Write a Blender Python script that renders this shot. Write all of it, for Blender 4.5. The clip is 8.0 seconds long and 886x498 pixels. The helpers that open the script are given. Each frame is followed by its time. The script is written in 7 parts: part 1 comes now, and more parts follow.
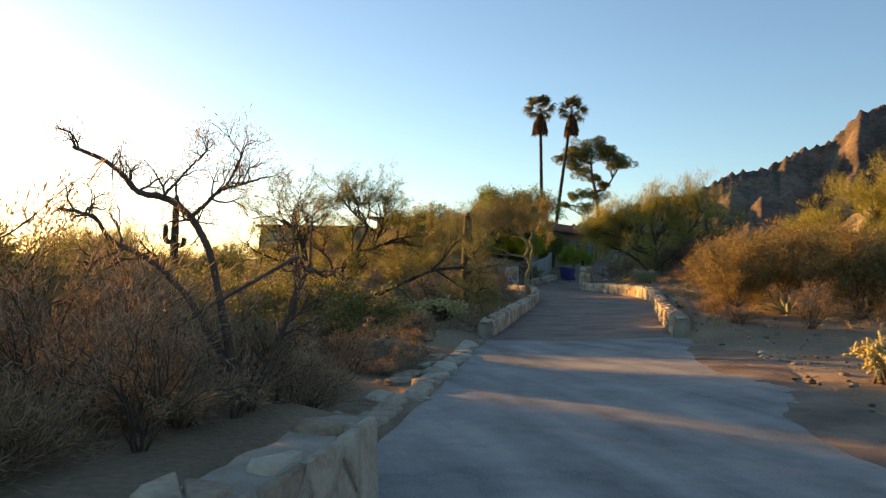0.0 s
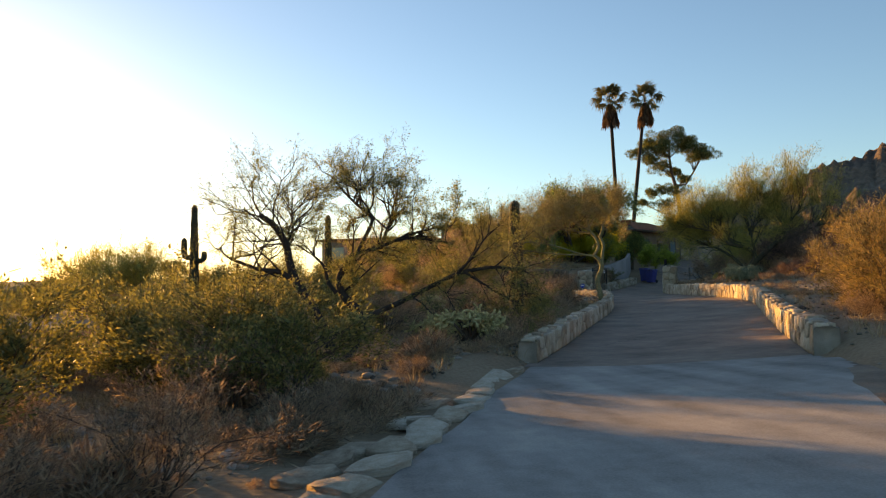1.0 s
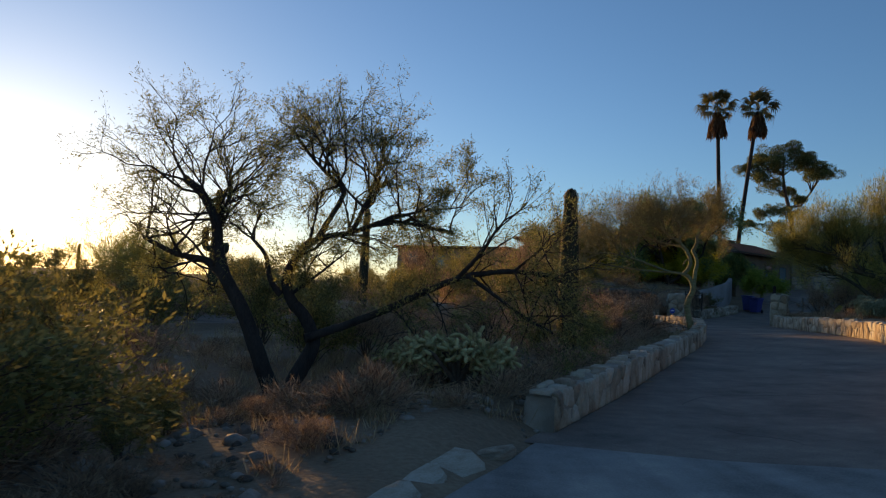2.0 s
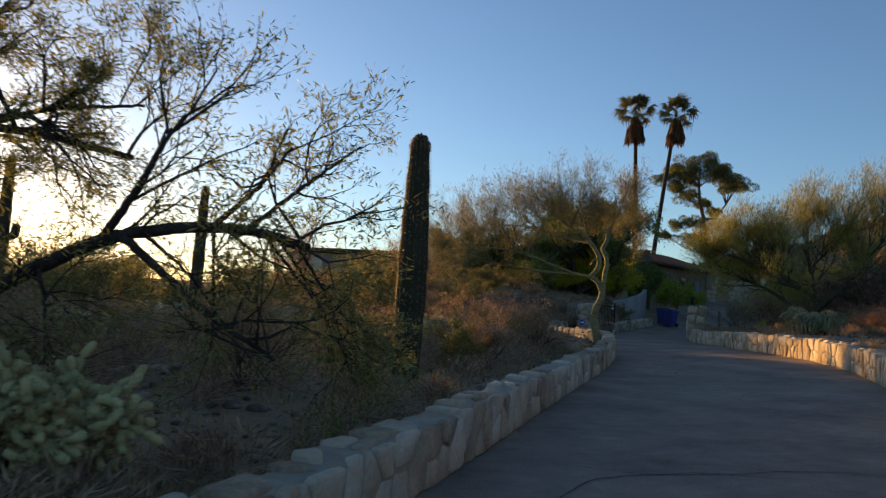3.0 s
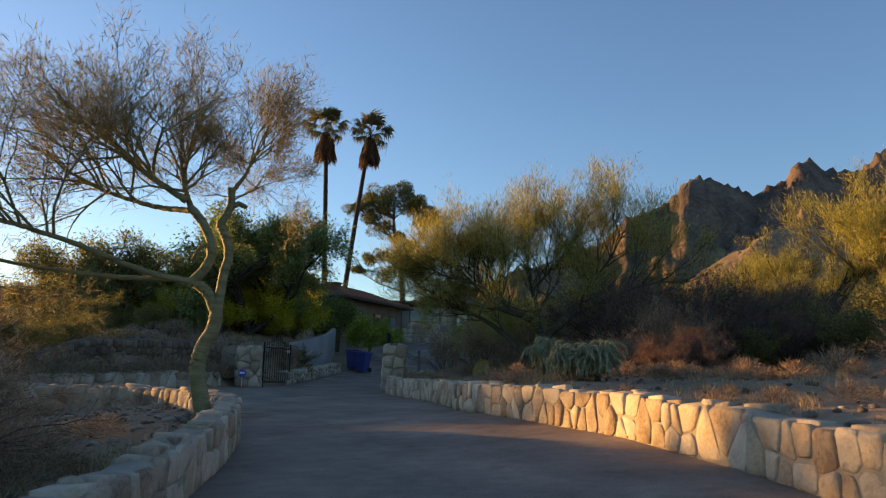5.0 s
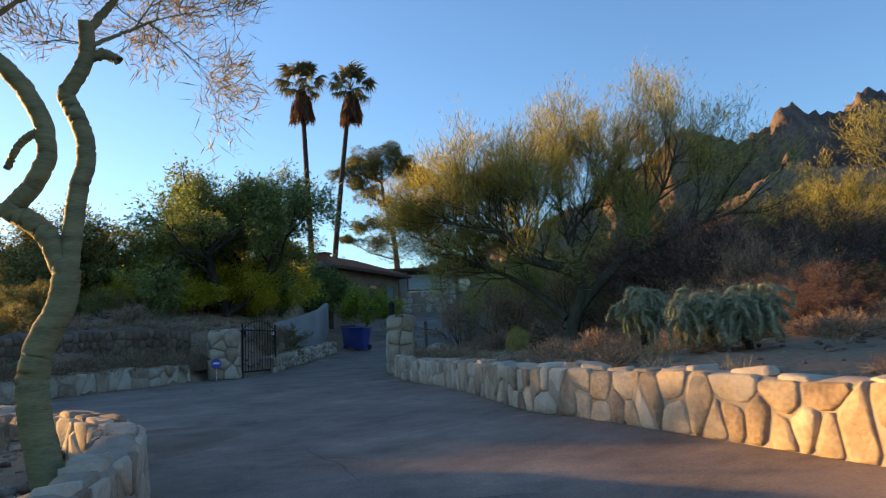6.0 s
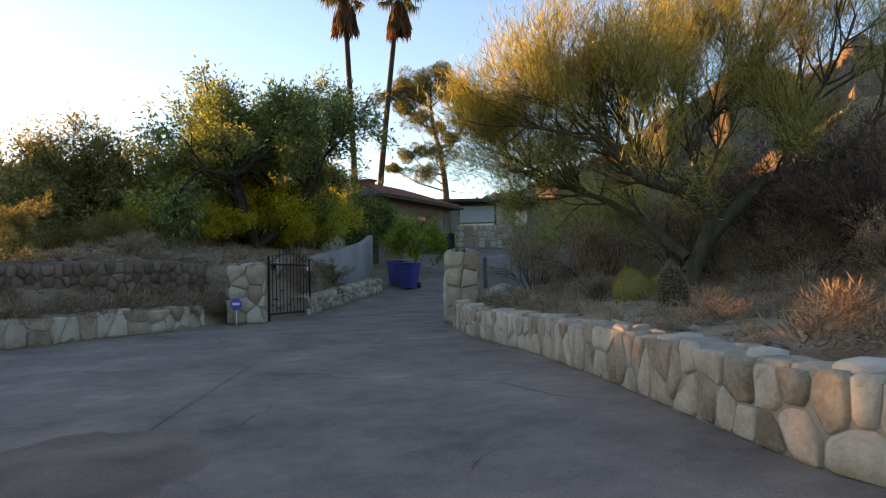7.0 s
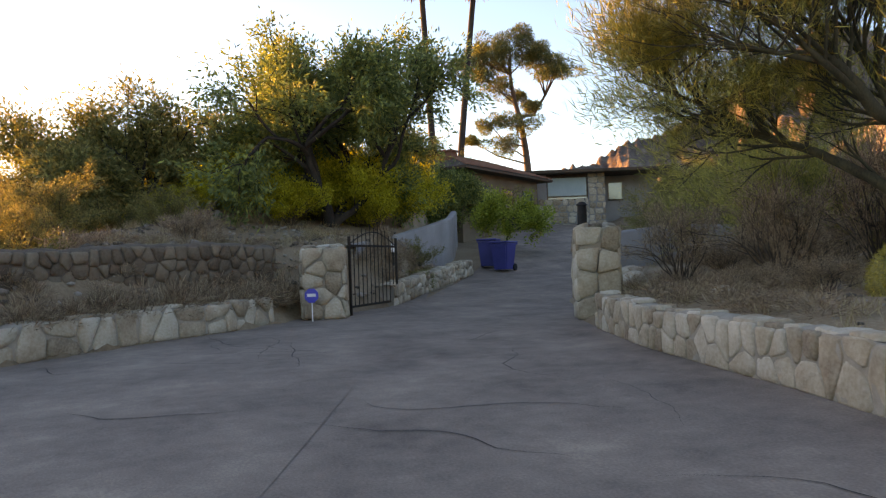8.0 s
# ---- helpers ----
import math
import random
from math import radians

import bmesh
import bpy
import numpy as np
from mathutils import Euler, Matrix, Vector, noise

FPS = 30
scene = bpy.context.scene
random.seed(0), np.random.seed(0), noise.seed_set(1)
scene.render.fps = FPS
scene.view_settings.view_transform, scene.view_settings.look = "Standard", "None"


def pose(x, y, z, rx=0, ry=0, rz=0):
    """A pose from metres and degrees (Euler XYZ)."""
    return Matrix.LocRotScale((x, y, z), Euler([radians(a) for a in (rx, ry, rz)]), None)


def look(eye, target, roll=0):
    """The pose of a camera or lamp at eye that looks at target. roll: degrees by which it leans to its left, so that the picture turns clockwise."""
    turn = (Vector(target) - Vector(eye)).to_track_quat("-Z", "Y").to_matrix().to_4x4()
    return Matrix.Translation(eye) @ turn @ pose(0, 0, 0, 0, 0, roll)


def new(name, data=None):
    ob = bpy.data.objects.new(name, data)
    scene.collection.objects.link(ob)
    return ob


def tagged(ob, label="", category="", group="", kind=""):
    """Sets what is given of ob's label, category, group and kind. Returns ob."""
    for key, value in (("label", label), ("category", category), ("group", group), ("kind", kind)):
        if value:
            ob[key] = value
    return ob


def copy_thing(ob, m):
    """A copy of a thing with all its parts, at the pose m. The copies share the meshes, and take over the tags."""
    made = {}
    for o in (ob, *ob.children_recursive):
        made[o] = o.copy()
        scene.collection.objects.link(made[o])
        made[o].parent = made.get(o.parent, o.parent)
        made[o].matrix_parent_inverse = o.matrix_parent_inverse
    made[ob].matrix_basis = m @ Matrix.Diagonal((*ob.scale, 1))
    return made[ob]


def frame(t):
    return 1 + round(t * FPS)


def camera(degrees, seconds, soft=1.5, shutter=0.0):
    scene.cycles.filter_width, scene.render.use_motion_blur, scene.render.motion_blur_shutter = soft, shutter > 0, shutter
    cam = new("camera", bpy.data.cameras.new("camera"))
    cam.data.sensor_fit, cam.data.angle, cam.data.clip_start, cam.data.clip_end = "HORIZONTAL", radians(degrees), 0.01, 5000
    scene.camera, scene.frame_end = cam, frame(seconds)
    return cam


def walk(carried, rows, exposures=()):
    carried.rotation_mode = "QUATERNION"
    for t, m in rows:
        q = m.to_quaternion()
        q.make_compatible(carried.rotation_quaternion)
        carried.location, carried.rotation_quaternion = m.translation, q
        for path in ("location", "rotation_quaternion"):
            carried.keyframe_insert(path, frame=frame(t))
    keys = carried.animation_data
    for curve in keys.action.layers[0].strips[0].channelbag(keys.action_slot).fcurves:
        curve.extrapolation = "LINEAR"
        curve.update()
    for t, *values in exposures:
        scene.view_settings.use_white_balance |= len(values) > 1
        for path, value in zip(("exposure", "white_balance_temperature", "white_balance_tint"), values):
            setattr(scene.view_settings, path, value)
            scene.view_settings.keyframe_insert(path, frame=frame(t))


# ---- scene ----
cam = camera(63.0, 8.0, soft=1.2, shutter=0.08)
PATH = [
    (0, (-3.561, -10.923, 1.189), (-3.121, -8.973, 1.272), 1.7),
    (0.2, (-3.113, -9.985, 1.130), (-2.816, -8.009, 1.204), 2.7),
    (0.5, (-2.505, -8.617, 1.104), (-2.212, -6.641, 1.205), 2.2),
    (0.8, (-1.873, -7.171, 1.058), (-1.552, -5.202, 1.190), 2.3),
    (1, (-1.525, -6.285, 1.066), (-1.296, -4.302, 1.179), -0.7),
    (1.2, (-1.174, -5.380, 1.059), (-0.977, -3.399, 1.252), 1.0),
    (2.3, (0.900, -0.113, 1.063), (0.845, 1.882, 1.197), 2.8),
    (2.5, (1.257, 0.857, 1.020), (1.234, 2.852, 1.158), 2.3),
    (2.7, (1.662, 1.851, 1.044), (1.706, 3.846, 1.173), 1.7),
    (3, (2.210, 3.369, 1.055), (2.390, 5.352, 1.239), 4.1),
    (3.3, (2.786, 4.848, 1.102), (3.115, 6.809, 1.313), 5.9),
    (3.5, (3.191, 5.773, 1.112), (3.532, 7.730, 1.344), 5.3),
    (4, (4.210, 7.981, 1.148), (4.647, 9.915, 1.409), 3.2),
    (4.5, (5.267, 10.293, 1.211), (6.037, 12.119, 1.481), 3.1),
    (4.7, (5.703, 11.267, 1.242), (6.569, 13.037, 1.581), 3.3),
    (5.8, (7.809, 16.389, 1.366), (8.895, 18.039, 1.678), -2.4),
    (6, (8.105, 17.227, 1.450), (9.085, 18.950, 1.715), -2.6),
    (6.2, (8.351, 18.082, 1.451), (9.221, 19.869, 1.670), -1.8),
    (6.5, (8.806, 19.335, 1.468), (9.560, 21.184, 1.582), 1.1),
    (6.8, (9.437, 20.637, 1.646), (10.266, 22.455, 1.720), -1.5),
    (7, (9.686, 21.368, 1.639), (10.559, 23.165, 1.731), -1.4),
    (7.5, (10.160, 23.286, 1.723), (10.927, 25.131, 1.647), 1.2),
    (8, (10.304, 25.070, 1.793), (11.001, 26.944, 1.830), -2.0),
]
walk(cam, [(t, look(eye, aim, lean)) for t, eye, aim, lean in PATH],
     [(0.0, 2.05, 12500, 21), (1.2, 1.85, 12800, 21), (2.3, 0.72, 6900, 16), (2.5, 0.78, 6900, 16), (2.8, 1.2, 8600, 19), (3.3, 1.42, 9600, 21), (4.5, 1.65, 10300, 23), (6.0, 2.15, 8700, 20), (6.5, 2.42, 9700, 25), (7.0, 2.7, 14000, 32), (7.5, 3.05, 22000, 44), (8.0, 3.05, 17500, 39)])

# world, sun and light
SUN_AZ, SUN_EL = -33.0, 4.3
world = bpy.data.worlds.new("world")
scene.world = world
world.use_nodes = True
wn = world.node_tree.nodes
sky = wn.new("ShaderNodeTexSky")
sky.sky_type, sky.sun_disc = "NISHITA", False
sky.sun_elevation, sky.sun_rotation = radians(SUN_EL), radians(SUN_AZ)
sky.altitude, sky.air_density, sky.dust_density, sky.ozone_density = 750, 1.0, 0.75, 4.0
wn["Background"].inputs["Strength"].default_value = 0.15
world.node_tree.links.new(sky.outputs[0], wn["Background"].inputs["Color"])
sun = new("sun", bpy.data.lights.new("sun", "SUN"))
sun.data.energy, sun.data.angle, sun.data.color = 3.0, radians(0.6), (1.0, 0.66, 0.28)
sun_dir = Vector((math.sin(radians(SUN_AZ)) * math.cos(radians(SUN_EL)), math.cos(radians(SUN_AZ)) * math.cos(radians(SUN_EL)), math.sin(radians(SUN_EL))))
sun.matrix_world = look(sun_dir * 100, (0, 0, 0))


# materials
def shade(name, rough=0.8, metal=0.0):
    m = bpy.data.materials.new(name)
    m.use_nodes = True
    b = m.node_tree.nodes["Principled BSDF"]
    b.inputs["Roughness"].default_value, b.inputs["Metallic"].default_value = rough, metal
    return m, m.node_tree.nodes, m.node_tree.links, b


def ramp(nodes, stops):
    r = nodes.new("ShaderNodeValToRGB")
    e = r.color_ramp.elements
    while len(e) < len(stops):
        e.new(0.5)
    for k, (at, c) in enumerate(stops):
        e[k].position, e[k].color = at, (*c, 1)
    return r


def natural(name, stops, scale=3.0, fine=40.0, rough=0.9, bump=0.3, dist=0.02, spread=0.0, metal=0.0, spec=0.3, stretch=(1, 1, 1), island=0.0):
    """A surface of two scales of noise through a colour ramp, with relief; spread: how far single objects differ."""
    m, N, L, b = shade(name, rough, metal)
    b.inputs["Specular IOR Level"].default_value = spec
    tc = N.new("ShaderNodeTexCoord")
    mp = N.new("ShaderNodeMapping")
    mp.inputs["Scale"].default_value = stretch
    L.new(tc.outputs["Object"], mp.inputs["Vector"])
    big, small = N.new("ShaderNodeTexNoise"), N.new("ShaderNodeTexNoise")
    big.inputs["Scale"].default_value, small.inputs["Scale"].default_value = scale, fine
    big.inputs["Detail"].default_value = small.inputs["Detail"].default_value = 6
    for n_ in (big, small):
        L.new(mp.outputs[0], n_.inputs["Vector"])
    mix = N.new("ShaderNodeMath")
    mix.operation = "MULTIPLY_ADD"
    mix.inputs[1].default_value = 0.4
    L.new(small.outputs["Fac"], mix.inputs[0])
    half = N.new("ShaderNodeMath")
    half.operation = "MULTIPLY"
    half.inputs[1].default_value = 0.6
    L.new(big.outputs["Fac"], half.inputs[0])
    L.new(half.outputs[0], mix.inputs[2])
    last = mix.outputs[0]
    if spread:
        shift = N.new("ShaderNodeMath")
        shift.operation = "MULTIPLY"
        shift.inputs[1].default_value = 61.0
        L.new(N.new("ShaderNodeObjectInfo").outputs["Random"], shift.inputs[0])
        L.new(shift.outputs[0], mp.inputs["Location"])
    if spread or island:
        add = N.new("ShaderNodeMath")
        add.operation = "MULTIPLY_ADD"
        add.inputs[1].default_value = spread or island
        sub = N.new("ShaderNodeMath")
        sub.operation = "SUBTRACT"
        sub.inputs[1].default_value = 0.5
        if spread:
            L.new(N.new("ShaderNodeObjectInfo").outputs["Random"], sub.inputs[0])
        else:
            L.new(N.new("ShaderNodeNewGeometry").outputs["Random Per Island"], sub.inputs[0])
        L.new(sub.outputs[0], add.inputs[0])
        L.new(last, add.inputs[2])
        last = add.outputs[0]
    r = ramp(N, stops)
    L.new(last, r.inputs[0])
    L.new(r.outputs[0], b.inputs["Base Color"])
    if bump:
        bp = N.new("ShaderNodeBump")
        bp.inputs["Strength"].default_value, bp.inputs["Distance"].default_value = bump, dist
        L.new(mix.outputs[0], bp.inputs["Height"])
        L.new(bp.outputs[0], b.inputs["Normal"])
    return m


def leafy(name, stops, through_light=0.45, rough=0.6):
    """Leaves and twigs: colour differs from leaf to leaf, and light passes through."""
    m, N, L, b = shade(name, rough)
    b.inputs["Specular IOR Level"].default_value = 0.25
    r = ramp(N, stops)
    g = N.new("ShaderNodeNewGeometry")
    L.new(g.outputs["Random Per Island"], r.inputs[0])
    tr = N.new("ShaderNodeBsdfTranslucent")
    mx = N.new("ShaderNodeMixShader")
    mx.inputs[0].default_value = through_light
    L.new(r.outputs[0], b.inputs["Base Color"])
    L.new(r.outputs[0], tr.inputs["Color"])
    L.new(b.outputs[0], mx.inputs[1])
    L.new(tr.outputs[0], mx.inputs[2])
    L.new(mx.outputs[0], N["Material Output"].inputs["Surface"])
    return m


STONE = natural("field_stone", [(0.22, (0.215, 0.148, 0.10)), (0.36, (0.33, 0.24, 0.165)), (0.5, (0.43, 0.335, 0.238)), (0.62, (0.49, 0.405, 0.305)), (0.78, (0.585, 0.505, 0.40))], 3.5, 26, 0.92, 0.9, 0.03, spread=0.4)
COBBLE = natural("cobble", [(0.25, (0.09, 0.07, 0.055)), (0.5, (0.22, 0.17, 0.13)), (0.75, (0.36, 0.31, 0.26))], 4, 40, 0.95, 0.4, 0.01, island=0.5)
BROWN_STONE = natural("brown_stone", [(0.22, (0.10, 0.066, 0.044)), (0.4, (0.165, 0.112, 0.075)), (0.6, (0.21, 0.15, 0.102)), (0.8, (0.27, 0.20, 0.14))], 2.2, 22, 0.95, 0.85, 0.035, spread=0.4)
BROWN_MORTAR = natural("earth_mortar", [(0.3, (0.09, 0.065, 0.05)), (0.7, (0.18, 0.135, 0.1))], 6, 60, 0.97, 0.6, 0.015)
MORTAR = natural("mortar", [(0.3, (0.25, 0.205, 0.155)), (0.7, (0.42, 0.36, 0.29))], 6, 90, 0.95, 0.5, 0.01)


def paved(name, stops, streak, rough=0.93):
    """Worn paving: blotches, streaks along the way of the wheels and coarse speckle."""
    m, N, L, b = shade(name, rough)
    b.inputs["Specular IOR Level"].default_value = 0.25
    tc = N.new("ShaderNodeTexCoord")
    along = N.new("ShaderNodeMapping")
    along.inputs["Rotation"].default_value = (0, 0, radians(22.6))
    along.inputs["Scale"].default_value = (1.3, 0.16, 1)
    L.new(tc.outputs["Object"], along.inputs["Vector"])
    total = None
    for scale, weight, vec in ((0.9, 0.42, None), (1.4, streak, along), (5.0, 0.2, None), (55.0, 0.28, None)):
        n_ = N.new("ShaderNodeTexNoise")
        n_.inputs["Scale"].default_value, n_.inputs["Detail"].default_value = scale, 5
        L.new(vec.outputs[0] if vec else tc.outputs["Object"], n_.inputs["Vector"])
        k = N.new("ShaderNodeMath")
        k.operation = "MULTIPLY_ADD"
        k.inputs[1].default_value = weight
        L.new(n_.outputs["Fac"], k.inputs[0])
        if total is None:
            k.inputs[2].default_value = 0.5 - 0.5 * (0.42 + streak + 0.2 + 0.28)
        else:
            L.new(total, k.inputs[2])
        total = k.outputs[0]
    r = ramp(N, stops)
    L.new(total, r.inputs[0])
    L.new(r.outputs[0], b.inputs["Base Color"])
    bp = N.new("ShaderNodeBump")
    bp.inputs["Strength"].default_value, bp.inputs["Distance"].default_value = 0.5, 0.012
    L.new(total, bp.inputs["Height"])
    L.new(bp.outputs[0], b.inputs["Normal"])
    return m


ASPHALT = paved("old_asphalt", [(0.34, (0.122, 0.088, 0.071)), (0.46, (0.215, 0.157, 0.125)), (0.56, (0.288, 0.21, 0.165)), (0.68, (0.42, 0.31, 0.23))], 0.14)
CRACK = natural("tar_crack", [(0.3, (0.02, 0.019, 0.018)), (0.7, (0.05, 0.046, 0.043))], 8, 60, 0.9, 0.1, 0.003)
CONCRETE = paved("worn_concrete", [(0.32, (0.16, 0.146, 0.13)), (0.46, (0.26, 0.24, 0.215)), (0.56, (0.325, 0.3, 0.27)), (0.70, (0.44, 0.40, 0.345))], 0.6, 0.9)
DIRT = natural("desert_dirt", [(0.3, (0.165, 0.10, 0.062)), (0.5, (0.275, 0.18, 0.112)), (0.7, (0.385, 0.27, 0.175))], 0.4, 18, 0.97, 0.8, 0.05)
ROCK = natural("mountain_rock", [(0.34, (0.045, 0.032, 0.026)), (0.48, (0.11, 0.075, 0.055)), (0.56, (0.17, 0.115, 0.08)), (0.7, (0.25, 0.175, 0.12))], 0.012, 0.16, 0.95, 1.0, 6.0)
HILL = natural("foothill_rock", [(0.34, (0.12, 0.085, 0.06)), (0.5, (0.22, 0.16, 0.11)), (0.7, (0.34, 0.26, 0.18))], 0.06, 0.9, 0.95, 1.0, 1.0)
GRAVEL = natural("washed_gravel", [(0.3, (0.12, 0.075, 0.055)), (0.5, (0.22, 0.15, 0.11)), (0.7, (0.36, 0.27, 0.2))], 1.5, 70, 0.97, 1.0, 0.03)
BARK_DARK = natural("dark_bark", [(0.3, (0.018, 0.014, 0.012)), (0.7, (0.075, 0.06, 0.05))], 6, 60, 0.95, 0.7, 0.02, stretch=(1, 1, 0.25))
BARK_LIMB = natural("olive_limb_bark", [(0.3, (0.03, 0.026, 0.018)), (0.7, (0.13, 0.115, 0.07))], 4, 50, 0.9, 0.5, 0.01, stretch=(1, 1, 0.3))
BARK_GREEN = natural("green_bark", [(0.3, (0.04, 0.036, 0.022)), (0.4, (0.145, 0.13, 0.065)), (0.55, (0.23, 0.21, 0.10)), (0.75, (0.31, 0.285, 0.155))], 3, 30, 0.7, 0.35, 0.006, stretch=(0.7, 0.7, 5))
BARK_DRY = natural("dry_twig_bark", [(0.3, (0.06, 0.04, 0.03)), (0.7, (0.16, 0.11, 0.08))], 5, 50, 0.95, 0.5, 0.01)
MESQUITE = leafy("mesquite_leaf", [(0.0, (0.10, 0.12, 0.045)), (0.6, (0.21, 0.215, 0.08)), (1.0, (0.38, 0.345, 0.12))])
DENSE = leafy("dense_tree_leaf", [(0.0, (0.095, 0.15, 0.055)), (0.65, (0.185, 0.25, 0.09)), (1.0, (0.37, 0.40, 0.10))], 0.35)
PALO = leafy("palo_verde_twig", [(0.0, (0.16, 0.155, 0.045)), (0.5, (0.33, 0.305, 0.085)), (1.0, (0.55, 0.475, 0.125))], 0.4)
PALO_GREY = leafy("grey_palo_verde_twig", [(0.0, (0.13, 0.105, 0.055)), (0.5, (0.25, 0.205, 0.09)), (1.0, (0.42, 0.345, 0.15))], 0.35)
CREOSOTE = leafy("creosote_leaf", [(0.0, (0.10, 0.105, 0.038)), (0.6, (0.22, 0.205, 0.07)), (1.0, (0.40, 0.33, 0.11))], 0.4)
DRY = leafy("dry_brush_twig", [(0.0, (0.17, 0.11, 0.075)), (0.5, (0.34, 0.225, 0.15)), (1.0, (0.54, 0.39, 0.25))], 0.35, 0.9)
MAROON = leafy("dark_leafless_twig", [(0.0, (0.075, 0.05, 0.04)), (0.5, (0.16, 0.10, 0.08)), (1.0, (0.29, 0.175, 0.135))], 0.25, 0.9)
RUST = leafy("rust_brown_sprays", [(0.0, (0.12, 0.10, 0.045)), (0.45, (0.23, 0.17, 0.075)), (1.0, (0.40, 0.26, 0.11))], 0.4, 0.8)
GRASS = leafy("dry_grass_blade", [(0.0, (0.26, 0.175, 0.095)), (0.5, (0.42, 0.30, 0.175)), (1.0, (0.58, 0.45, 0.27))], 0.4, 0.9)
CITRUS = leafy("citrus_leaf", [(0.0, (0.14, 0.2, 0.03)), (0.6, (0.26, 0.34, 0.05)), (1.0, (0.42, 0.48, 0.09))], 0.5)
# yellow raised in the colour to stand in for sun through the leaves
LIME = leafy("yellow_green_leaf", [(0.0, (0.245, 0.231, 0.025)), (0.5, (0.489, 0.440, 0.043)), (1.0, (0.709, 0.611, 0.074))], 0.5)
PINE = leafy("pine_needle", [(0.0, (0.069, 0.092, 0.035)), (0.6, (0.139, 0.162, 0.058)), (1.0, (0.277, 0.254, 0.081))], 0.3)
PALM = leafy("palm_leaf", [(0.0, (0.061, 0.065, 0.029)), (0.6, (0.112, 0.112, 0.048)), (1.0, (0.203, 0.182, 0.081))], 0.3)
THATCH = leafy("dead_palm_leaf", [(0.0, (0.08, 0.04, 0.022)), (1.0, (0.19, 0.105, 0.06))], 0.25, 0.9)
SAGUARO = natural("saguaro_skin", [(0.3, (0.022, 0.024, 0.014)), (0.7, (0.066, 0.066, 0.036))], 3, 60, 0.85, 0.4, 0.01)
CHOLLA_STRAW = natural("straw_cholla_spines", [(0.3, (0.30, 0.26, 0.12)), (0.6, (0.52, 0.46, 0.22)), (0.8, (0.66, 0.6, 0.34))], 9, 120, 0.95, 0.8, 0.012, island=0.25)
CHOLLA = natural("cholla_spines", [(0.3, (0.16, 0.175, 0.105)), (0.6, (0.30, 0.32, 0.20)), (0.8, (0.45, 0.47, 0.32))], 9, 120, 0.95, 0.8, 0.012, island=0.25)
AGAVE = natural("agave_skin", [(0.3, (0.16, 0.18, 0.13)), (0.7, (0.33, 0.35, 0.27))], 4, 40, 0.7, 0.2, 0.005)
BARREL_DARK = natural("dark_barrel_skin", [(0.3, (0.03, 0.024, 0.014)), (0.7, (0.09, 0.07, 0.04))], 6, 80, 0.9, 0.6, 0.01)
BARREL_SPINE = leafy("golden_barrel_spine", [(0.0, (0.30, 0.22, 0.05)), (0.5, (0.48, 0.37, 0.09)), (1.0, (0.62, 0.5, 0.16))], 0.4, 0.8)
BARREL = natural("barrel_spines", [(0.3, (0.091, 0.085, 0.026)), (0.6, (0.286, 0.234, 0.078)), (0.8, (0.442, 0.351, 0.130))], 6, 80, 0.9, 0.6, 0.01)
BLUE = natural("blue_plastic", [(0.3, (0.014, 0.034, 0.17)), (0.7, (0.026, 0.055, 0.25))], 3, 40, 0.42, 0.05, 0.002, spec=0.5)
BLACK = natural("black_rubber", [(0.3, (0.012, 0.012, 0.012)), (0.7, (0.03, 0.03, 0.03))], 8, 60, 0.8, 0.1, 0.002)
IRON = natural("rusty_iron", [(0.3, (0.02, 0.016, 0.014)), (0.7, (0.07, 0.042, 0.03))], 8, 60, 0.7, 0.2, 0.003, metal=0.4)
STUCCO = natural("tan_stucco", [(0.3, (0.15, 0.10, 0.065)), (0.7, (0.24, 0.175, 0.12))], 1.2, 60, 0.95, 0.3, 0.006)
PALE = natural("pale_stucco", [(0.3, (0.17, 0.15, 0.125)), (0.7, (0.26, 0.235, 0.20))], 1.2, 60, 0.95, 0.2, 0.006)
GREY_WALL = natural("grey_plaster", [(0.3, (0.20, 0.19, 0.18)), (0.7, (0.34, 0.33, 0.31))], 1.0, 40, 0.95, 0.4, 0.01)
TILE = natural("red_roof_tile", [(0.3, (0.22, 0.075, 0.045)), (0.7, (0.42, 0.165, 0.095))], 2, 30, 0.85, 0.3, 0.01, spread=0.3)
WOOD = natural("dark_eave_wood", [(0.3, (0.05, 0.03, 0.02)), (0.7, (0.12, 0.075, 0.05))], 4, 50, 0.8, 0.2, 0.004)
BRICK = natural("red_brick", [(0.3, (0.16, 0.06, 0.04)), (0.7, (0.30, 0.12, 0.08))], 5, 60, 0.9, 0.3, 0.01)
WHITE = natural("white_paint", [(0.3, (0.7, 0.7, 0.69)), (0.7, (0.82, 0.82, 0.8))], 4, 50, 0.5, 0.05, 0.002)
SIGN_BLUE = natural("blue_enamel", [(0.3, (0.02, 0.05, 0.40)), (0.7, (0.03, 0.08, 0.5))], 4, 50, 0.4, 0.02, 0.001, spec=0.5)
GLASS, _n, _l, _b = shade("window_glass", 0.04)
_b.inputs["Base Color"].default_value = (0.10, 0.16, 0.17, 1)
_b.inputs["Specular IOR Level"].default_value = 1.0
_b.inputs["Coat Weight"].default_value = 1.0
SHADE_CLOTH = natural("pale_blue_blind", [(0.3, (0.28, 0.40, 0.40)), (0.7, (0.36, 0.48, 0.47))], 2, 40, 0.8, 0.1, 0.003)


# mesh helpers
def W(s, l):
    """Plan axes to world: s metres up the drive, l metres to its right."""
    return 0.385 * s + 0.923 * l, 0.923 * s - 0.385 * l


HEAD = -22.6  # turn of the drive's axis about z


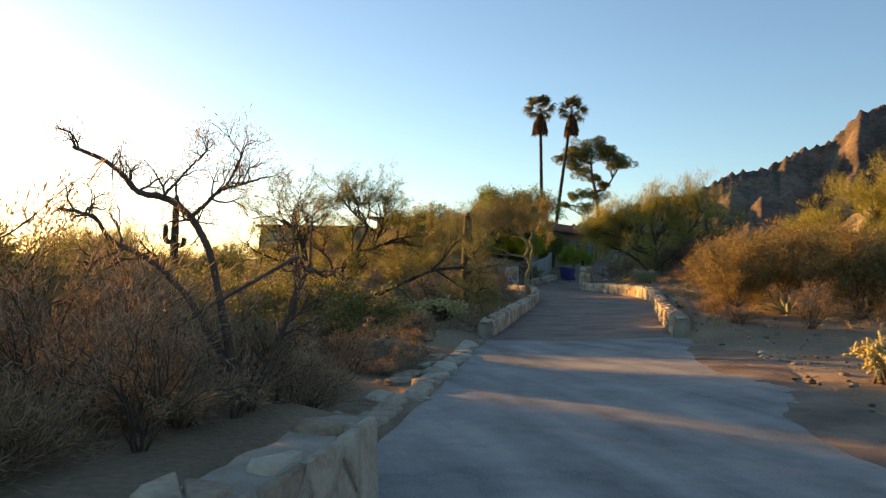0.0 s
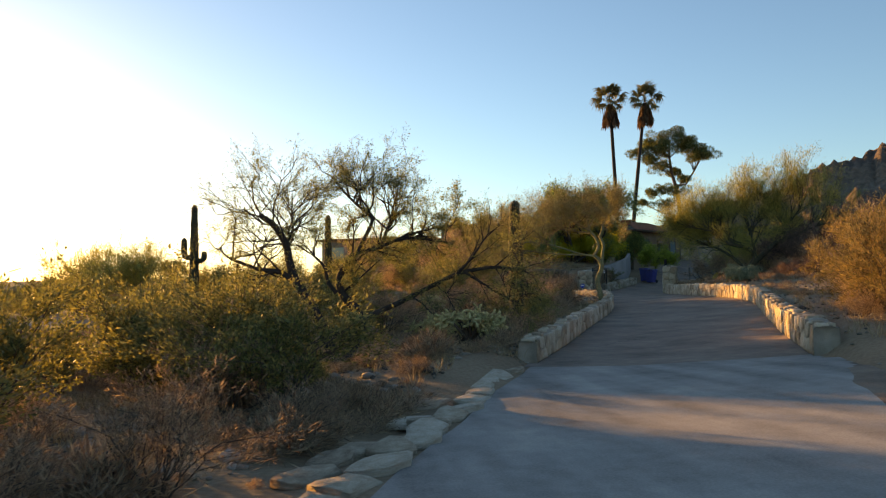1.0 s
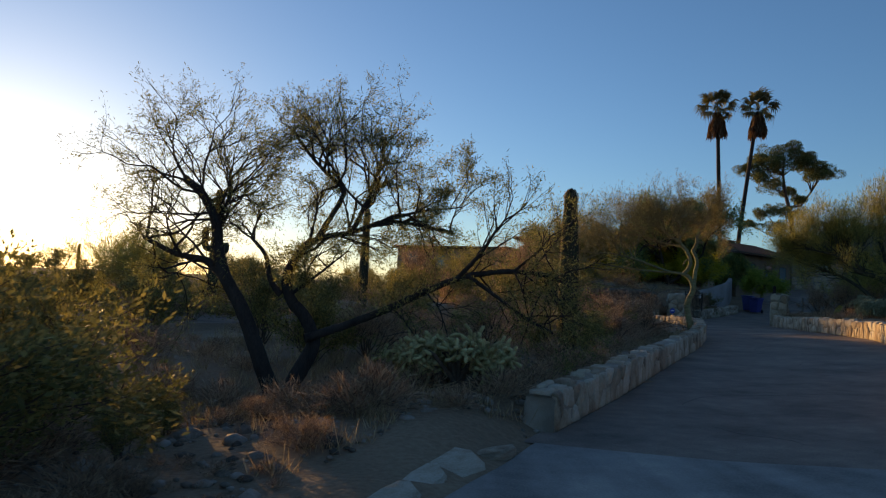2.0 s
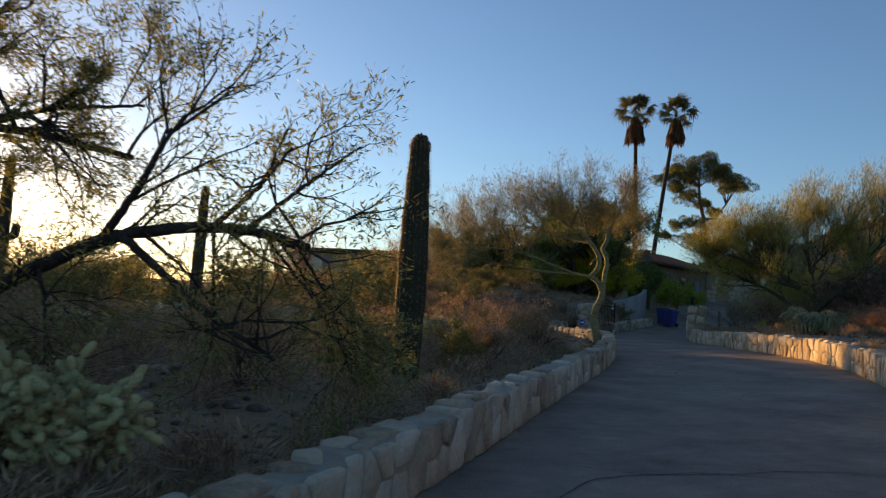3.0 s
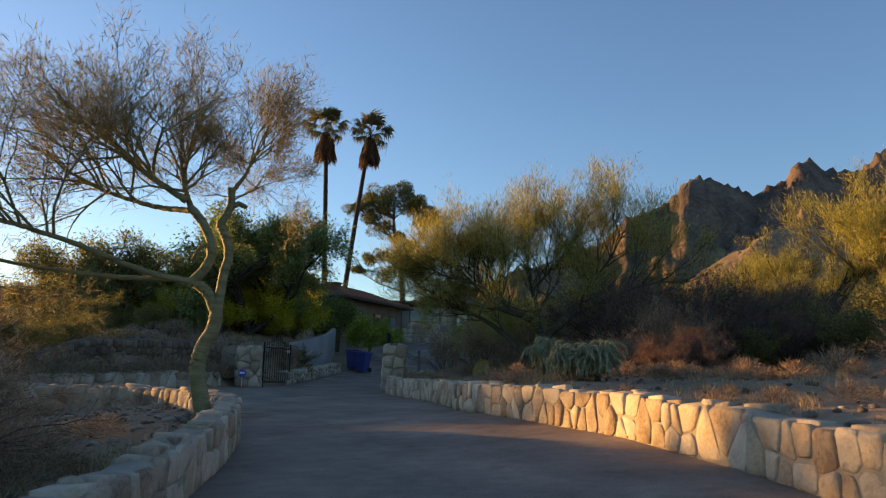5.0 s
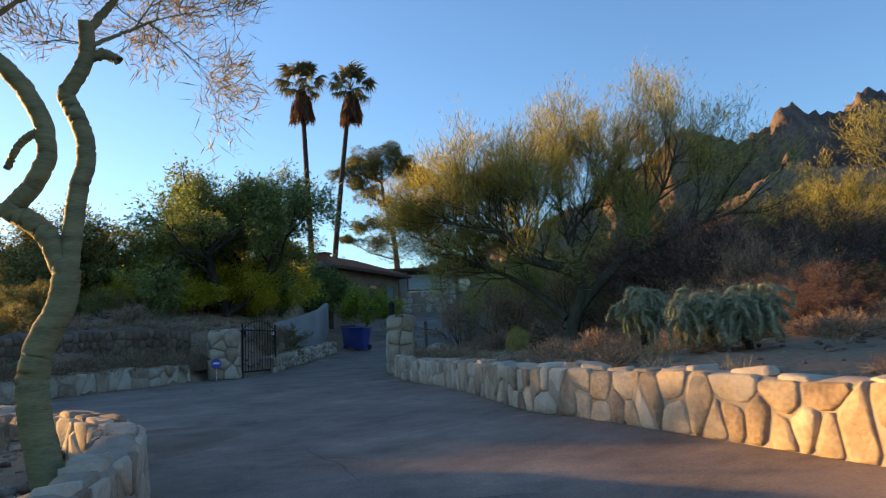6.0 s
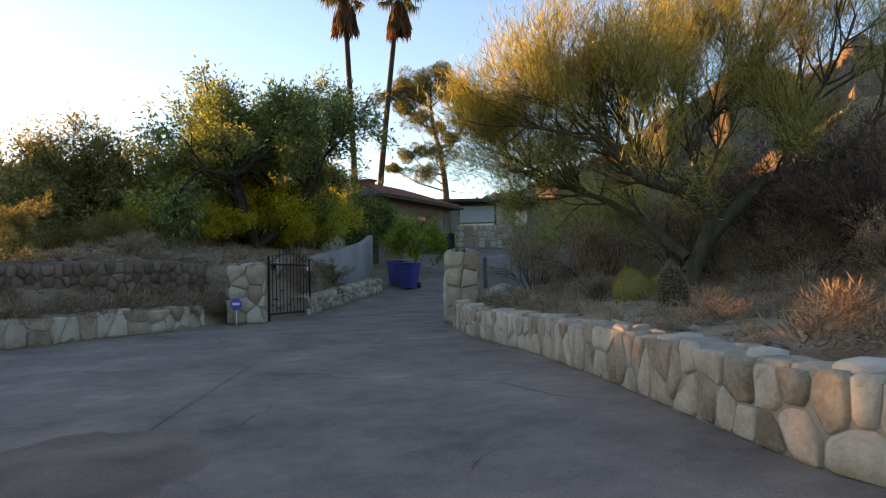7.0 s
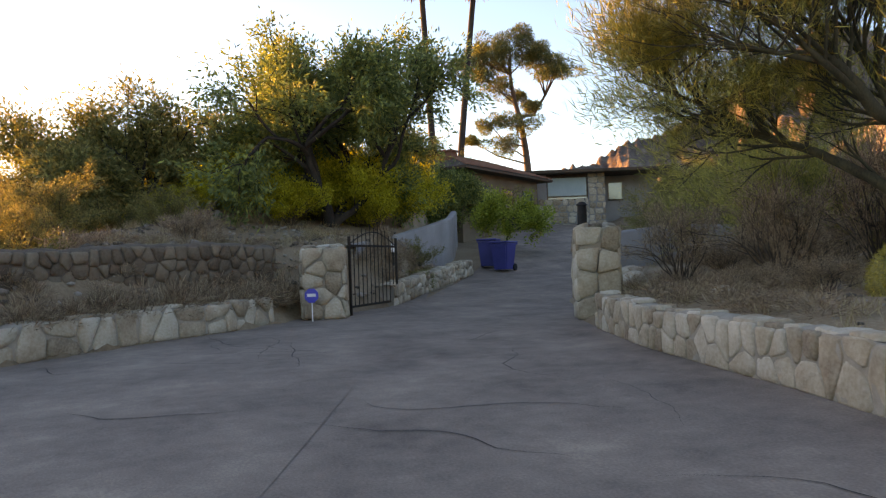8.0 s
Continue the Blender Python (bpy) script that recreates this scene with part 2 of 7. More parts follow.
def quick(name, verts, faces, smooth=False):
    """A mesh from arrays; faces all have the same number of corners."""
    verts, faces = np.asarray(verts, np.float32), np.asarray(faces, np.int32)
    me = bpy.data.meshes.new(name)
    me.vertices.add(len(verts))
    me.vertices.foreach_set("co", verts.ravel())
    me.loops.add(faces.size)
    me.loops.foreach_set("vertex_index", faces.ravel())
    me.polygons.add(len(faces))
    me.polygons.foreach_set("loop_start", np.arange(0, faces.size, faces.shape[1], dtype=np.int32))
    me.update(calc_edges=True)
    if smooth:
        me.polygons.foreach_set("use_smooth", np.ones(len(faces), bool))
    return me


def from_bm(name, bm, smooth=False):
    me = bpy.data.meshes.new(name)
    bm.normal_update()
    bm.to_mesh(me)
    bm.free()
    if smooth:
        me.polygons.foreach_set("use_smooth", np.ones(len(me.polygons), bool))
    return me


def thing(name, label, category, m=None, group="", kind=""):
    ob = new(name)
    ob.empty_display_size = 0.2
    if m is not None:
        ob.matrix_world = m
    return tagged(ob, label, category, group, kind)


def part(name, me, material, parent, label="", m=None):
    ob = new(name, me)
    if material and not me.materials:
        me.materials.append(material)
    ob.parent = parent
    if m is not None:
        ob.matrix_basis = m
    return tagged(ob, label)


def box(bm, x0, x1, y0, y1, z0, z1, bevel=0.0):
    r = bmesh.ops.create_cube(bm, size=1, matrix=Matrix.Translation(((x0 + x1) / 2, (y0 + y1) / 2, (z0 + z1) / 2)) @ Matrix.Diagonal((x1 - x0, y1 - y0, z1 - z0, 1)))
    if bevel:
        edges = list({e for v in r["verts"] for e in v.link_edges})
        bmesh.ops.bevel(bm, geom=edges, offset=bevel, segments=2, affect="EDGES", profile=0.5)


def box_mesh(name, *a, bevel=0.0):
    bm = bmesh.new()
    box(bm, *a, bevel=bevel)
    return from_bm(name, bm)


def tubes(runs, sides=5):
    """Tapered tubes along polylines: runs of (points, radius at start, radius at end)."""
    V, F, at = [], [], 0
    ang = np.linspace(0, 2 * math.pi, sides, endpoint=False)
    for pts, r0, r1 in runs:
        P = np.array(pts, float)
        n_ = len(P)
        D = np.gradient(P, axis=0)
        D /= np.linalg.norm(D, axis=1)[:, None] + 1e-9
        ref = np.array([0.31, 0.95, 0.1]) if abs(D[0][2]) > 0.8 else np.array([0, 0, 1.0])
        A = np.cross(D, ref)
        A /= np.linalg.norm(A, axis=1)[:, None] + 1e-9
        B = np.cross(D, A)
        R = np.linspace(r0, r1, n_)[:, None, None]
        ring = P[:, None] + R * (np.cos(ang)[None, :, None] * A[:, None] + np.sin(ang)[None, :, None] * B[:, None])
        V.append(ring.reshape(-1, 3))
        i = np.arange(n_ - 1)[:, None] * sides + np.arange(sides)[None]
        j = np.arange(n_ - 1)[:, None] * sides + (np.arange(sides)[None] + 1) % sides
        F.append(np.stack([i, j, j + sides, i + sides], -1).reshape(-1, 4) + at)
        at += n_ * sides
    return np.concatenate(V), np.concatenate(F)


def slivers(rng, P, D, length, width):
    """Small pointed leaves or twigs, one a place, along D."""
    P, D = np.asarray(P, float), np.asarray(D, float)
    n_ = len(P)
    D = D / (np.linalg.norm(D, axis=1)[:, None] + 1e-9)
    S = np.cross(D, rng.normal(size=(n_, 3)))
    S /= np.linalg.norm(S, axis=1)[:, None] + 1e-9
    ln, wd = np.broadcast_to(length, n_)[:, None], np.broadcast_to(width, n_)[:, None]
    V = np.stack([P, P + D * ln * 0.5 + S * wd, P + D * ln, P + D * ln * 0.5 - S * wd], 1).reshape(-1, 3)
    return V, np.arange(4 * n_).reshape(-1, 4)


def unit(v):
    return v / (np.linalg.norm(v) + 1e-9)


def grow(rng, runs, tips, p, d, length, r, level, spec):
    """One limb and, by recursion, all that branches from it."""
    n_ = max(3, int(length / spec["step"]))
    pts, ways = [p], [d]
    for k in range(n_):
        d = unit(d + rng.normal(size=3) * spec["wiggle"] + np.array(spec.get("pull", (0, 0, 0))) * min(level, 2) + np.array([0, 0, spec["rise"][min(level, len(spec["rise"]) - 1)]]))
        p = p + d * length / n_
        pts.append(p)
        ways.append(d)
    runs.append((pts, r, r * (0.62 if level < spec["levels"] else 0.3)))
    if level >= spec["levels"]:
        for a, b in zip(pts[1:], ways[1:]):
            tips.append((a, b))
        return
    if level == spec["levels"] - 1:
        for a, b in zip(pts[n_ // 2:], ways[n_ // 2:]):
            tips.append((a, b))
    for k in range(spec["kids"][level]):
        at = 1.0 if k == 0 else rng.uniform(spec["bare"], 1.0)
        i = min(n_, int(round(at * n_)))
        away = unit(np.cross(ways[i], rng.normal(size=3)))
        ang = rng.uniform(0.5, 1.0) * spec["spread"]
        dd = unit(ways[i] * math.cos(ang) + away * math.sin(ang))
        grow(rng, runs, tips, pts[i], dd, length * rng.uniform(*spec["ratio"]), r * spec.get("thin", 0.54), level + 1, spec)


def limb_path(rng, runs, tips, path, r, kids, length, turn, spec, rise=0.35):
    """A main limb along a given path of (right, ahead, up), seen along the heading turn; smaller limbs grow from it."""
    c_, s_ = math.cos(radians(turn)), math.sin(radians(turn))
    P = np.array([(*W(a * c_ - q * s_, a * s_ + q * c_), z) for q, a, z in path])
    t = np.linspace(0, len(P) - 1, 10 * len(P))
    P = np.stack([np.interp(t, np.arange(len(P)), P[:, k]) for k in range(3)], 1)
    for _ in range(14):
        P[1:-1] = 0.25 * P[:-2] + 0.5 * P[1:-1] + 0.25 * P[2:]
    P[1:] += rng.normal(size=P[1:].shape) * 0.003
    runs.append((list(P), r, r * (0.42 if kids else 0.78)))
    for k in range(kids):
        q = 1.0 if k == 0 else rng.uniform(spec.get("start", 0.3), 1.0)
        i = min(len(P) - 2, int(q * (len(P) - 1)))
        d = unit(unit(P[i + 1] - P[i]) * 0.55 + rng.normal(size=3) * 0.55 + np.array([0, 0, rise]))
        grow(rng, runs, tips, P[i], d, length * rng.uniform(0.6, 1.15), min(r * (0.62 - 0.3 * q), spec.get("fine", 0.03)), 1, spec)


def tree(name, label, s, l, seed, stems, spec, bark, leaf, per_tip, leaf_len, leaf_wid, scatter, droop=0.0, upward=0.3, group="", category="tree", sides=6, sink=0.1):
    """stems: rows of (lean from upright in degrees, heading, length, radius)."""
    rng = np.random.default_rng(seed)
    x, y = W(s, l)
    ob = thing(name, label, category, pose(x, y, ground_z(s, l)), group)
    runs, tips = [], []
    for row in stems:
        if len(row) > 4:
            limb_path(rng, runs, tips, *row[:5], dict(spec, **(row[5] if len(row) > 5 else {})))
            continue
        lean, head, length, r = row
        a, h = radians(lean), radians(head)
        d = np.array([math.sin(a) * math.cos(h), math.sin(a) * math.sin(h), math.cos(a)])
        grow(rng, runs, tips, np.array([0, 0, -sink]) + rng.normal(size=3) * [0.06, 0.06, 0], d, length, r, 0, spec)
    V, F = tubes(runs, sides)
    part("trunk", quick("trunk", V, F, True), bark, ob)
    T = np.array([a for a, b in tips])
    D = np.array([b for a, b in tips])
    k = rng.integers(0, len(T), int(len(T) * per_tip))
    P = T[k] + rng.normal(size=(len(k), 3)) * scatter
    way = D[k] * 0.8 + rng.normal(size=(len(k), 3)) * 0.6 + np.array([0, 0, upward - droop])
    V, F = slivers(rng, P, way, rng.uniform(0.6, 1.3, len(k)) * leaf_len, rng.uniform(0.6, 1.3, len(k)) * leaf_wid)
    part("crown", quick("crown", V, F), leaf, ob)
    return ob


# plan: profile of the drive and its edges, in metres along (s) and across (l)
PS, PZ = [-60, -11, -5, 1, 5, 9, 12.4, 18, 22, 26, 38, 44.5, 52, 64, 74, 95], [0.6, 0.0, -0.12, -0.18, -0.15, -0.10, 0.0, 0.16, 0.33, 0.5, 0.68, 0.78, 1.3, 3.1, 4.2, 4.6]
LEFT_S, LEFT_L = [-60, -6, -3.3, -1, 2.4, 5.9, 10, 15, 20, 22.6, 24.2, 25.0, 25.6], [-0.5, -0.52, -0.58, -0.72, -0.88, -0.88, -0.75, -0.6, -0.4, -0.44, -0.6, -0.8, -1.1]
RIGHT_S, RIGHT_L = [-60, -6, 1.7, 5, 10, 15.7, 18.5, 20.5, 22.5, 24, 27, 30, 33, 36, 38.4, 40, 44, 52, 64, 75], [3.6, 3.6, 3.6, 3.2, 3.5, 3.95, 4.2, 4.2, 4.0, 3.6, 2.7, 2.6, 2.4, 1.9, 1.75, 1.7, 2.0, 3.5, 7.2, 9.0]
FAR_L, FAR_S = [-40, -20, -13, -9, -7.8, -6.4, -5.4, -4.4, -3.7, -2.2, 0], [8, 18, 25, 29.5, 31.5, 36, 38.2, 39.7, 41.8, 44, 58]
CURB_L, CURB_S = [-40, -20, -12, -5, -3.2, -2.45, -1.8, -1.1], [0, 10, 18, 27.6, 27.8, 27.2, 26.5, 25.6]


def step(x, a, b):
    t = np.clip((x - a) / (b - a), 0, 1)
    return t * t * (3 - 2 * t)


def drive_z(s, l):
    k = np.interp(s, [-8, 0, 28, 40], [0, 1, 1, 0])
    return np.interp(s, PS, PZ) + k * (0.085 * np.clip(l - 0.8, 0, 3.4) + 0.03 * np.clip(l - 0.8, -2, 0))


def wave(s, l, size):
    return np.sin(s / size + 1.3 * np.sin(l / size * 0.7)) * np.cos(l / size * 1.1 + 0.8 * np.sin(s / size * 0.6))


def terrain(s, l):
    """Height of the natural ground."""
    s, l = np.asarray(s, float), np.asarray(l, float)
    z = drive_z(s, np.clip(l, -1.0, 4.0))
    u = np.interp(s, LEFT_S, LEFT_L) - l
    far = s - np.interp(l, FAR_L, FAR_S)
    near = np.interp(l, CURB_L, CURB_S) - s
    # left of the drive, before the side road
    a = step(u, 0.15, 0.7) * step(near, 0.1, 0.8)
    bank = np.interp(s, [-20, -5.5, -4.5, 3, 6, 24, 26], [0.2, 0.2, -0.05, -0.05, 0.22, 0.24, 0.2])
    z = z + a * (bank - 0.03 * np.clip(u - 1.5, 0, 70) - 0.012 * np.clip(u - 70, 0, 900) + 0.10 * wave(s, l, 1.7) + 0.2 * wave(s, l, 5.3) * step(u, 1, 5))
    z = z - a * 0.4 * np.exp(-((s - 6.9) / 2.4) ** 2 - ((l + 5.0) / 1.9) ** 2)
    # behind the far wall of the side road, up to the house
    b = step(-l, 1.6, 2.6) * step(far, 0.1, 0.5)
    z = z + b * (0.35 + (1.25 * step(far, 1.0, 4.5) + 0.8 * step(far, 6, 16)) * step(l - 2.8 * (1 - step(s, 36.5, 42)), -12, -7.5) + 0.06 * wave(s, l, 1.5) - 1.6 * step(-l, 12, 40))
    # right of the drive, rising to the hill
    v = l - np.interp(s, RIGHT_S, RIGHT_L)
    c = step(v, 0.1, 0.6)
    up = np.interp(s, [-10, 3, 7, 38, 44, 60], [0.02, 0.05, 0.30, 0.36, 0.3, 0.2])
    z = z + c * (up + 0.05 * np.clip(v, 0, 9) + 0.16 * np.clip(v - 9, 0, 60) + 0.22 * np.clip(v - 60, 0, 200) + 0.06 * wave(s, l, 1.6) + 0.5 * wave(s, l, 7.0) * step(v, 8, 25))
    z = z - 0.03 * np.clip(s - 110, 0, 600) * step(-l, -40, 20)
    return z


def on_drive(s, l):
    """Inside the paved surface."""
    main = (l > np.interp(s, LEFT_S, LEFT_L) + 0.02) & (l < np.interp(s, RIGHT_S, RIGHT_L) + 0.15) & (s < 72)
    side = (s > np.interp(l, CURB_L, CURB_S)) & (s < np.interp(l, FAR_L, FAR_S) + 0.1) & (l < 0.5)
    return main | side


def ground_z(s, l):
    return float(terrain(s, l))


def spaced(a, b, fine, far):
    mid = np.arange(a, b + fine / 2, fine)
    out = fine * np.cumsum(1.16 ** np.arange(1, 200))
    out = out[out < far]
    return np.concatenate([(a - out)[::-1], mid, b + out])


# ground: one sheet to the horizon
gs, gl = spaced(-14, 60, 0.34, 4200), spaced(-16, 16, 0.34, 4200)
SG, LG = np.meshgrid(gs, gl, indexing="ij")
ZG = terrain(SG, LG) - np.where(on_drive(SG, LG), 0.05, 0.0)
rr = np.random.default_rng(3)
ZG = ZG + np.where(on_drive(SG, LG), 0, rr.normal(size=ZG.shape) * 0.012)
XG, YG = W(SG, LG)
V = np.stack([XG, YG, ZG], -1).reshape(-1, 3)
i = np.arange(len(gs) - 1)[:, None] * len(gl) + np.arange(len(gl) - 1)[None]
F = np.stack([i, i + len(gl), i + len(gl) + 1, i + 1], -1).reshape(-1, 4)
ground = tagged(new("ground", quick("ground", V, F, True)), "dry brown desert ground with gravel and low banks", "ground", kind="structure")
ground.data.materials.append(DIRT)


def paving(name, label, material, s0, s1, lefts, rights, lift, across=14, pitch=0.4, category="road"):
    """A strip of paving between two edges, laid over the ground."""
    S = np.arange(s0, s1 + pitch / 2, pitch)
    a, b = np.array([lefts(q) for q in S]), np.array([rights(q) for q in S])
    t = np.linspace(0, 1, across)
    L_ = a[:, None] + (b - a)[:, None] * t[None]
    S_ = np.repeat(S[:, None], across, 1)
    Z_ = drive_z(S_, L_) + lift + 0.008 * wave(S_, L_, 0.9)
    X_, Y_ = W(S_, L_)
    V = np.stack([X_, Y_, Z_], -1).reshape(-1, 3)
    i = np.arange(len(S) - 1)[:, None] * across + np.arange(across - 1)[None]
    F = np.stack([i, i + 1, i + across + 1, i + across], -1).reshape(-1, 4)
    ob = tagged(new(name, quick(name, V, F, True)), label, category, kind="structure")
    ob.data.materials.append(material)
    return ob


edge = lambda xs, ys, k: (lambda q: float(np.interp(q, xs, ys)) + k)
wob = lambda q: 0.10 * math.sin(q * 1.9) + 0.06 * math.sin(q * 4.7)
paving("road", "dark worn asphalt drive between low stone walls", ASPHALT, 5.3, 70, lambda q: min(edge(LEFT_S, LEFT_L, -0.15)(q), -0.5) if q < 27 else -1.4 if q < 43 else -1.9 + 0.19 * (q - 43), edge(RIGHT_S, RIGHT_L, 0.12), 0.0, 16)
paving("pavement", "pale worn concrete apron with a straight joint", CONCRETE, -40, 5.3, lambda q: edge(LEFT_S, LEFT_L, -0.02)(q) + 0.12 * wob(q), lambda q: 3.35 + wob(q) + 0.09 * math.sin(q * 11.3) * math.sin(q * 3.1) + 0.05 * math.sin(q * 23.0 + 1), 0.006, 14, 0.1, category="pavement")


def side_road():
    """The arm of the drive that leaves to the left, past the end of the wall."""
    L_ = np.linspace(-36, -1.35, 88)
    t = np.linspace(0, 1, 16)
    a, b = np.interp(L_, CURB_L, CURB_S) - 0.1, np.interp(L_, FAR_L, FAR_S) + 0.12
    S_ = a[:, None] + (b - a)[:, None] * t[None]
    L2 = np.repeat(L_[:, None], 16, 1)
    Z_ = drive_z(S_, np.clip(L2, -1, 4)) + 0.0015 + 0.008 * wave(S_, L2, 0.9)
    X_, Y_ = W(S_, L2)
    V = np.stack([X_, Y_, Z_], -1).reshape(-1, 3)
    i = np.arange(len(L_) - 1)[:, None] * 16 + np.arange(15)[None]
    F = np.stack([i, i + 16, i + 17, i + 1], -1).reshape(-1, 4)
    ob = tagged(new("road", quick("side_road", V, F, True)), "dusty grey asphalt side road along a low stone wall", "road", kind="structure")
    ob.data.materials.append(ASPHALT)


side_road()


# mountains: ridge heights by bearing, with gullies
def mountains():
    AZ = [14, 22, 29, 32, 34.6, 36.5, 38.4, 41, 43, 45.6, 47.6, 49.4, 52.1, 54.5, 55.0, 56.3, 56.8, 59.4, 60.6, 62.7, 66, 80, 110, 150]
    EL = [2.5, 4.4, 6.7, 7.2, 8.6, 8.7, 9.8, 10.6, 12.6, 13.1, 15.0, 15.3, 13.7, 14.7, 15.8, 15.9, 15.0, 14.9, 16.2, 15.3, 15.7, 14, 12, 9]
    az = np.radians(np.linspace(14, 150, 560))
    r = np.linspace(0, 1, 70)
    A, R = np.meshgrid(az, r, indexing="ij")
    rng = np.random.default_rng(8)
    top = np.tan(np.radians(np.interp(np.degrees(az), AZ, EL)))
    top = top + 0.0022 * np.sin(np.degrees(az) * 9.1) + 0.0014 * np.sin(np.degrees(az) * 23.7) + rng.normal(size=len(az)) * 0.0005
    crest = 1050.0
    dist = 380 + (1500 - 380) * R
    q = (dist - 380) / (crest - 380)
    away = np.exp(np.clip(0.85 * (A - 0.8), -0.4, 0.5))
    rise = np.where(q < 1, 0.10 * q + 0.90 * np.clip(q, 0, 1) ** 1.9, 1 - 0.8 * (q - 1))
    gully = sum(np.sin(A * f + p + 2.6 * np.sin(q * g)) * w for f, p, g, w in ((38, 0.4, 2.1, 0.5), (83, 2.0, 3.7, 0.3), (171, 0.9, 6.0, 0.17), (330, 4.2, 9.0, 0.1)))
    cliff = 0.05 * np.sin(q * 26 + 3 * np.sin(A * 31)) * step(q, 0.35, 0.6)
    env = np.clip(q * (1.02 - q) * 4, 0, 1)
    Z = crest * top[:, None] * (rise + env * (0.10 * gully + cliff)) + rng.normal(size=A.shape) * 1.6 * np.clip(q, 0.2, 1)
    Z[:, 0] = -20
    V = (np.stack([np.sin(A) * dist, np.cos(A) * dist, Z], -1) * away[..., None]).reshape(-1, 3)
    n_ = len(r)
    i = np.arange(len(az) - 1)[:, None] * n_ + np.arange(n_ - 1)[None]
    F = np.stack([i, i + n_, i + n_ + 1, i + 1], -1).reshape(-1, 4)
    ob = tagged(new("backdrop", quick("mountain", V, F, True)), "rugged brown rocky mountain ridge lit by low sun", "mountain", kind="structure")
    ob.data.materials.append(ROCK)


mountains()


def foothill(x, y, wide, deep, top, turn, seed):
    """A bare rocky mound at the foot of the mountain."""
    rng = np.random.default_rng(seed)
    n_, k_ = 90, 40
    a, q = np.meshgrid(np.linspace(0, 2 * math.pi, n_, endpoint=False), np.linspace(0, 1, k_), indexing="ij")
    lump = sum(np.sin(a * f + p + 3 * q) * w for f, p, w in ((3, 1.0, 0.10), (7, 2.3, 0.07), (15, 0.6, 0.045), (31, 4.0, 0.03)))
    X_, Y_ = np.cos(a) * q * wide * (1 + lump), np.sin(a) * q * deep * (1 + lump)
    Z_ = (top + 4) * (1 - q ** 1.7) * (1 + 0.5 * lump * np.sin(math.pi * q)) - 4 + rng.normal(size=a.shape) * 0.22 * (q > 0)
    c_, s_ = math.cos(radians(turn)), math.sin(radians(turn))
    V = np.stack([x + X_ * c_ - Y_ * s_, y + X_ * s_ + Y_ * c_, Z_], -1).reshape(-1, 3)
    i = (np.arange(n_)[:, None] * k_ + np.arange(k_ - 1)[None])
    j = (((np.arange(n_) + 1) % n_)[:, None] * k_ + np.arange(k_ - 1)[None])
    F = np.stack([i, i + 1, j + 1, j], -1).reshape(-1, 4)
    ob = tagged(new("backdrop", quick("foothill", V, F, True)), "bare tan rocky foothill below the mountain", "hill", kind="structure")
    ob.data.materials.append(HILL)


foothill(136, 99, 42, 46, 31, -50, 3)


# stone walls
def stone_mesh(seed):
    """An irregular rounded field stone that fills a unit square and stands 1 proud."""
    rng = random.Random(seed)
    n_ = 8
    angs = [2 * math.pi * (k + rng.uniform(-0.22, 0.22)) / n_ for k in range(n_)]
    rad = [rng.uniform(0.76, 1.12) for _ in angs]
    lean = (rng.uniform(-0.35, 0.35), rng.uniform(-0.35, 0.35))
    sq = lambda a: 0.5 / max(abs(math.cos(a)), abs(math.sin(a))) ** 0.72
    V = []
    for out, y in ((0.98, 0.25), (1.0, -0.6), (0.82, -0.94)):
        V += [(math.cos(a) * sq(a) * q * out, y + rng.uniform(-0.13, 0.13) + (math.cos(a) * lean[0] + math.sin(a) * lean[1]) * (y < 0), math.sin(a) * sq(a) * q * out) for a, q in zip(angs, rad)]
    V.append((rng.uniform(-0.2, 0.2), -rng.uniform(0.9, 1.05), rng.uniform(-0.2, 0.2)))
    F = []
    for k in range(n_):
        j = (k + 1) % n_
        for o in (0, n_):
            F += [(o + k, o + j, o + n_ + j), (o + k, o + n_ + j, o + n_ + k)]
        F.append((2 * n_ + k, 2 * n_ + j, 3 * n_))
    me = quick("stone", V, F, True)
    me.materials.append(STONE)
    return me


STONES = [stone_mesh(40 + k) for k in range(20)]


def smooth_line(pts, pitch=0.1):
    """Points at even steps along a smoothed polyline of (s, l)."""
    P = np.array(pts, float)
    d_ = np.concatenate([[0], np.cumsum(np.linalg.norm(np.diff(P, axis=0), axis=1))])
    q = np.arange(0, d_[-1], pitch)
    out = np.stack([np.interp(q, d_, P[:, k]) for k in (0, 1)], 1)
    for _ in range(8):
        out[1:-1] = 0.25 * out[:-2] + 0.5 * out[1:-1] + 0.25 * out[2:]
    return out


def clipped(poly, nx, nz, c):
    """The part of a polygon where nx * x + nz * z <= c."""
    out = []
    for k, p in enumerate(poly):
        q = poly[k - 1]
        a, b = nx * q[0] + nz * q[1] - c, nx * p[0] + nz * p[1] - c
        if (a < 0) != (b < 0):
            t = a / (a - b)
            out.append((q[0] + (p[0] - q[0]) * t, q[1] + (p[1] - q[1]) * t))
        if b <= 0:
            out.append(p)
    return out


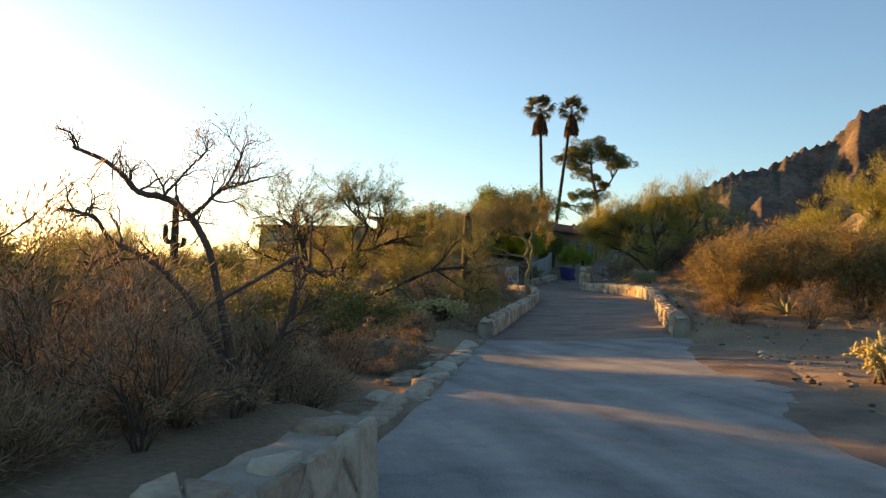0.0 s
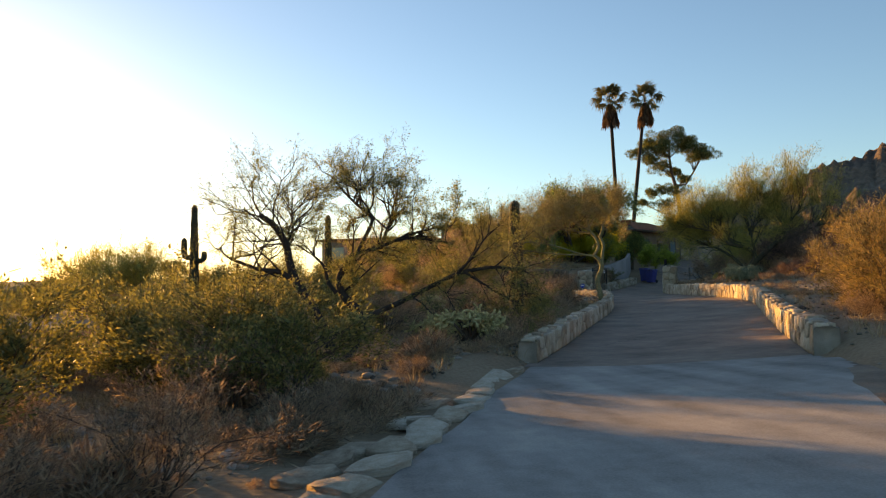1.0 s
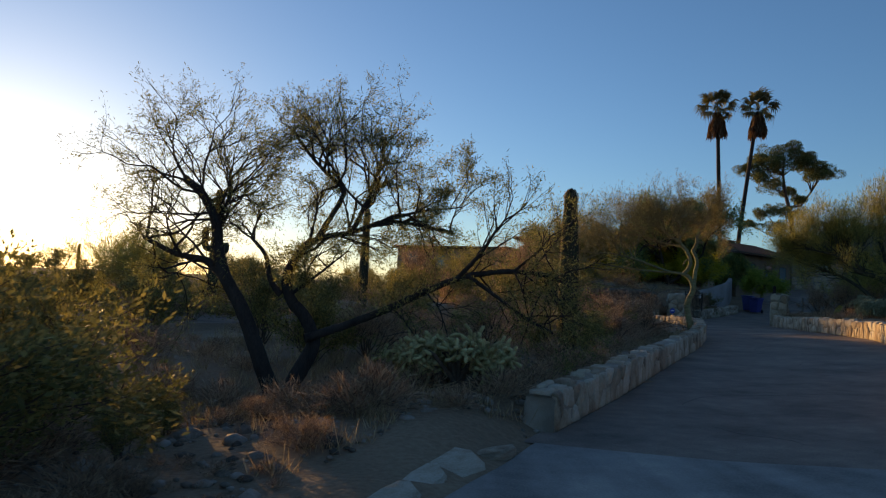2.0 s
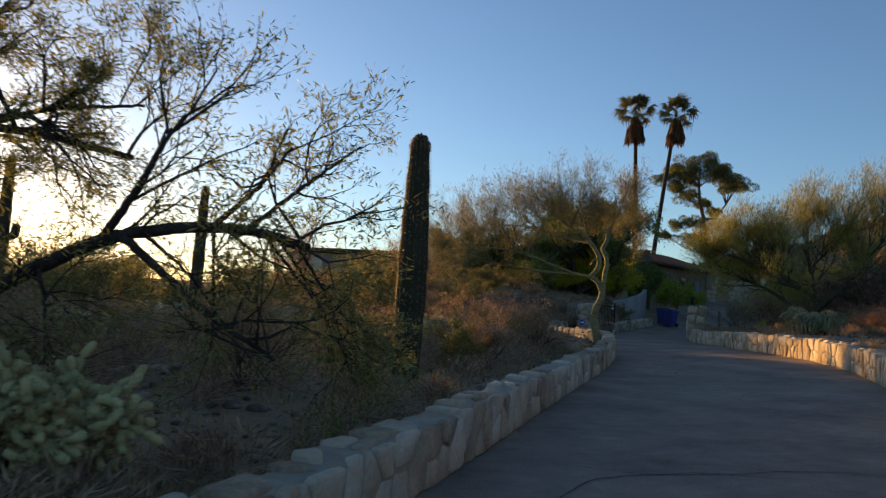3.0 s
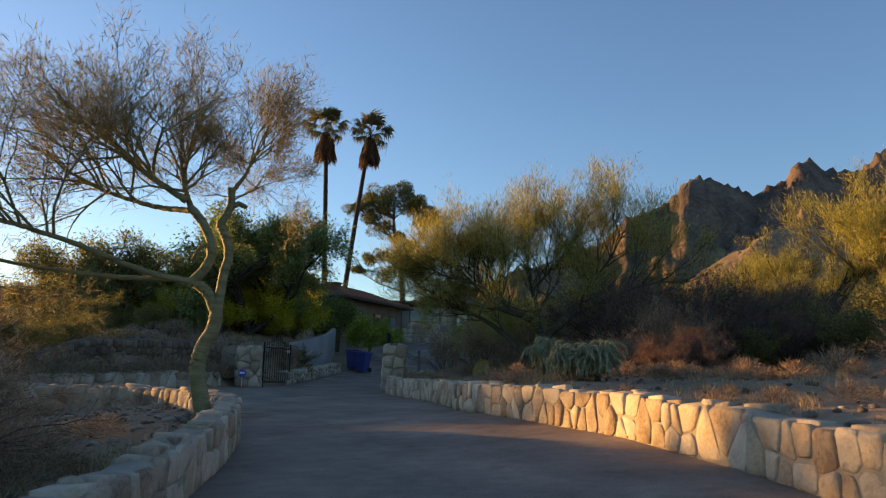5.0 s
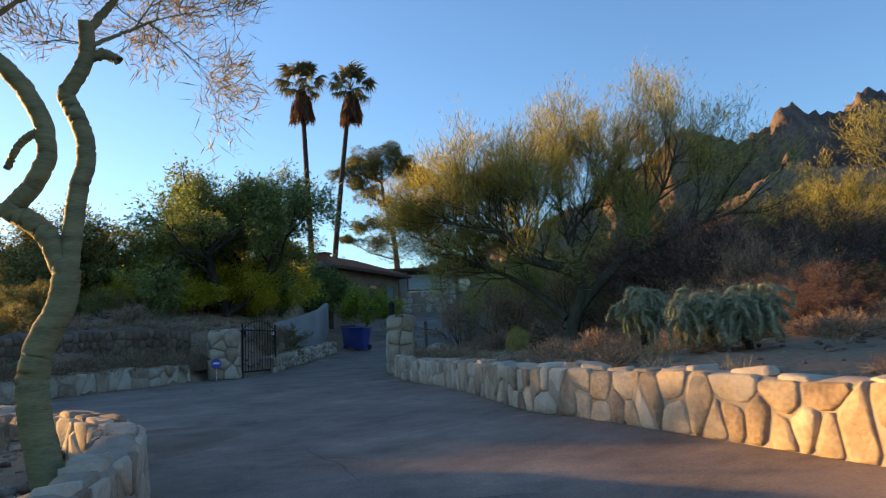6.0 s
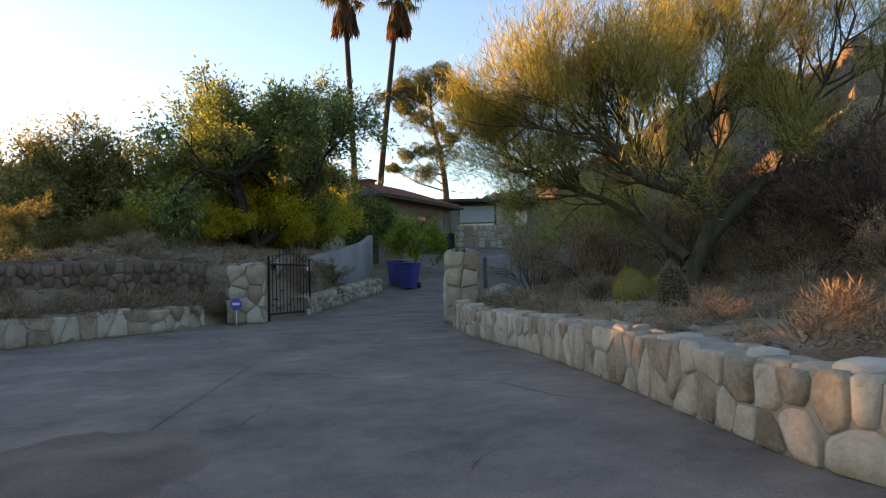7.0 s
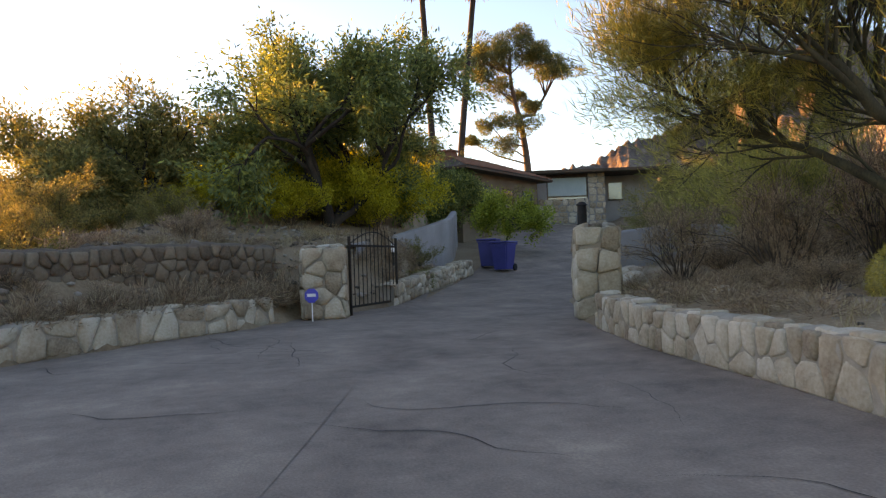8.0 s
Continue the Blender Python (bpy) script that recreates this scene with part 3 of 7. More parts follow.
def mosaic(rng, x1, top, wide, rows, gap, lo=0.0):
    """Outlines of irregular stones that fit a face x1 long and top(x) high; rows: (fewest, most) stones over one another."""
    sites, x = [], 0.0
    while x < x1:
        w = rng.uniform(*wide)
        h = top(min(x + w / 2, x1))
        n_ = rng.randint(*rows)
        for k in range(n_):
            sites.append((x + w / 2 + rng.uniform(-0.28, 0.28) * w, lo + (h - lo) * (k + 0.5 + rng.uniform(-0.3, 0.3)) / n_))
        x += w
    out = []
    for i, (x, z) in enumerate(sites):
        h = top(min(max(x, 0), x1))
        poly = [(max(0, x - 0.7), lo), (min(x1, x + 0.7), lo), (min(x1, x + 0.7), h), (max(0, x - 0.7), h)]
        for j, (a, b) in enumerate(sites):
            d = math.hypot(a - x, b - z)
            if j != i and 1e-6 < d < 1.2 and poly:
                nx, nz = (a - x) / d, (b - z) / d
                poly = clipped(poly, nx, nz, nx * (x + a) / 2 + nz * (z + b) / 2 - gap * rng.choice((0.1, 0.2, 0.3, 0.4, 1.0)))
        if len(poly) >= 3:
            xs, zs = [p[0] for p in poly], [p[1] for p in poly]
            if max(xs) - min(xs) > 0.06 and max(zs) - min(zs) > 0.05:
                out.append(poly)
    return out


def cut_stone(rng, poly, proud, mat):
    """A stone with a broken, slightly hollowed or bulging face on the given outline; also its middle."""
    cx, cz = sum(p[0] for p in poly) / len(poly), sum(p[1] for p in poly) / len(poly)
    ring = []
    for k, p in enumerate(poly):
        a, b = poly[k - 1], poly[(k + 1) % len(poly)]
        u, v = rng.uniform(0.06, 0.24), rng.uniform(0.06, 0.24)
        ring += [(p[0] + (a[0] - p[0]) * u - cx, p[1] + (a[1] - p[1]) * u - cz), (p[0] + (b[0] - p[0]) * v - cx, p[1] + (b[1] - p[1]) * v - cz)]
    n_ = len(ring)
    tilt = rng.uniform(-0.09, 0.09), rng.uniform(-0.09, 0.09)
    V = [(x, 0.03, z) for x, z in ring]
    V += [(x * 0.985, -proud * rng.uniform(0.15, 0.6), z * 0.985) for x, z in ring]
    V += [(x * q, -proud * rng.uniform(0.75, 1.15) + tilt[0] * x + tilt[1] * z, z * q) for x, z in ring for q in (rng.uniform(0.74, 0.9),)]
    V.append((0, -proud * rng.uniform(0.8, 1.3), 0))
    F = []
    for k in range(n_):
        j = (k + 1) % n_
        for o in (0, n_):
            F += [(o + k, o + j, o + n_ + j), (o + k, o + n_ + j, o + n_ + k)]
        F.append((2 * n_ + k, 2 * n_ + j, 3 * n_))
    me = quick("stone", V, F)
    me.materials.append(mat)
    return me, cx, cz


def stone_wall(label, pts, height, thick, seed, wide=(0.2, 0.36), rows=(1, 2), base=drive_z, caps=True, proud=0.02, mat=None, back=None, gap=0.02):
    """pts run along the wall's visible face; the body lies to the left of the way. back: the stretch whose far face is laid up too."""
    rng = random.Random(seed)
    line = smooth_line(pts)
    xy = np.stack(W(line[:, 0], line[:, 1]), 1)
    tang = np.gradient(xy, axis=0)
    tang /= np.linalg.norm(tang, axis=1)[:, None]
    left = np.stack([-tang[:, 1], tang[:, 0]], 1)
    zb = np.array([float(base(s, l)) for s, l in line])
    hh = np.array([height(k * 0.1) if callable(height) else height for k in range(len(line))])
    hh = hh + np.array([0.012 * math.sin(k * 0.83) + 0.016 * math.sin(k * 0.31 + seed) for k in range(len(line))])
    ob = thing("stone_wall", label, "stone wall", kind="structure")
    # mortar body with rounded top
    prof = [(0.035, -0.25), (0.028, 0.6), (0.045, 0.9), (0.14, 0.97), (0.35, 1.0), (0.65, 1.0), (0.86, 0.97), (0.955, 0.9), (0.972, 0.6), (0.965, -0.25)]
    V = []
    for k in range(len(line)):
        for i, (a, h) in enumerate(prof):
            p = xy[k] + left[k] * (thick * a + rng.uniform(-0.007, 0.007))
            V.append((p[0], p[1], zb[k] + (hh[k] - 0.012 + rng.uniform(-0.009, 0.009)) * h if h > 0 else zb[k] + h))
    n_ = len(prof)
    F = [(k * n_ + a, k * n_ + a + 1, (k + 1) * n_ + a + 1, (k + 1) * n_ + a) for k in range(len(line) - 1) for a in range(n_ - 1)]
    e = (len(line) - 1) * n_
    for a in range(n_ // 2 - 1):
        b = n_ - 1 - a
        F += [(a, a + 1, b - 1, b), (e + a, e + b, e + b - 1, e + a + 1)]
    part("mortar_core", quick("mortar_core", V, F, True), BROWN_MORTAR if mat else MORTAR, ob)
    end = (len(line) - 1) * 0.1

    def put(name, poly, out, deep, flat=False, skin=None):
        if out < 0:
            poly = [(-x, z) for x, z in poly][::-1]
        me, cx, cz = cut_stone(rng, poly, deep, skin or mat or STONE)
        q = min(len(line) - 1.001, max(0, abs(cx) * 10))
        k, t = int(q), q % 1
        p = xy[k] * (1 - t) + xy[k + 1] * t
        n, g = left[k], tang[k]
        yaw = math.degrees(math.atan2(g[1], g[0]))
        z0, H = zb[k] * (1 - t) + zb[k + 1] * t, hh[k]
        if flat:
            p = p + n * cz
            m = pose(p[0], p[1], z0 + H - 0.006, 0, 0, yaw) @ pose(0, 0, 0, -90, 0, 0)
        else:
            p = p + n * (0.012 if out > 0 else thick - 0.012)
            m = pose(p[0], p[1], z0 + cz, 0, 0, yaw + (0 if out > 0 else 180))
        part(name, me, None, ob, "", m)

    top = lambda x: 0.955 * hh[min(len(line) - 1, max(0, int(x * 10)))]
    for poly in mosaic(rng, end, top, wide, rows, gap):
        put("stone", poly, 1, proud * rng.uniform(0.5, 1.5))
    if back:
        for poly in mosaic(rng, end, top, wide, rows, gap):
            if back[0] < poly[0][0] < back[1]:
                put("stone", poly, -1, proud * rng.uniform(0.5, 1.5))
    if caps:
        for poly in mosaic(rng, end, lambda x: thick - 0.05, (0.2, 0.5), (1, 2), 0.05, 0.05):
            if rng.random() < 0.7:
                put("cap_stone", poly, 1, rng.uniform(0.008, 0.028), True)
    return ob


left_pts = [(s, l) for s, l in zip(LEFT_S[5:], LEFT_L[5:])] + [(26.5, -1.8), (27.2, -2.45), (27.8, -3.2), (28.0, -5.0), (27.2, -6.5)]
right_pts = [(s, l) for s, l in zip(RIGHT_S[3:15], RIGHT_L[3:15])]
far_pts = [(18, -20), (25, -13), (29.5, -9), (31.5, -7.8), (36, -6.4), (38.2, -5.4), (39.7, -4.4), (41.0, -4.0)]
LEFT_H = lambda q: float(np.interp(q, [0, 0.5, 3, 12, 19, 24], [0.36, 0.42, 0.46, 0.46, 0.55, 0.5]))
RIGHT_H = lambda q: float(np.interp(q, [0, 1, 8, 16, 24, 31, 34], [0.40, 0.50, 0.50, 0.52, 0.50, 0.50, 0.55]))

# ---- saguaros, cacti
def ribbed(runs, ribs=14, depth=0.12):
    """Fluted columns along polylines with a radius for each point."""
    V, F, at = [], [], 0
    sides = ribs * 2
    ang = np.linspace(0, 2 * math.pi, sides, endpoint=False)
    mod = 1 - depth * (np.arange(sides) % 2)
    for pts, radii in runs:
        P = np.array(pts, float)
        D = np.gradient(P, axis=0)
        D /= np.linalg.norm(D, axis=1)[:, None] + 1e-9
        ref = np.array([0.0, 1.0, 0.0])
        A = np.cross(D, ref)
        A /= np.linalg.norm(A, axis=1)[:, None] + 1e-9
        B = np.cross(D, A)
        R = np.array(radii)[:, None, None]
        ring = P[:, None] + R * ((np.cos(ang) * mod)[None, :, None] * A[:, None] + (np.sin(ang) * mod)[None, :, None] * B[:, None])
        V.append(ring.reshape(-1, 3))
        n_ = len(P)
        i = np.arange(n_ - 1)[:, None] * sides + np.arange(sides)[None]
        j = np.arange(n_ - 1)[:, None] * sides + (np.arange(sides)[None] + 1) % sides
        F.append(np.stack([i, i + sides, j + sides, j], -1).reshape(-1, 4) + at)
        at += n_ * sides
    return np.concatenate(V), np.concatenate(F)


def saguaro(label, s, l, height, radius, lean=(0.0, 0.0), arms=(), group="saguaros"):
    x, y = W(s, l)
    ob = thing("saguaro", label, "cactus", pose(x, y, ground_z(s, l)), group)
    t = np.concatenate([np.linspace(0, 0.94, 18), [0.955, 0.97, 0.98, 0.99, 0.996, 1.0]])
    pts = [(lean[0] * q * q * height, lean[1] * q * q * height, -0.15 + q * (height + 0.15)) for q in t]
    rad = [radius * float(np.interp(q, [0, 0.3, 0.5, 0.75, 0.94], [0.86, 1.0, 1.0, 0.83, 0.66])) * math.sqrt(max(0.0004, 1 - max(0, (q - 0.94) / 0.06) ** 2)) + 0.006 * math.sin(q * 40) for q in t]
    V, F = ribbed([(pts, rad)], 16, 0.16)
    part("column", quick("column", V, F, True), SAGUARO, ob)
    rng = np.random.default_rng(int(height * 100))
    ridge = V.reshape(len(pts), 32, 3)[:, ::2]
    u = rng.uniform(0.5, len(pts) - 2, 5200)
    i, g = u.astype(int), rng.integers(0, 16, 5200)
    P = ridge[i, g] + (ridge[i + 1, g] - ridge[i, g]) * (u % 1)[:, None]
    out = P - np.array([np.interp(P[:, 2], [p[2] for p in pts], [p[k] for p in pts]) for k in (0, 1)] + [P[:, 2]]).T
    SV, SF = slivers(rng, P, out / (np.linalg.norm(out, axis=1)[:, None] + 1e-6) + rng.normal(size=P.shape) * 0.6, 0.035, 0.0025)
    part("spine_cover", quick("spine_cover", SV, SF), DRY, ob, "short brown spines along the ribs")
    bm = bmesh.new()
    for k in range(9):
        a, r_ = k * 2.4, radius * 0.16 * math.sqrt(k)
        bmesh.ops.create_icosphere(bm, subdivisions=1, radius=0.022, matrix=Matrix.Translation((pts[-1][0] + math.cos(a) * r_, pts[-1][1] + math.sin(a) * r_, pts[-1][2] - 0.02 * (k > 3))) @ Matrix.Diagonal((1, 1, 1.7, 1)))
    part("crown_buds", from_bm("crown_buds", bm, True), SAGUARO, ob, "dark dry buds on the tip")
    for z0, head, out, up, r in arms:
        h = radians(head)
        q = np.linspace(0, 1, 14)
        ap = []
        for k in q:
            b = min(1, k / 0.45)
            ap.append((math.cos(h) * out * math.sin(b * math.pi / 2), math.sin(h) * out * math.sin(b * math.pi / 2), z0 + 0.25 * out * (1 - math.cos(b * math.pi / 2)) + up * max(0, (k - 0.3) / 0.7)))
        ar = [r * (0.85 + 0.15 * math.sin(k * 3)) * (1 - max(0, (k - 0.88) / 0.12) ** 2 * 0.97) for k in q]
        V, F = ribbed([(ap, ar)], 10)
        part("arm", quick("arm", V, F, True), SAGUARO, ob)
    return ob


def cholla_meshes(seed, height, width, count):
    """Jointed spiny branches, bent and crowded toward the top."""
    rng = np.random.default_rng(seed)
    runs, stems = [], []
    ends = []
    for _ in range(count):
        h = rng.uniform(0, 2 * math.pi)
        reach = width * rng.uniform(0.1, 0.9)
        p = np.array([rng.normal() * 0.12, rng.normal() * 0.12, -0.05])
        goal = np.array([math.cos(h) * reach, math.sin(h) * reach, height * rng.uniform(0.45, 0.85)])
        pts = [p + (goal - p) * q + np.array([0, 0, 0.12 * height * math.sin(q * 3.1)]) + rng.normal(size=3) * 0.02 for q in np.linspace(0, 1, 5)]
        stems.append((pts, 0.04, 0.028))
        ends.append(goal)
    for g in ends:
        for _ in range(20):
            d_ = unit(rng.normal(size=3) * 0.8 + np.array([g[0], g[1], 0.15]))
            ln = rng.uniform(0.07, 0.13)
            p = g + rng.normal(size=3) * 0.05
            for joint in range(rng.integers(1, 4)):
                runs.append(([p, p + d_ * ln * 0.2, p + d_ * ln * 0.8, p + d_ * ln], [0.014, 0.03, 0.032, 0.01]))
                p = p + d_ * ln * 0.93
                d_ = unit(d_ + rng.normal(size=3) * 0.6)
    V, F = ribbed(runs, 5, 0.22)
    tips = np.array([r_[0][k] for r_ in runs for k in (1, 2, 3)])
    k = rng.integers(0, len(tips), len(tips) * 12)
    SV, SF = slivers(rng, tips[k] + rng.normal(size=(len(k), 3)) * 0.03, rng.normal(size=(len(k), 3)), 0.035, 0.0022)
    return quick("stem", *tubes(stems, 6), True), quick("joints", V, F, True), quick("spines", SV, SF)


def chain_cholla(label, s, l, turn, height, width, chains, seed):
    """A small cholla tree: a dark trunk, spreading arms and hanging chains of fat fuzzy joints."""
    rng = np.random.default_rng(seed)
    x, y = W(s, l)
    ob = thing("chain_cholla", label, "cactus", pose(x, y, ground_z(s, l), 0, 0, turn), "chollas by the stone wall")
    fork = 0.42 * height
    part("trunk", quick("trunk", *tubes([([np.array((0.0, 0.0, -0.06)), np.array((0.02, 0.015, fork * 0.5)), np.array((-0.01, 0.0, fork))], 0.06, 0.045)], 8), True), BARK_DARK, ob)
    stems, runs, tips = [], [], []
    for k in range(9):
        h = 2 * math.pi * (k + rng.uniform(-0.3, 0.3)) / 9
        out, up = width * 0.5 * rng.uniform(0.2, 0.62), height * rng.uniform(0.6, 0.86)
        a = np.array((-0.01, 0.0, fork * rng.uniform(0.7, 1.0)))
        b = np.array((math.cos(h) * out, math.sin(h) * out, up))
        stems.append(([a, a * 0.5 + b * 0.5 + np.array((0, 0, -0.02)), b], 0.035, 0.022))
        tips.append(b)
    for k in range(chains):
        g = tips[k % 9]
        p = g * rng.uniform(0.8, 1.08) + rng.normal(size=3) * np.array((0.06, 0.06, 0.03))
        d_ = unit(np.array((g[0] * 1.5, g[1] * 1.5, 0.12)) + rng.normal(size=3) * 0.45 + np.array((0, 0, 0.2)))
        for joint in range(rng.integers(4, 8)):
            ln = rng.uniform(0.05, 0.085)
            fat = rng.uniform(0.016, 0.022)
            runs.append(([p, p + d_ * ln * 0.15, p + d_ * ln * 0.5, p + d_ * ln * 0.85, p + d_ * ln], [0.01, fat * 0.85, fat, fat * 0.85, 0.008]))
            p = p + d_ * ln * 0.95
            if p[2] < 0.12:
                break
            d_ = unit(d_ + rng.normal(size=3) * 0.4 + np.array((0, 0, -0.8)))
    tagged(part("arm_cluster", quick("arms", *tubes(stems, 6), True), BARK_DARK, ob), kind="stuff")
    V, F = ribbed(runs, 7, 0.2)
    part("joint_chains", quick("joints", V, F, True), CHOLLA, ob)
    along = np.array([r_[0][0] + (r_[0][4] - r_[0][0]) * q for r_ in runs for q in (0.15, 0.4, 0.65, 0.9)])
    k = rng.integers(0, len(along), len(along) * 14)
    SV, SF = slivers(rng, along[k] + rng.normal(size=(len(k), 3)) * 0.02, rng.normal(size=(len(k), 3)), 0.032, 0.0024)
    part("spine_cover", quick("spines", SV, SF), CHOLLA, ob)


def cholla(label, spots, seed, height, width, count, group="chollas", skin=None):
    meshes = cholla_meshes(seed, height, width, count)
    s, l, turn, k = spots[0]
    x, y = W(s, l)
    ob = thing("cholla", label, "cactus", pose(x, y, ground_z(s, l), 0, 0, turn) @ Matrix.Scale(k, 4), group)
    tagged(part("trunk", meshes[0], BARK_DRY, ob), kind="stuff")
    part("branching_crown", meshes[1], skin or CHOLLA, ob)
    part("spine_cover", meshes[2], GRASS, ob)
    for s, l, turn, k in spots[1:]:
        x, y = W(s, l)
        o = copy_thing(ob, pose(x, y, ground_z(s, l), 0, 0, turn))
        o.scale = (k, k, k)


def barrel_cactus(label, s, l, heads, skin, spines):
    """heads: (aside, back, radius, height, lean, turn) of each ribbed body of the clump."""
    x, y = W(s, l)
    ob = thing("barrel_cactus", label, "cactus", pose(x, y, ground_z(s, l)), "barrel cacti")
    for k, (ax, ay, r, h, lean, turn) in enumerate(heads):
        t = np.linspace(0, 1, 18)
        m = pose(ax, ay, 0, 0, 0, turn) @ pose(0, 0, 0, lean, 0, 0)
        V, F = ribbed([([(0, 0, -0.1 + q * (h + 0.1)) for q in t], [max(0.012, r * (math.sin(math.pi * min(1, 0.22 + 0.79 * q))) ** 0.6) for q in t])], 21, 0.1)
        body = part("body", quick("body", V, F, True), skin, ob, "", m)
        rng = np.random.default_rng(40 + k)
        n_ = rng.integers(0, len(V), 4200)
        out = V[n_] - np.array([0, 0, h * 0.5])
        SV, SF = slivers(rng, V[n_], out * 1.5 + rng.normal(size=(len(n_), 3)) * 0.22, 0.06, 0.0035)
        part("spine_cover", quick("spine_cover", SV, SF), spines, body)


# ---- shrubs
def shrub_meshes(seed, radius, height, stems, per_tip, leaf_len, leaf_wid, upward, scatter):
    rng = np.random.default_rng(seed)
    spec = dict(step=0.16, wiggle=0.16, rise=(0.03, 0.05, 0.05), levels=2, kids=(3, 3), bare=0.3, spread=0.75, ratio=(0.45, 0.75))
    runs, tips = [], []
    for k in range(stems):
        h = 2 * math.pi * (k + rng.uniform(-0.4, 0.4)) / stems
        a = rng.uniform(0.1, 1.0) * math.atan2(radius, height) * 1.15
        d_ = np.array([math.sin(a) * math.cos(h), math.sin(a) * math.sin(h), math.cos(a)])
        grow(rng, runs, tips, np.array([math.cos(h) * 0.05, math.sin(h) * 0.05, -0.05]), d_, math.hypot(radius, height) * rng.uniform(0.45, 0.68), 0.007 + 0.005 * height, 0, spec)
    T, D = np.array([a for a, b in tips]), np.array([b for a, b in tips])
    k = rng.integers(0, len(T), int(len(T) * per_tip))
    P = T[k] + rng.normal(size=(len(k), 3)) * scatter
    P[:, 2] = np.maximum(P[:, 2], 0.02)
    way = D[k] * 0.8 + rng.normal(size=(len(k), 3)) * 0.55 + np.array([0, 0, upward])
    V, F = slivers(rng, P, way, rng.uniform(0.6, 1.4, len(k)) * leaf_len, rng.uniform(0.6, 1.4, len(k)) * leaf_wid)
    return quick("stems", *tubes(runs, 4), True), quick("foliage", V, F)


def in_gap(s, l, r):
    """Open lanes through the brush, along which the low sun reaches the paving."""
    across = s + l / 1.467
    return -15 < l < -1 and any(abs(across - c) * 0.826 < half + 0.55 * r for c, half in ((1.0, 0.3), (-3.1, 0.25), (25.6, 0.62)))


class Shrubs:
    """One kind of shrub in a few forms, planted one by one."""

    def __init__(self, name, label, category, group, bark, leaf, forms):
        self.made, self.name, self.tags = [], name, (label, category, group)
        self.bark, self.leaf, self.forms, self.turn = bark, leaf, [shrub_meshes(*f) for f in forms], 0

    def plant(self, s, l, k=1.0, tall=1.0, form=None):
        x, y = W(s, l)
        if in_gap(s, l, k):
            k *= 0.4
        self.turn += 1
        f = self.forms[self.turn % len(self.forms) if form is None else form]
        m = pose(x, y, ground_z(s, l) - 0.02, 0, 0, self.turn * 137.5)
        ob = thing(self.name, self.tags[0], self.tags[1], m, self.tags[2])
        ob.scale = (k, k, k * tall)
        part("wood", f[0], self.bark, ob)
        part("foliage", f[1], self.leaf, ob)
        return ob


def low_brush(name, label, spots, leaf, seed):
    """Many small dry shrubs, joined: too many and too small to tell apart."""
    rng = np.random.default_rng(seed)
    base = []
    for f in range(5):
        n_ = 420
        a, el = rng.uniform(0, 2 * math.pi, n_), rng.uniform(0.15, 1.5, n_)
        q = rng.uniform(0.1, 1, n_) ** 0.7
        D = np.stack([np.cos(a) * np.cos(el), np.sin(a) * np.cos(el), np.sin(el)], 1)
        P = D * q[:, None] * [0.75, 0.75, 0.7]
        base.append(slivers(rng, P, D + rng.normal(size=(n_, 3)) * 0.6, rng.uniform(0.15, 0.4, n_), 0.011)[0])
    Vs, at = [], 0
    for k, (s, l, size, tall) in enumerate(spots):
        x, y = W(s, l)
        c_, s_ = math.cos(k * 2.4), math.sin(k * 2.4)
        B = base[k % 5] * size
        Vs.append(np.stack([B[:, 0] * c_ - B[:, 1] * s_ + x, B[:, 0] * s_ + B[:, 1] * c_ + y, B[:, 2] * tall + ground_z(s, l)], 1))
    V = np.concatenate(Vs)
    ob = tagged(new(name, quick(name, V, np.arange(len(V)).reshape(-1, 4))), label, "brush", kind="stuff")
    ob.data.materials.append(leaf)

# ---- trees
PALO_SPEC = dict(step=0.3, wiggle=0.16, rise=(0.0, 0.03, 0.04, 0.05, 0.08), levels=4, kids=(4, 4, 3, 3), bare=0.35, spread=0.72, ratio=(0.5, 0.78))
MESQ_SPEC = dict(step=0.2, wiggle=0.2, rise=(0.02, 0.04, 0.03, 0.02, 0.0), levels=4, kids=(3, 4, 4, 3), bare=0.35, spread=0.8, ratio=(0.6, 0.85))
DENSE_SPEC = dict(step=0.3, wiggle=0.16, rise=(0.04, 0.03, 0.0, -0.02, -0.04), levels=4, kids=(4, 4, 4, 3), bare=0.3, spread=0.9, ratio=(0.5, 0.75))

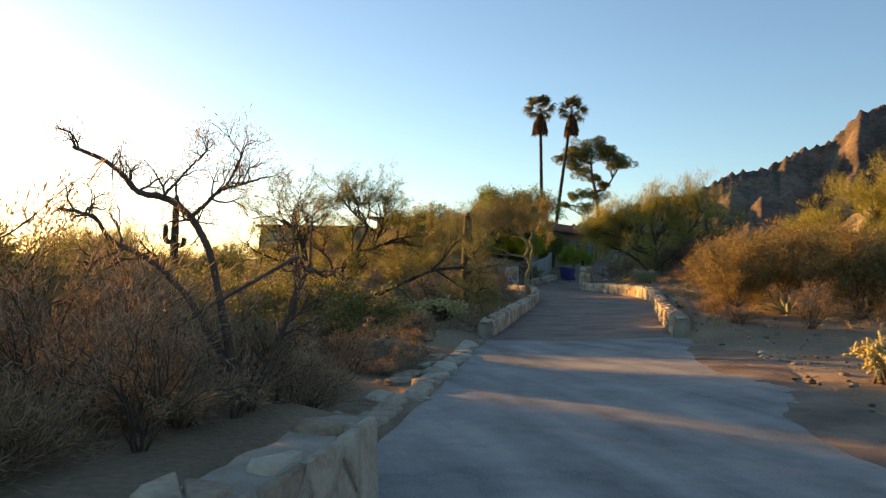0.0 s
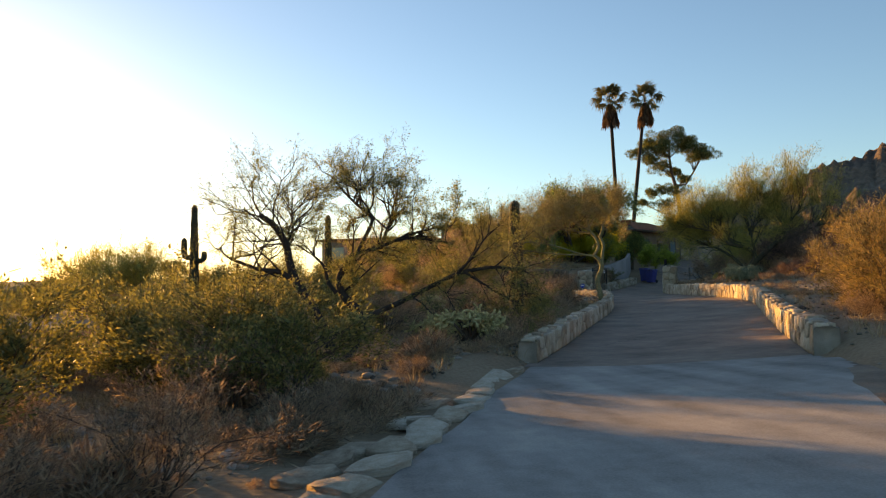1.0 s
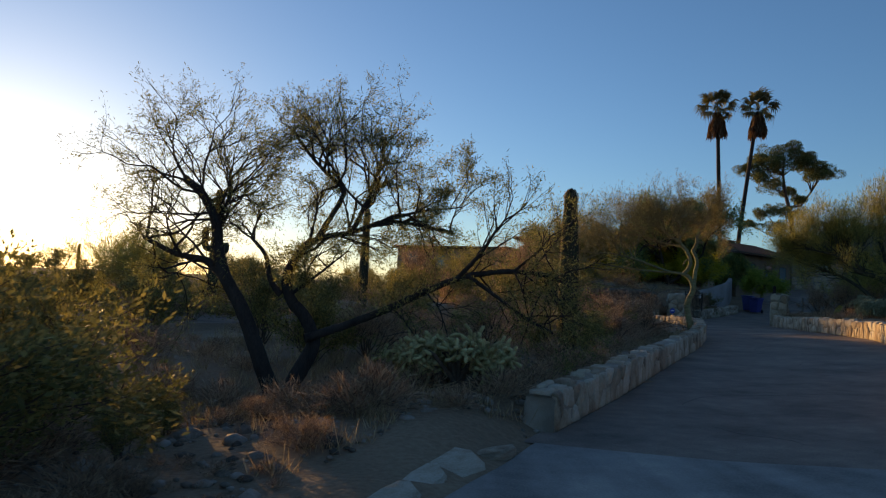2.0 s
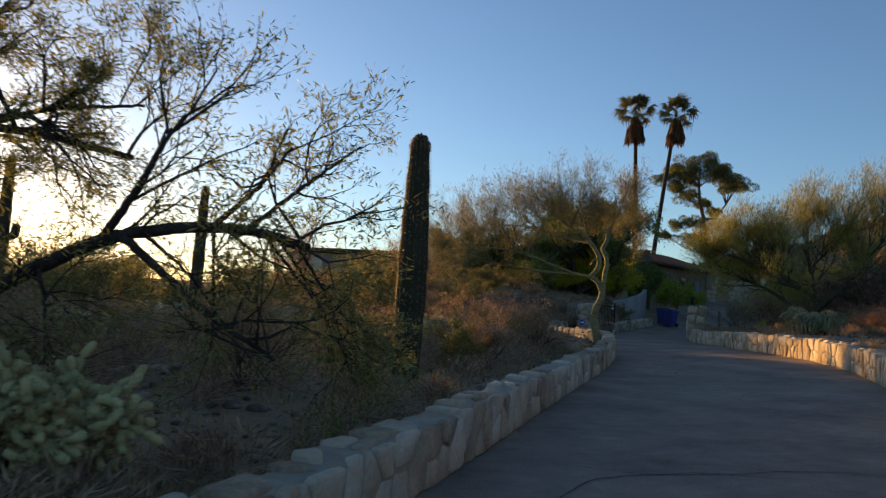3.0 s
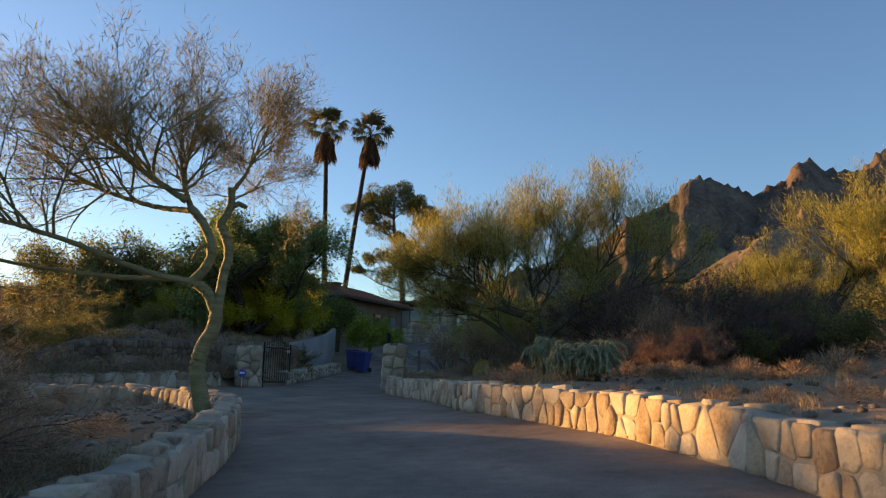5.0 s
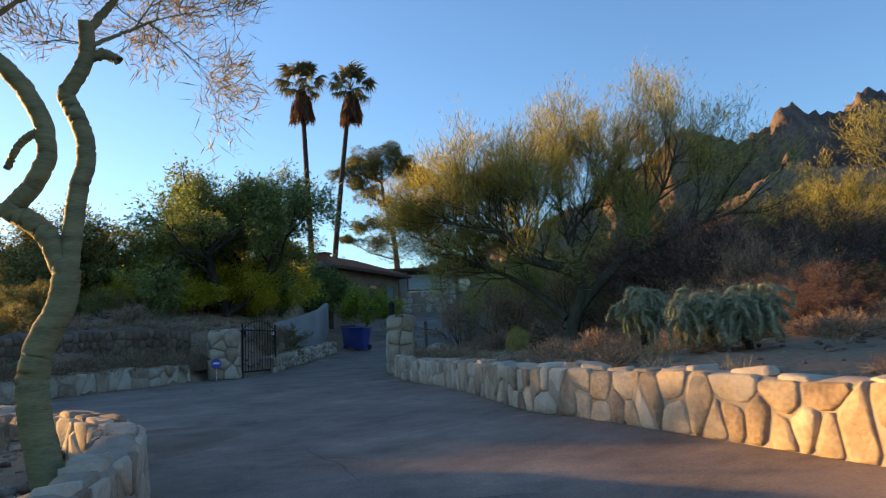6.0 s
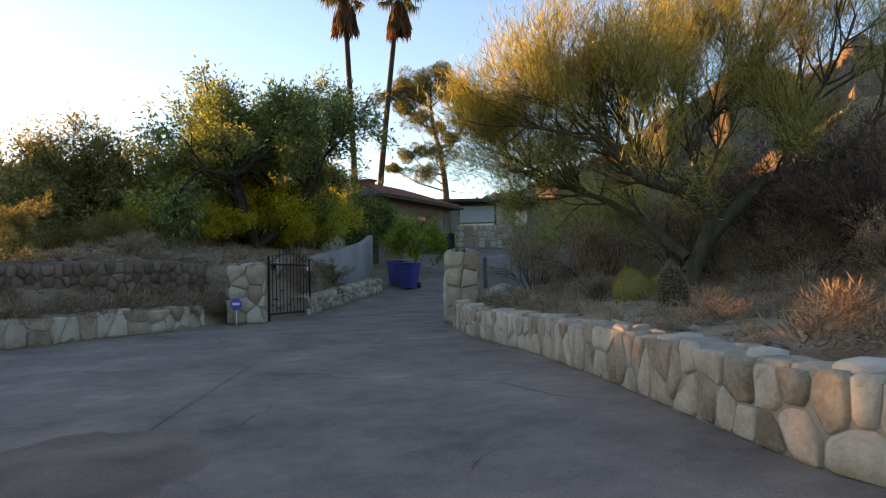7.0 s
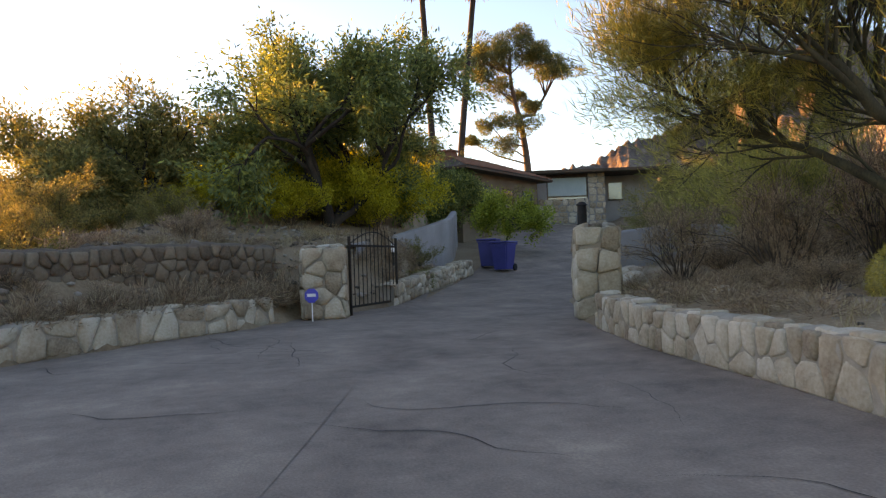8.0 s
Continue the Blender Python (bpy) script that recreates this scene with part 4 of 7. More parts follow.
# mesquite leaning over the bank beside the start of the left wall
AIRY = dict(levels=3, kids=(3, 3, 2), spread=0.6, fine=0.012)
DROOP = dict(AIRY, rise=(0.0, -0.06, -0.1, -0.12), fine=0.008)
MESQ_LIMBS = [
    ([(0.05, 0, -0.1), (-0.25, 0, 0.57), (-0.53, 0.05, 1.2), (-0.83, 0.1, 1.62), (-0.96, 0.15, 2.0), (-1.02, 0.2, 2.4), (-1.27, 0.25, 2.8), (-1.56, 0.3, 3.0)], 0.13, 12, 0.85, -23, dict(start=0.6)),
    ([(-0.83, 0.1, 1.62), (-1.17, 0.3, 1.87), (-1.6, 0.4, 1.9), (-2.2, 0.6, 2.15)], 0.07, 10, 0.75, -23),
    ([(-1.02, 0.2, 2.38), (-0.9, 0.3, 2.75), (-0.95, 0.4, 3.2)], 0.035, 10, 0.75, -23),
    ([(0.1, 0, -0.1), (0.28, 0.05, 0.36), (0.49, 0.1, 0.77), (0.35, 0.1, 1.11), (0.1, 0.12, 1.34), (0.0, 0.15, 1.62), (0.09, 0.2, 1.92), (0.3, 0.25, 2.2)], 0.13, 4, 0.6, -23, dict(start=0.8)),
    ([(0.25, 0.22, 2.1), (0.4, 0.25, 2.25), (0.86, 0.3, 2.34), (1.31, 0.4, 2.56), (1.79, 0.45, 2.52), (2.3, 0.6, 2.45)], 0.052, 13, 0.5, -23),
    ([(0.4, 0.27, 2.26), (0.75, 0.4, 2.95), (0.55, 0.45, 3.1), (0.19, 0.5, 3.42), (-0.14, 0.55, 3.85)], 0.045, 13, 0.6, -23),
    ([(0.86, 0.3, 2.34), (1.06, 0.4, 2.85), (1.2, 0.5, 3.4)], 0.045, 12, 0.6, -23),
    ([(-0.03, 0.1, 1.42), (-0.2, 0.1, 1.6), (-0.27, 0.12, 1.97), (-0.52, 0.15, 2.2)], 0.05, 4, 0.4, -23, dict(start=0.8)),
    ([(0.06, 0.1, 1.4), (0.31, 0.1, 1.6), (0.76, 0.2, 2.0)], 0.03, 7, 0.4, -23),
    ([(1.31, 0.4, 2.55), (1.8, 0.3, 2.7), (2.4, 0.4, 2.8)], 0.025, 9, 0.45, -23),
    ([(0.35, 0.1, 0.85), (0.75, 0.5, 1.05), (1.24, 0.78, 1.30), (1.8, 0.82, 1.58), (2.3, 0.84, 1.80), (2.9, 0.95, 1.90), (3.3, 1.05, 1.88), (3.6, 1.1, 1.8)], 0.066, 8, 0.45, 0, AIRY),
    ([(2.25, 0.84, 1.78), (2.6, 0.72, 2.10), (2.85, 0.65, 2.45)], 0.035, 7, 0.55, 0, AIRY),
    ([(3.0, 0.95, 1.90), (3.3, 0.95, 2.15), (3.5, 0.95, 2.40)], 0.02, 5, 0.45, 0, AIRY),
    ([(2.4, 0.85, 1.80), (2.8, 0.82, 1.55), (3.2, 0.8, 1.30), (3.6, 0.8, 1.12)], 0.03, 7, 0.42, 0, AIRY),
    ([(1.8, 0.8, 1.56), (2.1, 0.6, 1.35), (2.3, 0.45, 1.00)], 0.016, 9, 0.36, 0, DROOP),
    ([(1.3, 0.78, 1.32), (1.55, 0.6, 1.20), (1.9, 0.45, 0.90)], 0.016, 9, 0.36, 0, DROOP),
    ([(3.0, 0.95, 1.88), (3.2, 0.7, 1.65), (3.35, 0.55, 1.25)], 0.014, 9, 0.36, 0, DROOP),
    ([(3.4, 1.05, 1.85), (3.5, 1.3, 1.60), (3.6, 1.5, 1.30)], 0.012, 8, 0.34, 0, DROOP),
    ([(3.2, 1.0, 1.88), (3.35, 1.5, 2.3), (3.5, 1.95, 2.65)], 0.018, 8, 0.42, 0, AIRY),
    ([(3.5, 1.1, 1.83), (3.6, 1.5, 1.45), (3.65, 1.8, 0.95)], 0.012, 10, 0.36, 0, DROOP),
    ([(3.3, 1.05, 1.87), (3.5, 1.7, 1.35), (3.6, 2.05, 0.85)], 0.012, 10, 0.36, 0, DROOP),
    ([(2.5, 0.9, 1.84), (2.6, 1.3, 1.60), (2.7, 1.7, 1.20)], 0.014, 9, 0.36, 0, DROOP),
]
tree("mesquite_tree", "dark mesquite with a forked trunk and sparse feathery leaves", 6.9, -5.0, 11, MESQ_LIMBS, dict(MESQ_SPEC, step=0.15, kids=(4, 3, 3, 3), thin=0.5, ratio=(0.55, 0.85), fine=0.022, spread=0.7, rise=(0.02, 0.05, 0.03, 0.0, -0.03)), BARK_DARK, MESQUITE, 6, 0.058, 0.0055, 0.035, 0.1, 0.1)
# bare tree by the near wall
BARE_LIMBS = [
    ([(0, 0, -0.15), (-0.08, 0.02, 0.5), (-0.28, 0, 1.28), (-0.42, 0, 1.5), (-0.63, 0.02, 1.66), (-0.95, 0.05, 1.71), (-1.08, 0.1, 1.84), (-1.33, 0.15, 2.0), (-1.64, 0.2, 2.1)], 0.036, 13, 0.15, 0),
    ([(-0.44, 0, 1.52), (-0.3, 0.05, 1.68), (-0.19, 0.1, 1.8), (-0.09, 0.1, 2.04)], 0.018, 9, 0.16, 0),
    ([(-0.24, 0.05, 1.74), (-0.05, 0.1, 1.8), (0.12, 0.1, 1.85)], 0.014, 5, 0.12, 0),
    ([(-0.7, 0, 1.66), (-0.55, 0.1, 1.9), (-0.38, 0.1, 2.06)], 0.013, 5, 0.12, 0),
    ([(-0.1, 0, 0.4), (-0.5, 0.05, 0.95), (-0.85, 0.1, 1.2), (-1.2, 0.1, 1.32), (-1.41, 0.2, 1.54), (-1.82, 0.3, 1.6)], 0.03, 11, 0.2, 0),
    ([(0, 0, 0), (0.25, 0.1, 0.5), (0.35, 0.2, 0.95), (0.3, 0.3, 1.35)], 0.024, 8, 0.2, 0),
]
BARE_SPEC = dict(MESQ_SPEC, step=0.1, levels=3, kids=(3, 3, 3), wiggle=0.22, fine=0.012, ratio=(0.6, 0.9))
tree("bare_tree", "leafless dry brown tree with crooked thin branches", -6.3, -1.52, 5, BARE_LIMBS, BARE_SPEC, BARK_DRY, DRY, 2, 0.05, 0.003, 0.04)
SNAG_LIMBS = [
    ([(0, 0, -0.1), (0.1, 0, 0.5), (0.15, 0.03, 1.0), (0.25, 0.08, 1.25)], 0.03, 0, 0.3, 0),
    ([(0.25, 0.08, 1.22), (0.22, 0.15, 1.5), (0.18, 0.28, 1.7)], 0.015, 2, 0.12, 0),
    ([(0.25, 0.08, 1.2), (0.35, -0.2, 1.19), (0.45, -0.6, 1.21), (0.48, -0.8, 1.31), (0.4, -1.1, 1.18), (0.3, -1.5, 1.03), (0.1, -1.9, 0.8)], 0.022, 4, 0.16, 0),
    ([(0.25, 0.08, 1.2), (0.2, 0.35, 1.2), (0.15, 0.7, 1.15)], 0.025, 3, 0.2, 0),
]
tree("dead_tree", "dead grey snag with a bent sideways limb", -5.4, -1.6, 6, SNAG_LIMBS, BARE_SPEC, BARK_DRY, DRY, 1, 0.04, 0.003, 0.03)
# palo verde behind the end of the left wall
LEFT_PALO = [
    ([(0.02, 0, -0.1), (-0.03, 0, 0.27), (-0.11, 0, 0.6), (-0.14, 0, 0.83), (-0.1, 0, 1.07), (0.03, 0, 1.3), (0.05, 0, 1.55)], 0.108, 0, 0.7, 0),
    ([(0.05, 0, 1.45), (0.07, 0.02, 1.72), (0.08, 0.03, 1.97), (0.13, 0.05, 2.19), (0.12, 0.06, 2.37), (0.04, 0.06, 2.56), (-0.02, 0.06, 2.66), (0.06, 0.08, 2.8), (0.11, 0.1, 2.95), (0.09, 0.1, 3.18)], 0.064, 0, 0.72, 0),
    ([(0.09, 0.1, 3.1), (0.25, 0.2, 3.4), (0.35, 0.25, 3.7)], 0.034, 10, 0.55, 0),
    ([(0.11, 0.1, 2.93), (0.2, 0.12, 2.97), (0.29, 0.14, 2.93)], 0.04, 0, 0.5, 0),
    ([(0.1, 0.1, 3.0), (0.3, 0.2, 3.15), (0.5, 0.3, 3.3)], 0.016, 8, 0.36, 0),
    ([(0.04, 0, 1.48), (-0.07, 0, 1.74), (-0.18, -0.03, 1.84), (-0.29, -0.06, 1.88), (-0.17, -0.06, 1.99), (-0.06, -0.05, 2.2), (-0.09, -0.05, 2.44), (-0.23, -0.06, 2.7), (-0.38, -0.1, 2.85)], 0.07, 0, 0.8, 0),
    ([(-0.1, -0.05, 2.4), (-0.17, -0.05, 2.36), (-0.24, -0.05, 2.3), (-0.3, -0.05, 2.15)], 0.028, 0, 0.25, 0),
    ([(-0.36, -0.1, 2.82), (-0.45, -0.2, 3.1), (-0.5, -0.2, 3.4)], 0.042, 12, 0.62, 0),
    ([(-0.28, -0.06, 1.88), (-0.8, -0.2, 1.95), (-1.6, -0.6, 2.25), (-2.4, -0.9, 2.45), (-3.4, -1.1, 2.45)], 0.045, 17, 0.86, 0, dict(start=0.55)),
    ([(-0.36, -0.1, 2.8), (-0.9, 0.3, 2.9), (-1.6, 0.4, 3.1), (-2.2, 0.4, 3.4)], 0.042, 15, 0.9, 0, dict(start=0.45)),
    ([(-0.4, -0.2, 2.9), (-0.9, -0.4, 3.2), (-1.2, -0.5, 3.4)], 0.045, 12, 0.66, 0),
    ([(-0.5, 0, 1.92), (-1.6, 0.8, 2.0), (-2.8, 1.0, 2.15), (-3.8, 0.8, 2.3), (-4.4, 0.7, 2.5)], 0.038, 16, 0.88, 0, dict(start=0.55)),
]
tree("palo_verde_tree", "palo verde with smooth yellow-green trunks and fine grey twigs", 23.7, -0.97, 21, LEFT_PALO, dict(PALO_SPEC, step=0.18, kids=(4, 4, 3, 3), spread=0.58, thin=0.5, ratio=(0.6, 0.85), fine=0.024, wiggle=0.13, rise=(0, 0.04, 0.04, 0.05, 0.05)), BARK_GREEN, PALO_GREY, 3.2, 0.15, 0.004, 0.06, 0, 0.2, sides=10)
# palo verde above the right wall, by the gate
RIGHT_PALO = [
    ([(0, 0, -0.2), (0.1, 0, 0.45), (0.5, 0, 1.4), (0.32, -0.05, 1.72), (-0.14, -0.1, 1.98), (-0.95, -0.3, 2.15), (-1.2, -0.4, 2.5), (-1.6, -0.5, 2.9)], 0.17, 10, 0.95, 3.3, dict(start=0.6)),
    ([(0.02, 0, 0.4), (0.4, 0.05, 1.05), (1.25, 0.12, 1.85), (1.5, 0.15, 2.1), (2.0, 0.2, 2.3), (2.12, 0.25, 2.7), (2.2, 0.3, 3.1)], 0.17, 11, 1.0, 3.3, dict(start=0.6)),
    ([(0, 0, 0.7), (-0.6, 0.5, 1.4), (-1.3, 0.8, 1.9), (-2.0, 1.0, 2.2)], 0.11, 9, 0.9, 3.3),
    ([(0.5, 0, 1.4), (0.42, 0.3, 2.2), (0.3, 0.6, 3.0)], 0.09, 9, 1.05, 3.3),
    ([(1.9, 0.2, 2.27), (2.6, -0.2, 2.5), (3.2, -0.6, 2.85), (4.1, -1.0, 3.1)], 0.09, 10, 1.0, 3.3),
    ([(0.3, 0.5, 2.8), (0.7, 0.6, 3.3), (1.1, 0.6, 3.7)], 0.06, 9, 0.95, 3.3),
    ([(-0.57, -0.2, 2.06), (-0.85, -0.3, 2.5), (-1.0, -0.2, 2.9)], 0.07, 8, 0.9, 3.3),
    ([(-1.15, -0.38, 2.4), (-1.8, -0.6, 2.9), (-2.3, -0.6, 3.4)], 0.055, 11, 0.9, 3.3),
    ([(-0.7, -0.24, 2.1), (-1.1, -0.3, 2.9), (-1.4, -0.2, 3.7)], 0.055, 11, 1.0, 3.3),
    ([(0.3, 0.4, 2.6), (0.2, 0.5, 3.5), (0.0, 0.5, 4.3)], 0.055, 11, 1.0, 3.3),
    ([(1.1, 0.6, 3.6), (1.5, 0.6, 4.2), (1.8, 0.6, 4.8)], 0.05, 11, 1.05, 3.3),
    ([(2.1, 0.3, 3.0), (2.8, 0.2, 3.9), (3.2, 0.0, 4.8)], 0.055, 11, 1.1, 3.3),
    ([(-1.3, 0.8, 1.9), (-2.3, 0.9, 2.3), (-3.1, 0.9, 2.6)], 0.05, 11, 0.75, 3.3),
    ([(-1.5, -0.48, 2.8), (-2.2, -0.6, 2.95), (-3.0, -0.5, 3.2)], 0.045, 11, 0.8, 3.3),
    ([(-2.0, 1.0, 2.2), (-3.0, 0.7, 2.7), (-3.8, 0.5, 3.0)], 0.04, 11, 0.62, 3.3),
]
tree("palo_verde_tree", "large spreading palo verde with golden twigs over dark limbs", 36.7, 6.05, 31, RIGHT_PALO, dict(PALO_SPEC, step=0.22, kids=(4, 3, 3, 3), spread=0.52, thin=0.5, ratio=(0.6, 0.85), fine=0.035, wiggle=0.11, rise=(0, 0.07, 0.07, 0.08, 0.1)), BARK_LIMB, PALO, 6, 0.21, 0.0065, 0.13, 0, 0.5)
# golden palo verde on the right bank
GOLD_SPEC = dict(PALO_SPEC, spread=0.6, wiggle=0.11, rise=(0, 0.04, 0.06, 0.08, 0.1), ratio=(0.55, 0.8))
tree("palo_verde_tree", "bright golden palo verde on the rocky bank", 42.2, 22.6, 41, [(15, 60, 3.1, 0.14), (38, 160, 2.9, 0.13), (38, 280, 2.9, 0.12), (45, 10, 2.9, 0.11), (46, 210, 2.9, 0.11)], GOLD_SPEC, BARK_GREEN, PALO, 16, 0.28, 0.009, 0.16, 0, 0.5)
tree("palo_verde_tree", "low golden palo verde with bare drooping limbs beneath", 43.6, 19.4, 42, [(22, 100, 2.1, 0.11), (50, 200, 2.3, 0.1), (50, 310, 2.3, 0.1), (55, 30, 2.3, 0.09), (58, 160, 2.3, 0.09)], GOLD_SPEC, BARK_DARK, PALO, 16, 0.24, 0.008, 0.14, 0, 0.5)
# dense tree behind the gate pillar, and a lower one beside it
tree("mesquite_tree", "dense dark green spreading tree behind the gate", 50.0, -4.6, 51, [(14, 200, 2.8, 0.2), (34, 20, 3.0, 0.16), (40, 110, 2.9, 0.14), (40, 275, 2.9, 0.14), (46, -25, 3.0, 0.13)], DENSE_SPEC, BARK_DARK, DENSE, 25, 0.19, 0.03, 0.2, 0.2, 0.1)
tree("mesquite_tree", "rounded olive green tree on the terrace", 48.5, -10.8, 52, [(22, 180, 2.5, 0.14), (36, 60, 2.7, 0.12), (40, 300, 2.6, 0.12), (42, 150, 2.6, 0.11)], DENSE_SPEC, BARK_DARK, MESQUITE, 22, 0.18, 0.028, 0.2, 0.2, 0.1)
tree("citrus_tree", "small green tree with a flat umbrella crown by the drive", 57.0, 1.25, 53, [(4, 0, 1.55, 0.05)], dict(DENSE_SPEC, kids=(11, 5, 3), levels=3, step=0.2, bare=0.72, spread=1.45, ratio=(0.45, 0.7), rise=(0.02, 0.0, -0.02, -0.03)), BARK_DARK, CITRUS, 20, 0.11, 0.026, 0.13)
tree("mesquite_tree", "bushy green tree before the house wall", 61.5, -1.6, 54, [(15, 0, 1.7, 0.1), (35, 120, 1.7, 0.08), (35, 250, 1.7, 0.08)], dict(DENSE_SPEC, step=0.25), BARK_DARK, DENSE, 26, 0.15, 0.028, 0.18)
tree("palo_verde_tree", "bare grey-twigged palo verde on the terrace", 46.0, -13.2, 55, [(12, 60, 1.9, 0.09), (34, 190, 1.8, 0.08), (36, 310, 1.8, 0.08)], dict(PALO_SPEC, spread=0.55, wiggle=0.13, ratio=(0.55, 0.8)), BARK_LIMB, PALO_GREY, 2.5, 0.16, 0.005, 0.06, 0, 0.4)
# tall pine behind the house
def pine(label, s, l, seed):
    """A bare trunk that forks into few limbs, each ending in flat tufts of needles; clumps: (right, up, half width)."""
    rng = np.random.default_rng(seed)
    x, y = W(s, l)
    z0 = ground_z(s, l)
    ob = thing("pine_tree", label, "tree", pose(x, y, z0))
    axis = np.array([0.923, -0.385, 0])
    deep = np.array([0.385, 0.923, 0])
    spot = lambda q, z, a=0.0: axis * q + deep * a + np.array([0, 0, z - z0])
    trunk = [spot(0.2, z0 - 0.3), spot(0, 7), spot(-0.1, 10), spot(-0.5, 13.1), spot(-0.95, 14.7), spot(-1.25, 16.8), spot(-1.2, 18.6)]
    t = np.linspace(0, 6, 40)
    P = np.stack([np.interp(t, np.arange(7), [p[k] for p in trunk]) for k in range(3)], 1)
    for _ in range(6):
        P[1:-1] = 0.25 * P[:-2] + 0.5 * P[1:-1] + 0.25 * P[2:]
    runs, Vs, Fs, at = [(list(P), 0.36, 0.09)], [], [], 0
    fork = [P[21], spot(0.6, 13.6, 0.3), spot(1.6, 15.2, 0.5), spot(2.4, 16.6, 0.6)]
    runs.append((fork, 0.16, 0.06))
    for q, z, r in ((-2.0, 19.3, 1.1), (-0.1, 19.4, 1.15), (0.9, 18.8, 0.9), (-4.9, 17.8, 0.95), (-3.7, 18.7, 0.85), (-2.9, 17.6, 0.9), (-1.9, 18.1, 1.1), (-0.3, 17.9, 1.0), (1.7, 17.8, 1.05), (2.9, 17.5, 1.0), (2.0, 16.6, 0.8), (-2.4, 15.9, 1.0), (-3.5, 16.6, 0.8), (-1.0, 12.4, 1.0), (-3.1, 12.7, 0.75), (-2.0, 11.1, 0.8), (-0.6, 15.2, 0.6), (-4.6, 11.4, 0.4), (0.4, 14.2, 0.5)):
        a, r = rng.uniform(-1.6, 1.6), r * 1.28
        c = spot(q, z, a)
        near = fork if q > 0.8 else P
        k = min(len(near) - 2, int(np.argmin([abs(p[2] - (c[2] - 0.9 - 0.3 * abs(q + 1))) for p in near])))
        root = np.array(near[k])
        mid = root * 0.45 + c * 0.55 + rng.normal(size=3) * 0.18 + [0, 0, -0.25]
        runs.append(([root, root * 0.7 + mid * 0.3, mid, mid * 0.5 + c * 0.5, c], 0.075, 0.03))
        for puff in range(9):
            o = c + rng.normal(size=3) * [0.5 * r, 0.5 * r, 0.26 * r]
            runs.append(([c, (c + o) / 2 + [0, 0, -0.08], o], 0.028, 0.012))
            n_ = int(330 * (0.5 + r * 0.6))
            d_ = rng.normal(size=(n_, 3))
            d_ /= np.linalg.norm(d_, axis=1)[:, None]
            N_ = o + d_ * rng.uniform(0.25, 1, (n_, 1)) ** 0.5 * np.array([0.5, 0.5, 0.34]) * r
            V, F = slivers(rng, N_, d_ + rng.normal(size=(n_, 3)) * 0.5 + [0, 0, 0.4], rng.uniform(0.16, 0.34, n_), 0.02)
            Vs.append(V)
            Fs.append(F + at)
            at += len(V)
    part("trunk", quick("trunk", *tubes(runs, 8), True), BARK_DRY, ob)
    part("crown", quick("crown", np.concatenate(Vs), np.concatenate(Fs)), PINE, ob)


pine("tall pine with a bare lower trunk and clumped crown", 86.0, 4.75, 61)


# fan palms
def fan_leaf(seed, droop):
    """A folded fan of narrow leaflets with hanging tips, on a long stalk."""
    rng = np.random.default_rng(seed)
    V, F = [], []
    a, b = np.array([0, 0, 0.0]), np.array([1.0, 0, 0.06])
    for k in range(22):
        ang = radians(-112 + 224 * k / 21 + rng.normal() * 2.5)
        d_ = np.array([math.cos(ang), math.sin(ang) * 0.8, 0.1 - 0.35 * abs(math.sin(ang))])
        ln = 0.82 * (1 - 0.3 * abs(k - 10.5) / 10.5) * rng.uniform(0.85, 1.12)
        side = np.array([-d_[1], d_[0], 0]) * 0.05
        mid, tip = b + d_ * ln * 0.62, b + d_ * ln * 0.9 + np.array([0, 0, -droop * ln * rng.uniform(0.5, 1.5)])
        o = len(V)
        V += [b - side * 0.4, b + side * 0.4, mid + side, mid - side, tip]
        F += [(o, o + 1, o + 2), (o, o + 2, o + 3), (o + 3, o + 2, o + 4)]
    o = len(V)
    V += [a + (0, 0.028, 0), a - (0, 0.028, 0), a + (0, 0, 0.04), b]
    F += [(o, o + 2, o + 3), (o + 1, o + 3, o + 2), (o, o + 3, o + 1)]
    me = quick("frond", V, F)
    me.materials.append(PALM)
    return me


FANS = [fan_leaf(70 + k, d) for k, d in enumerate((0.25, 0.45, 0.6, 0.9))]


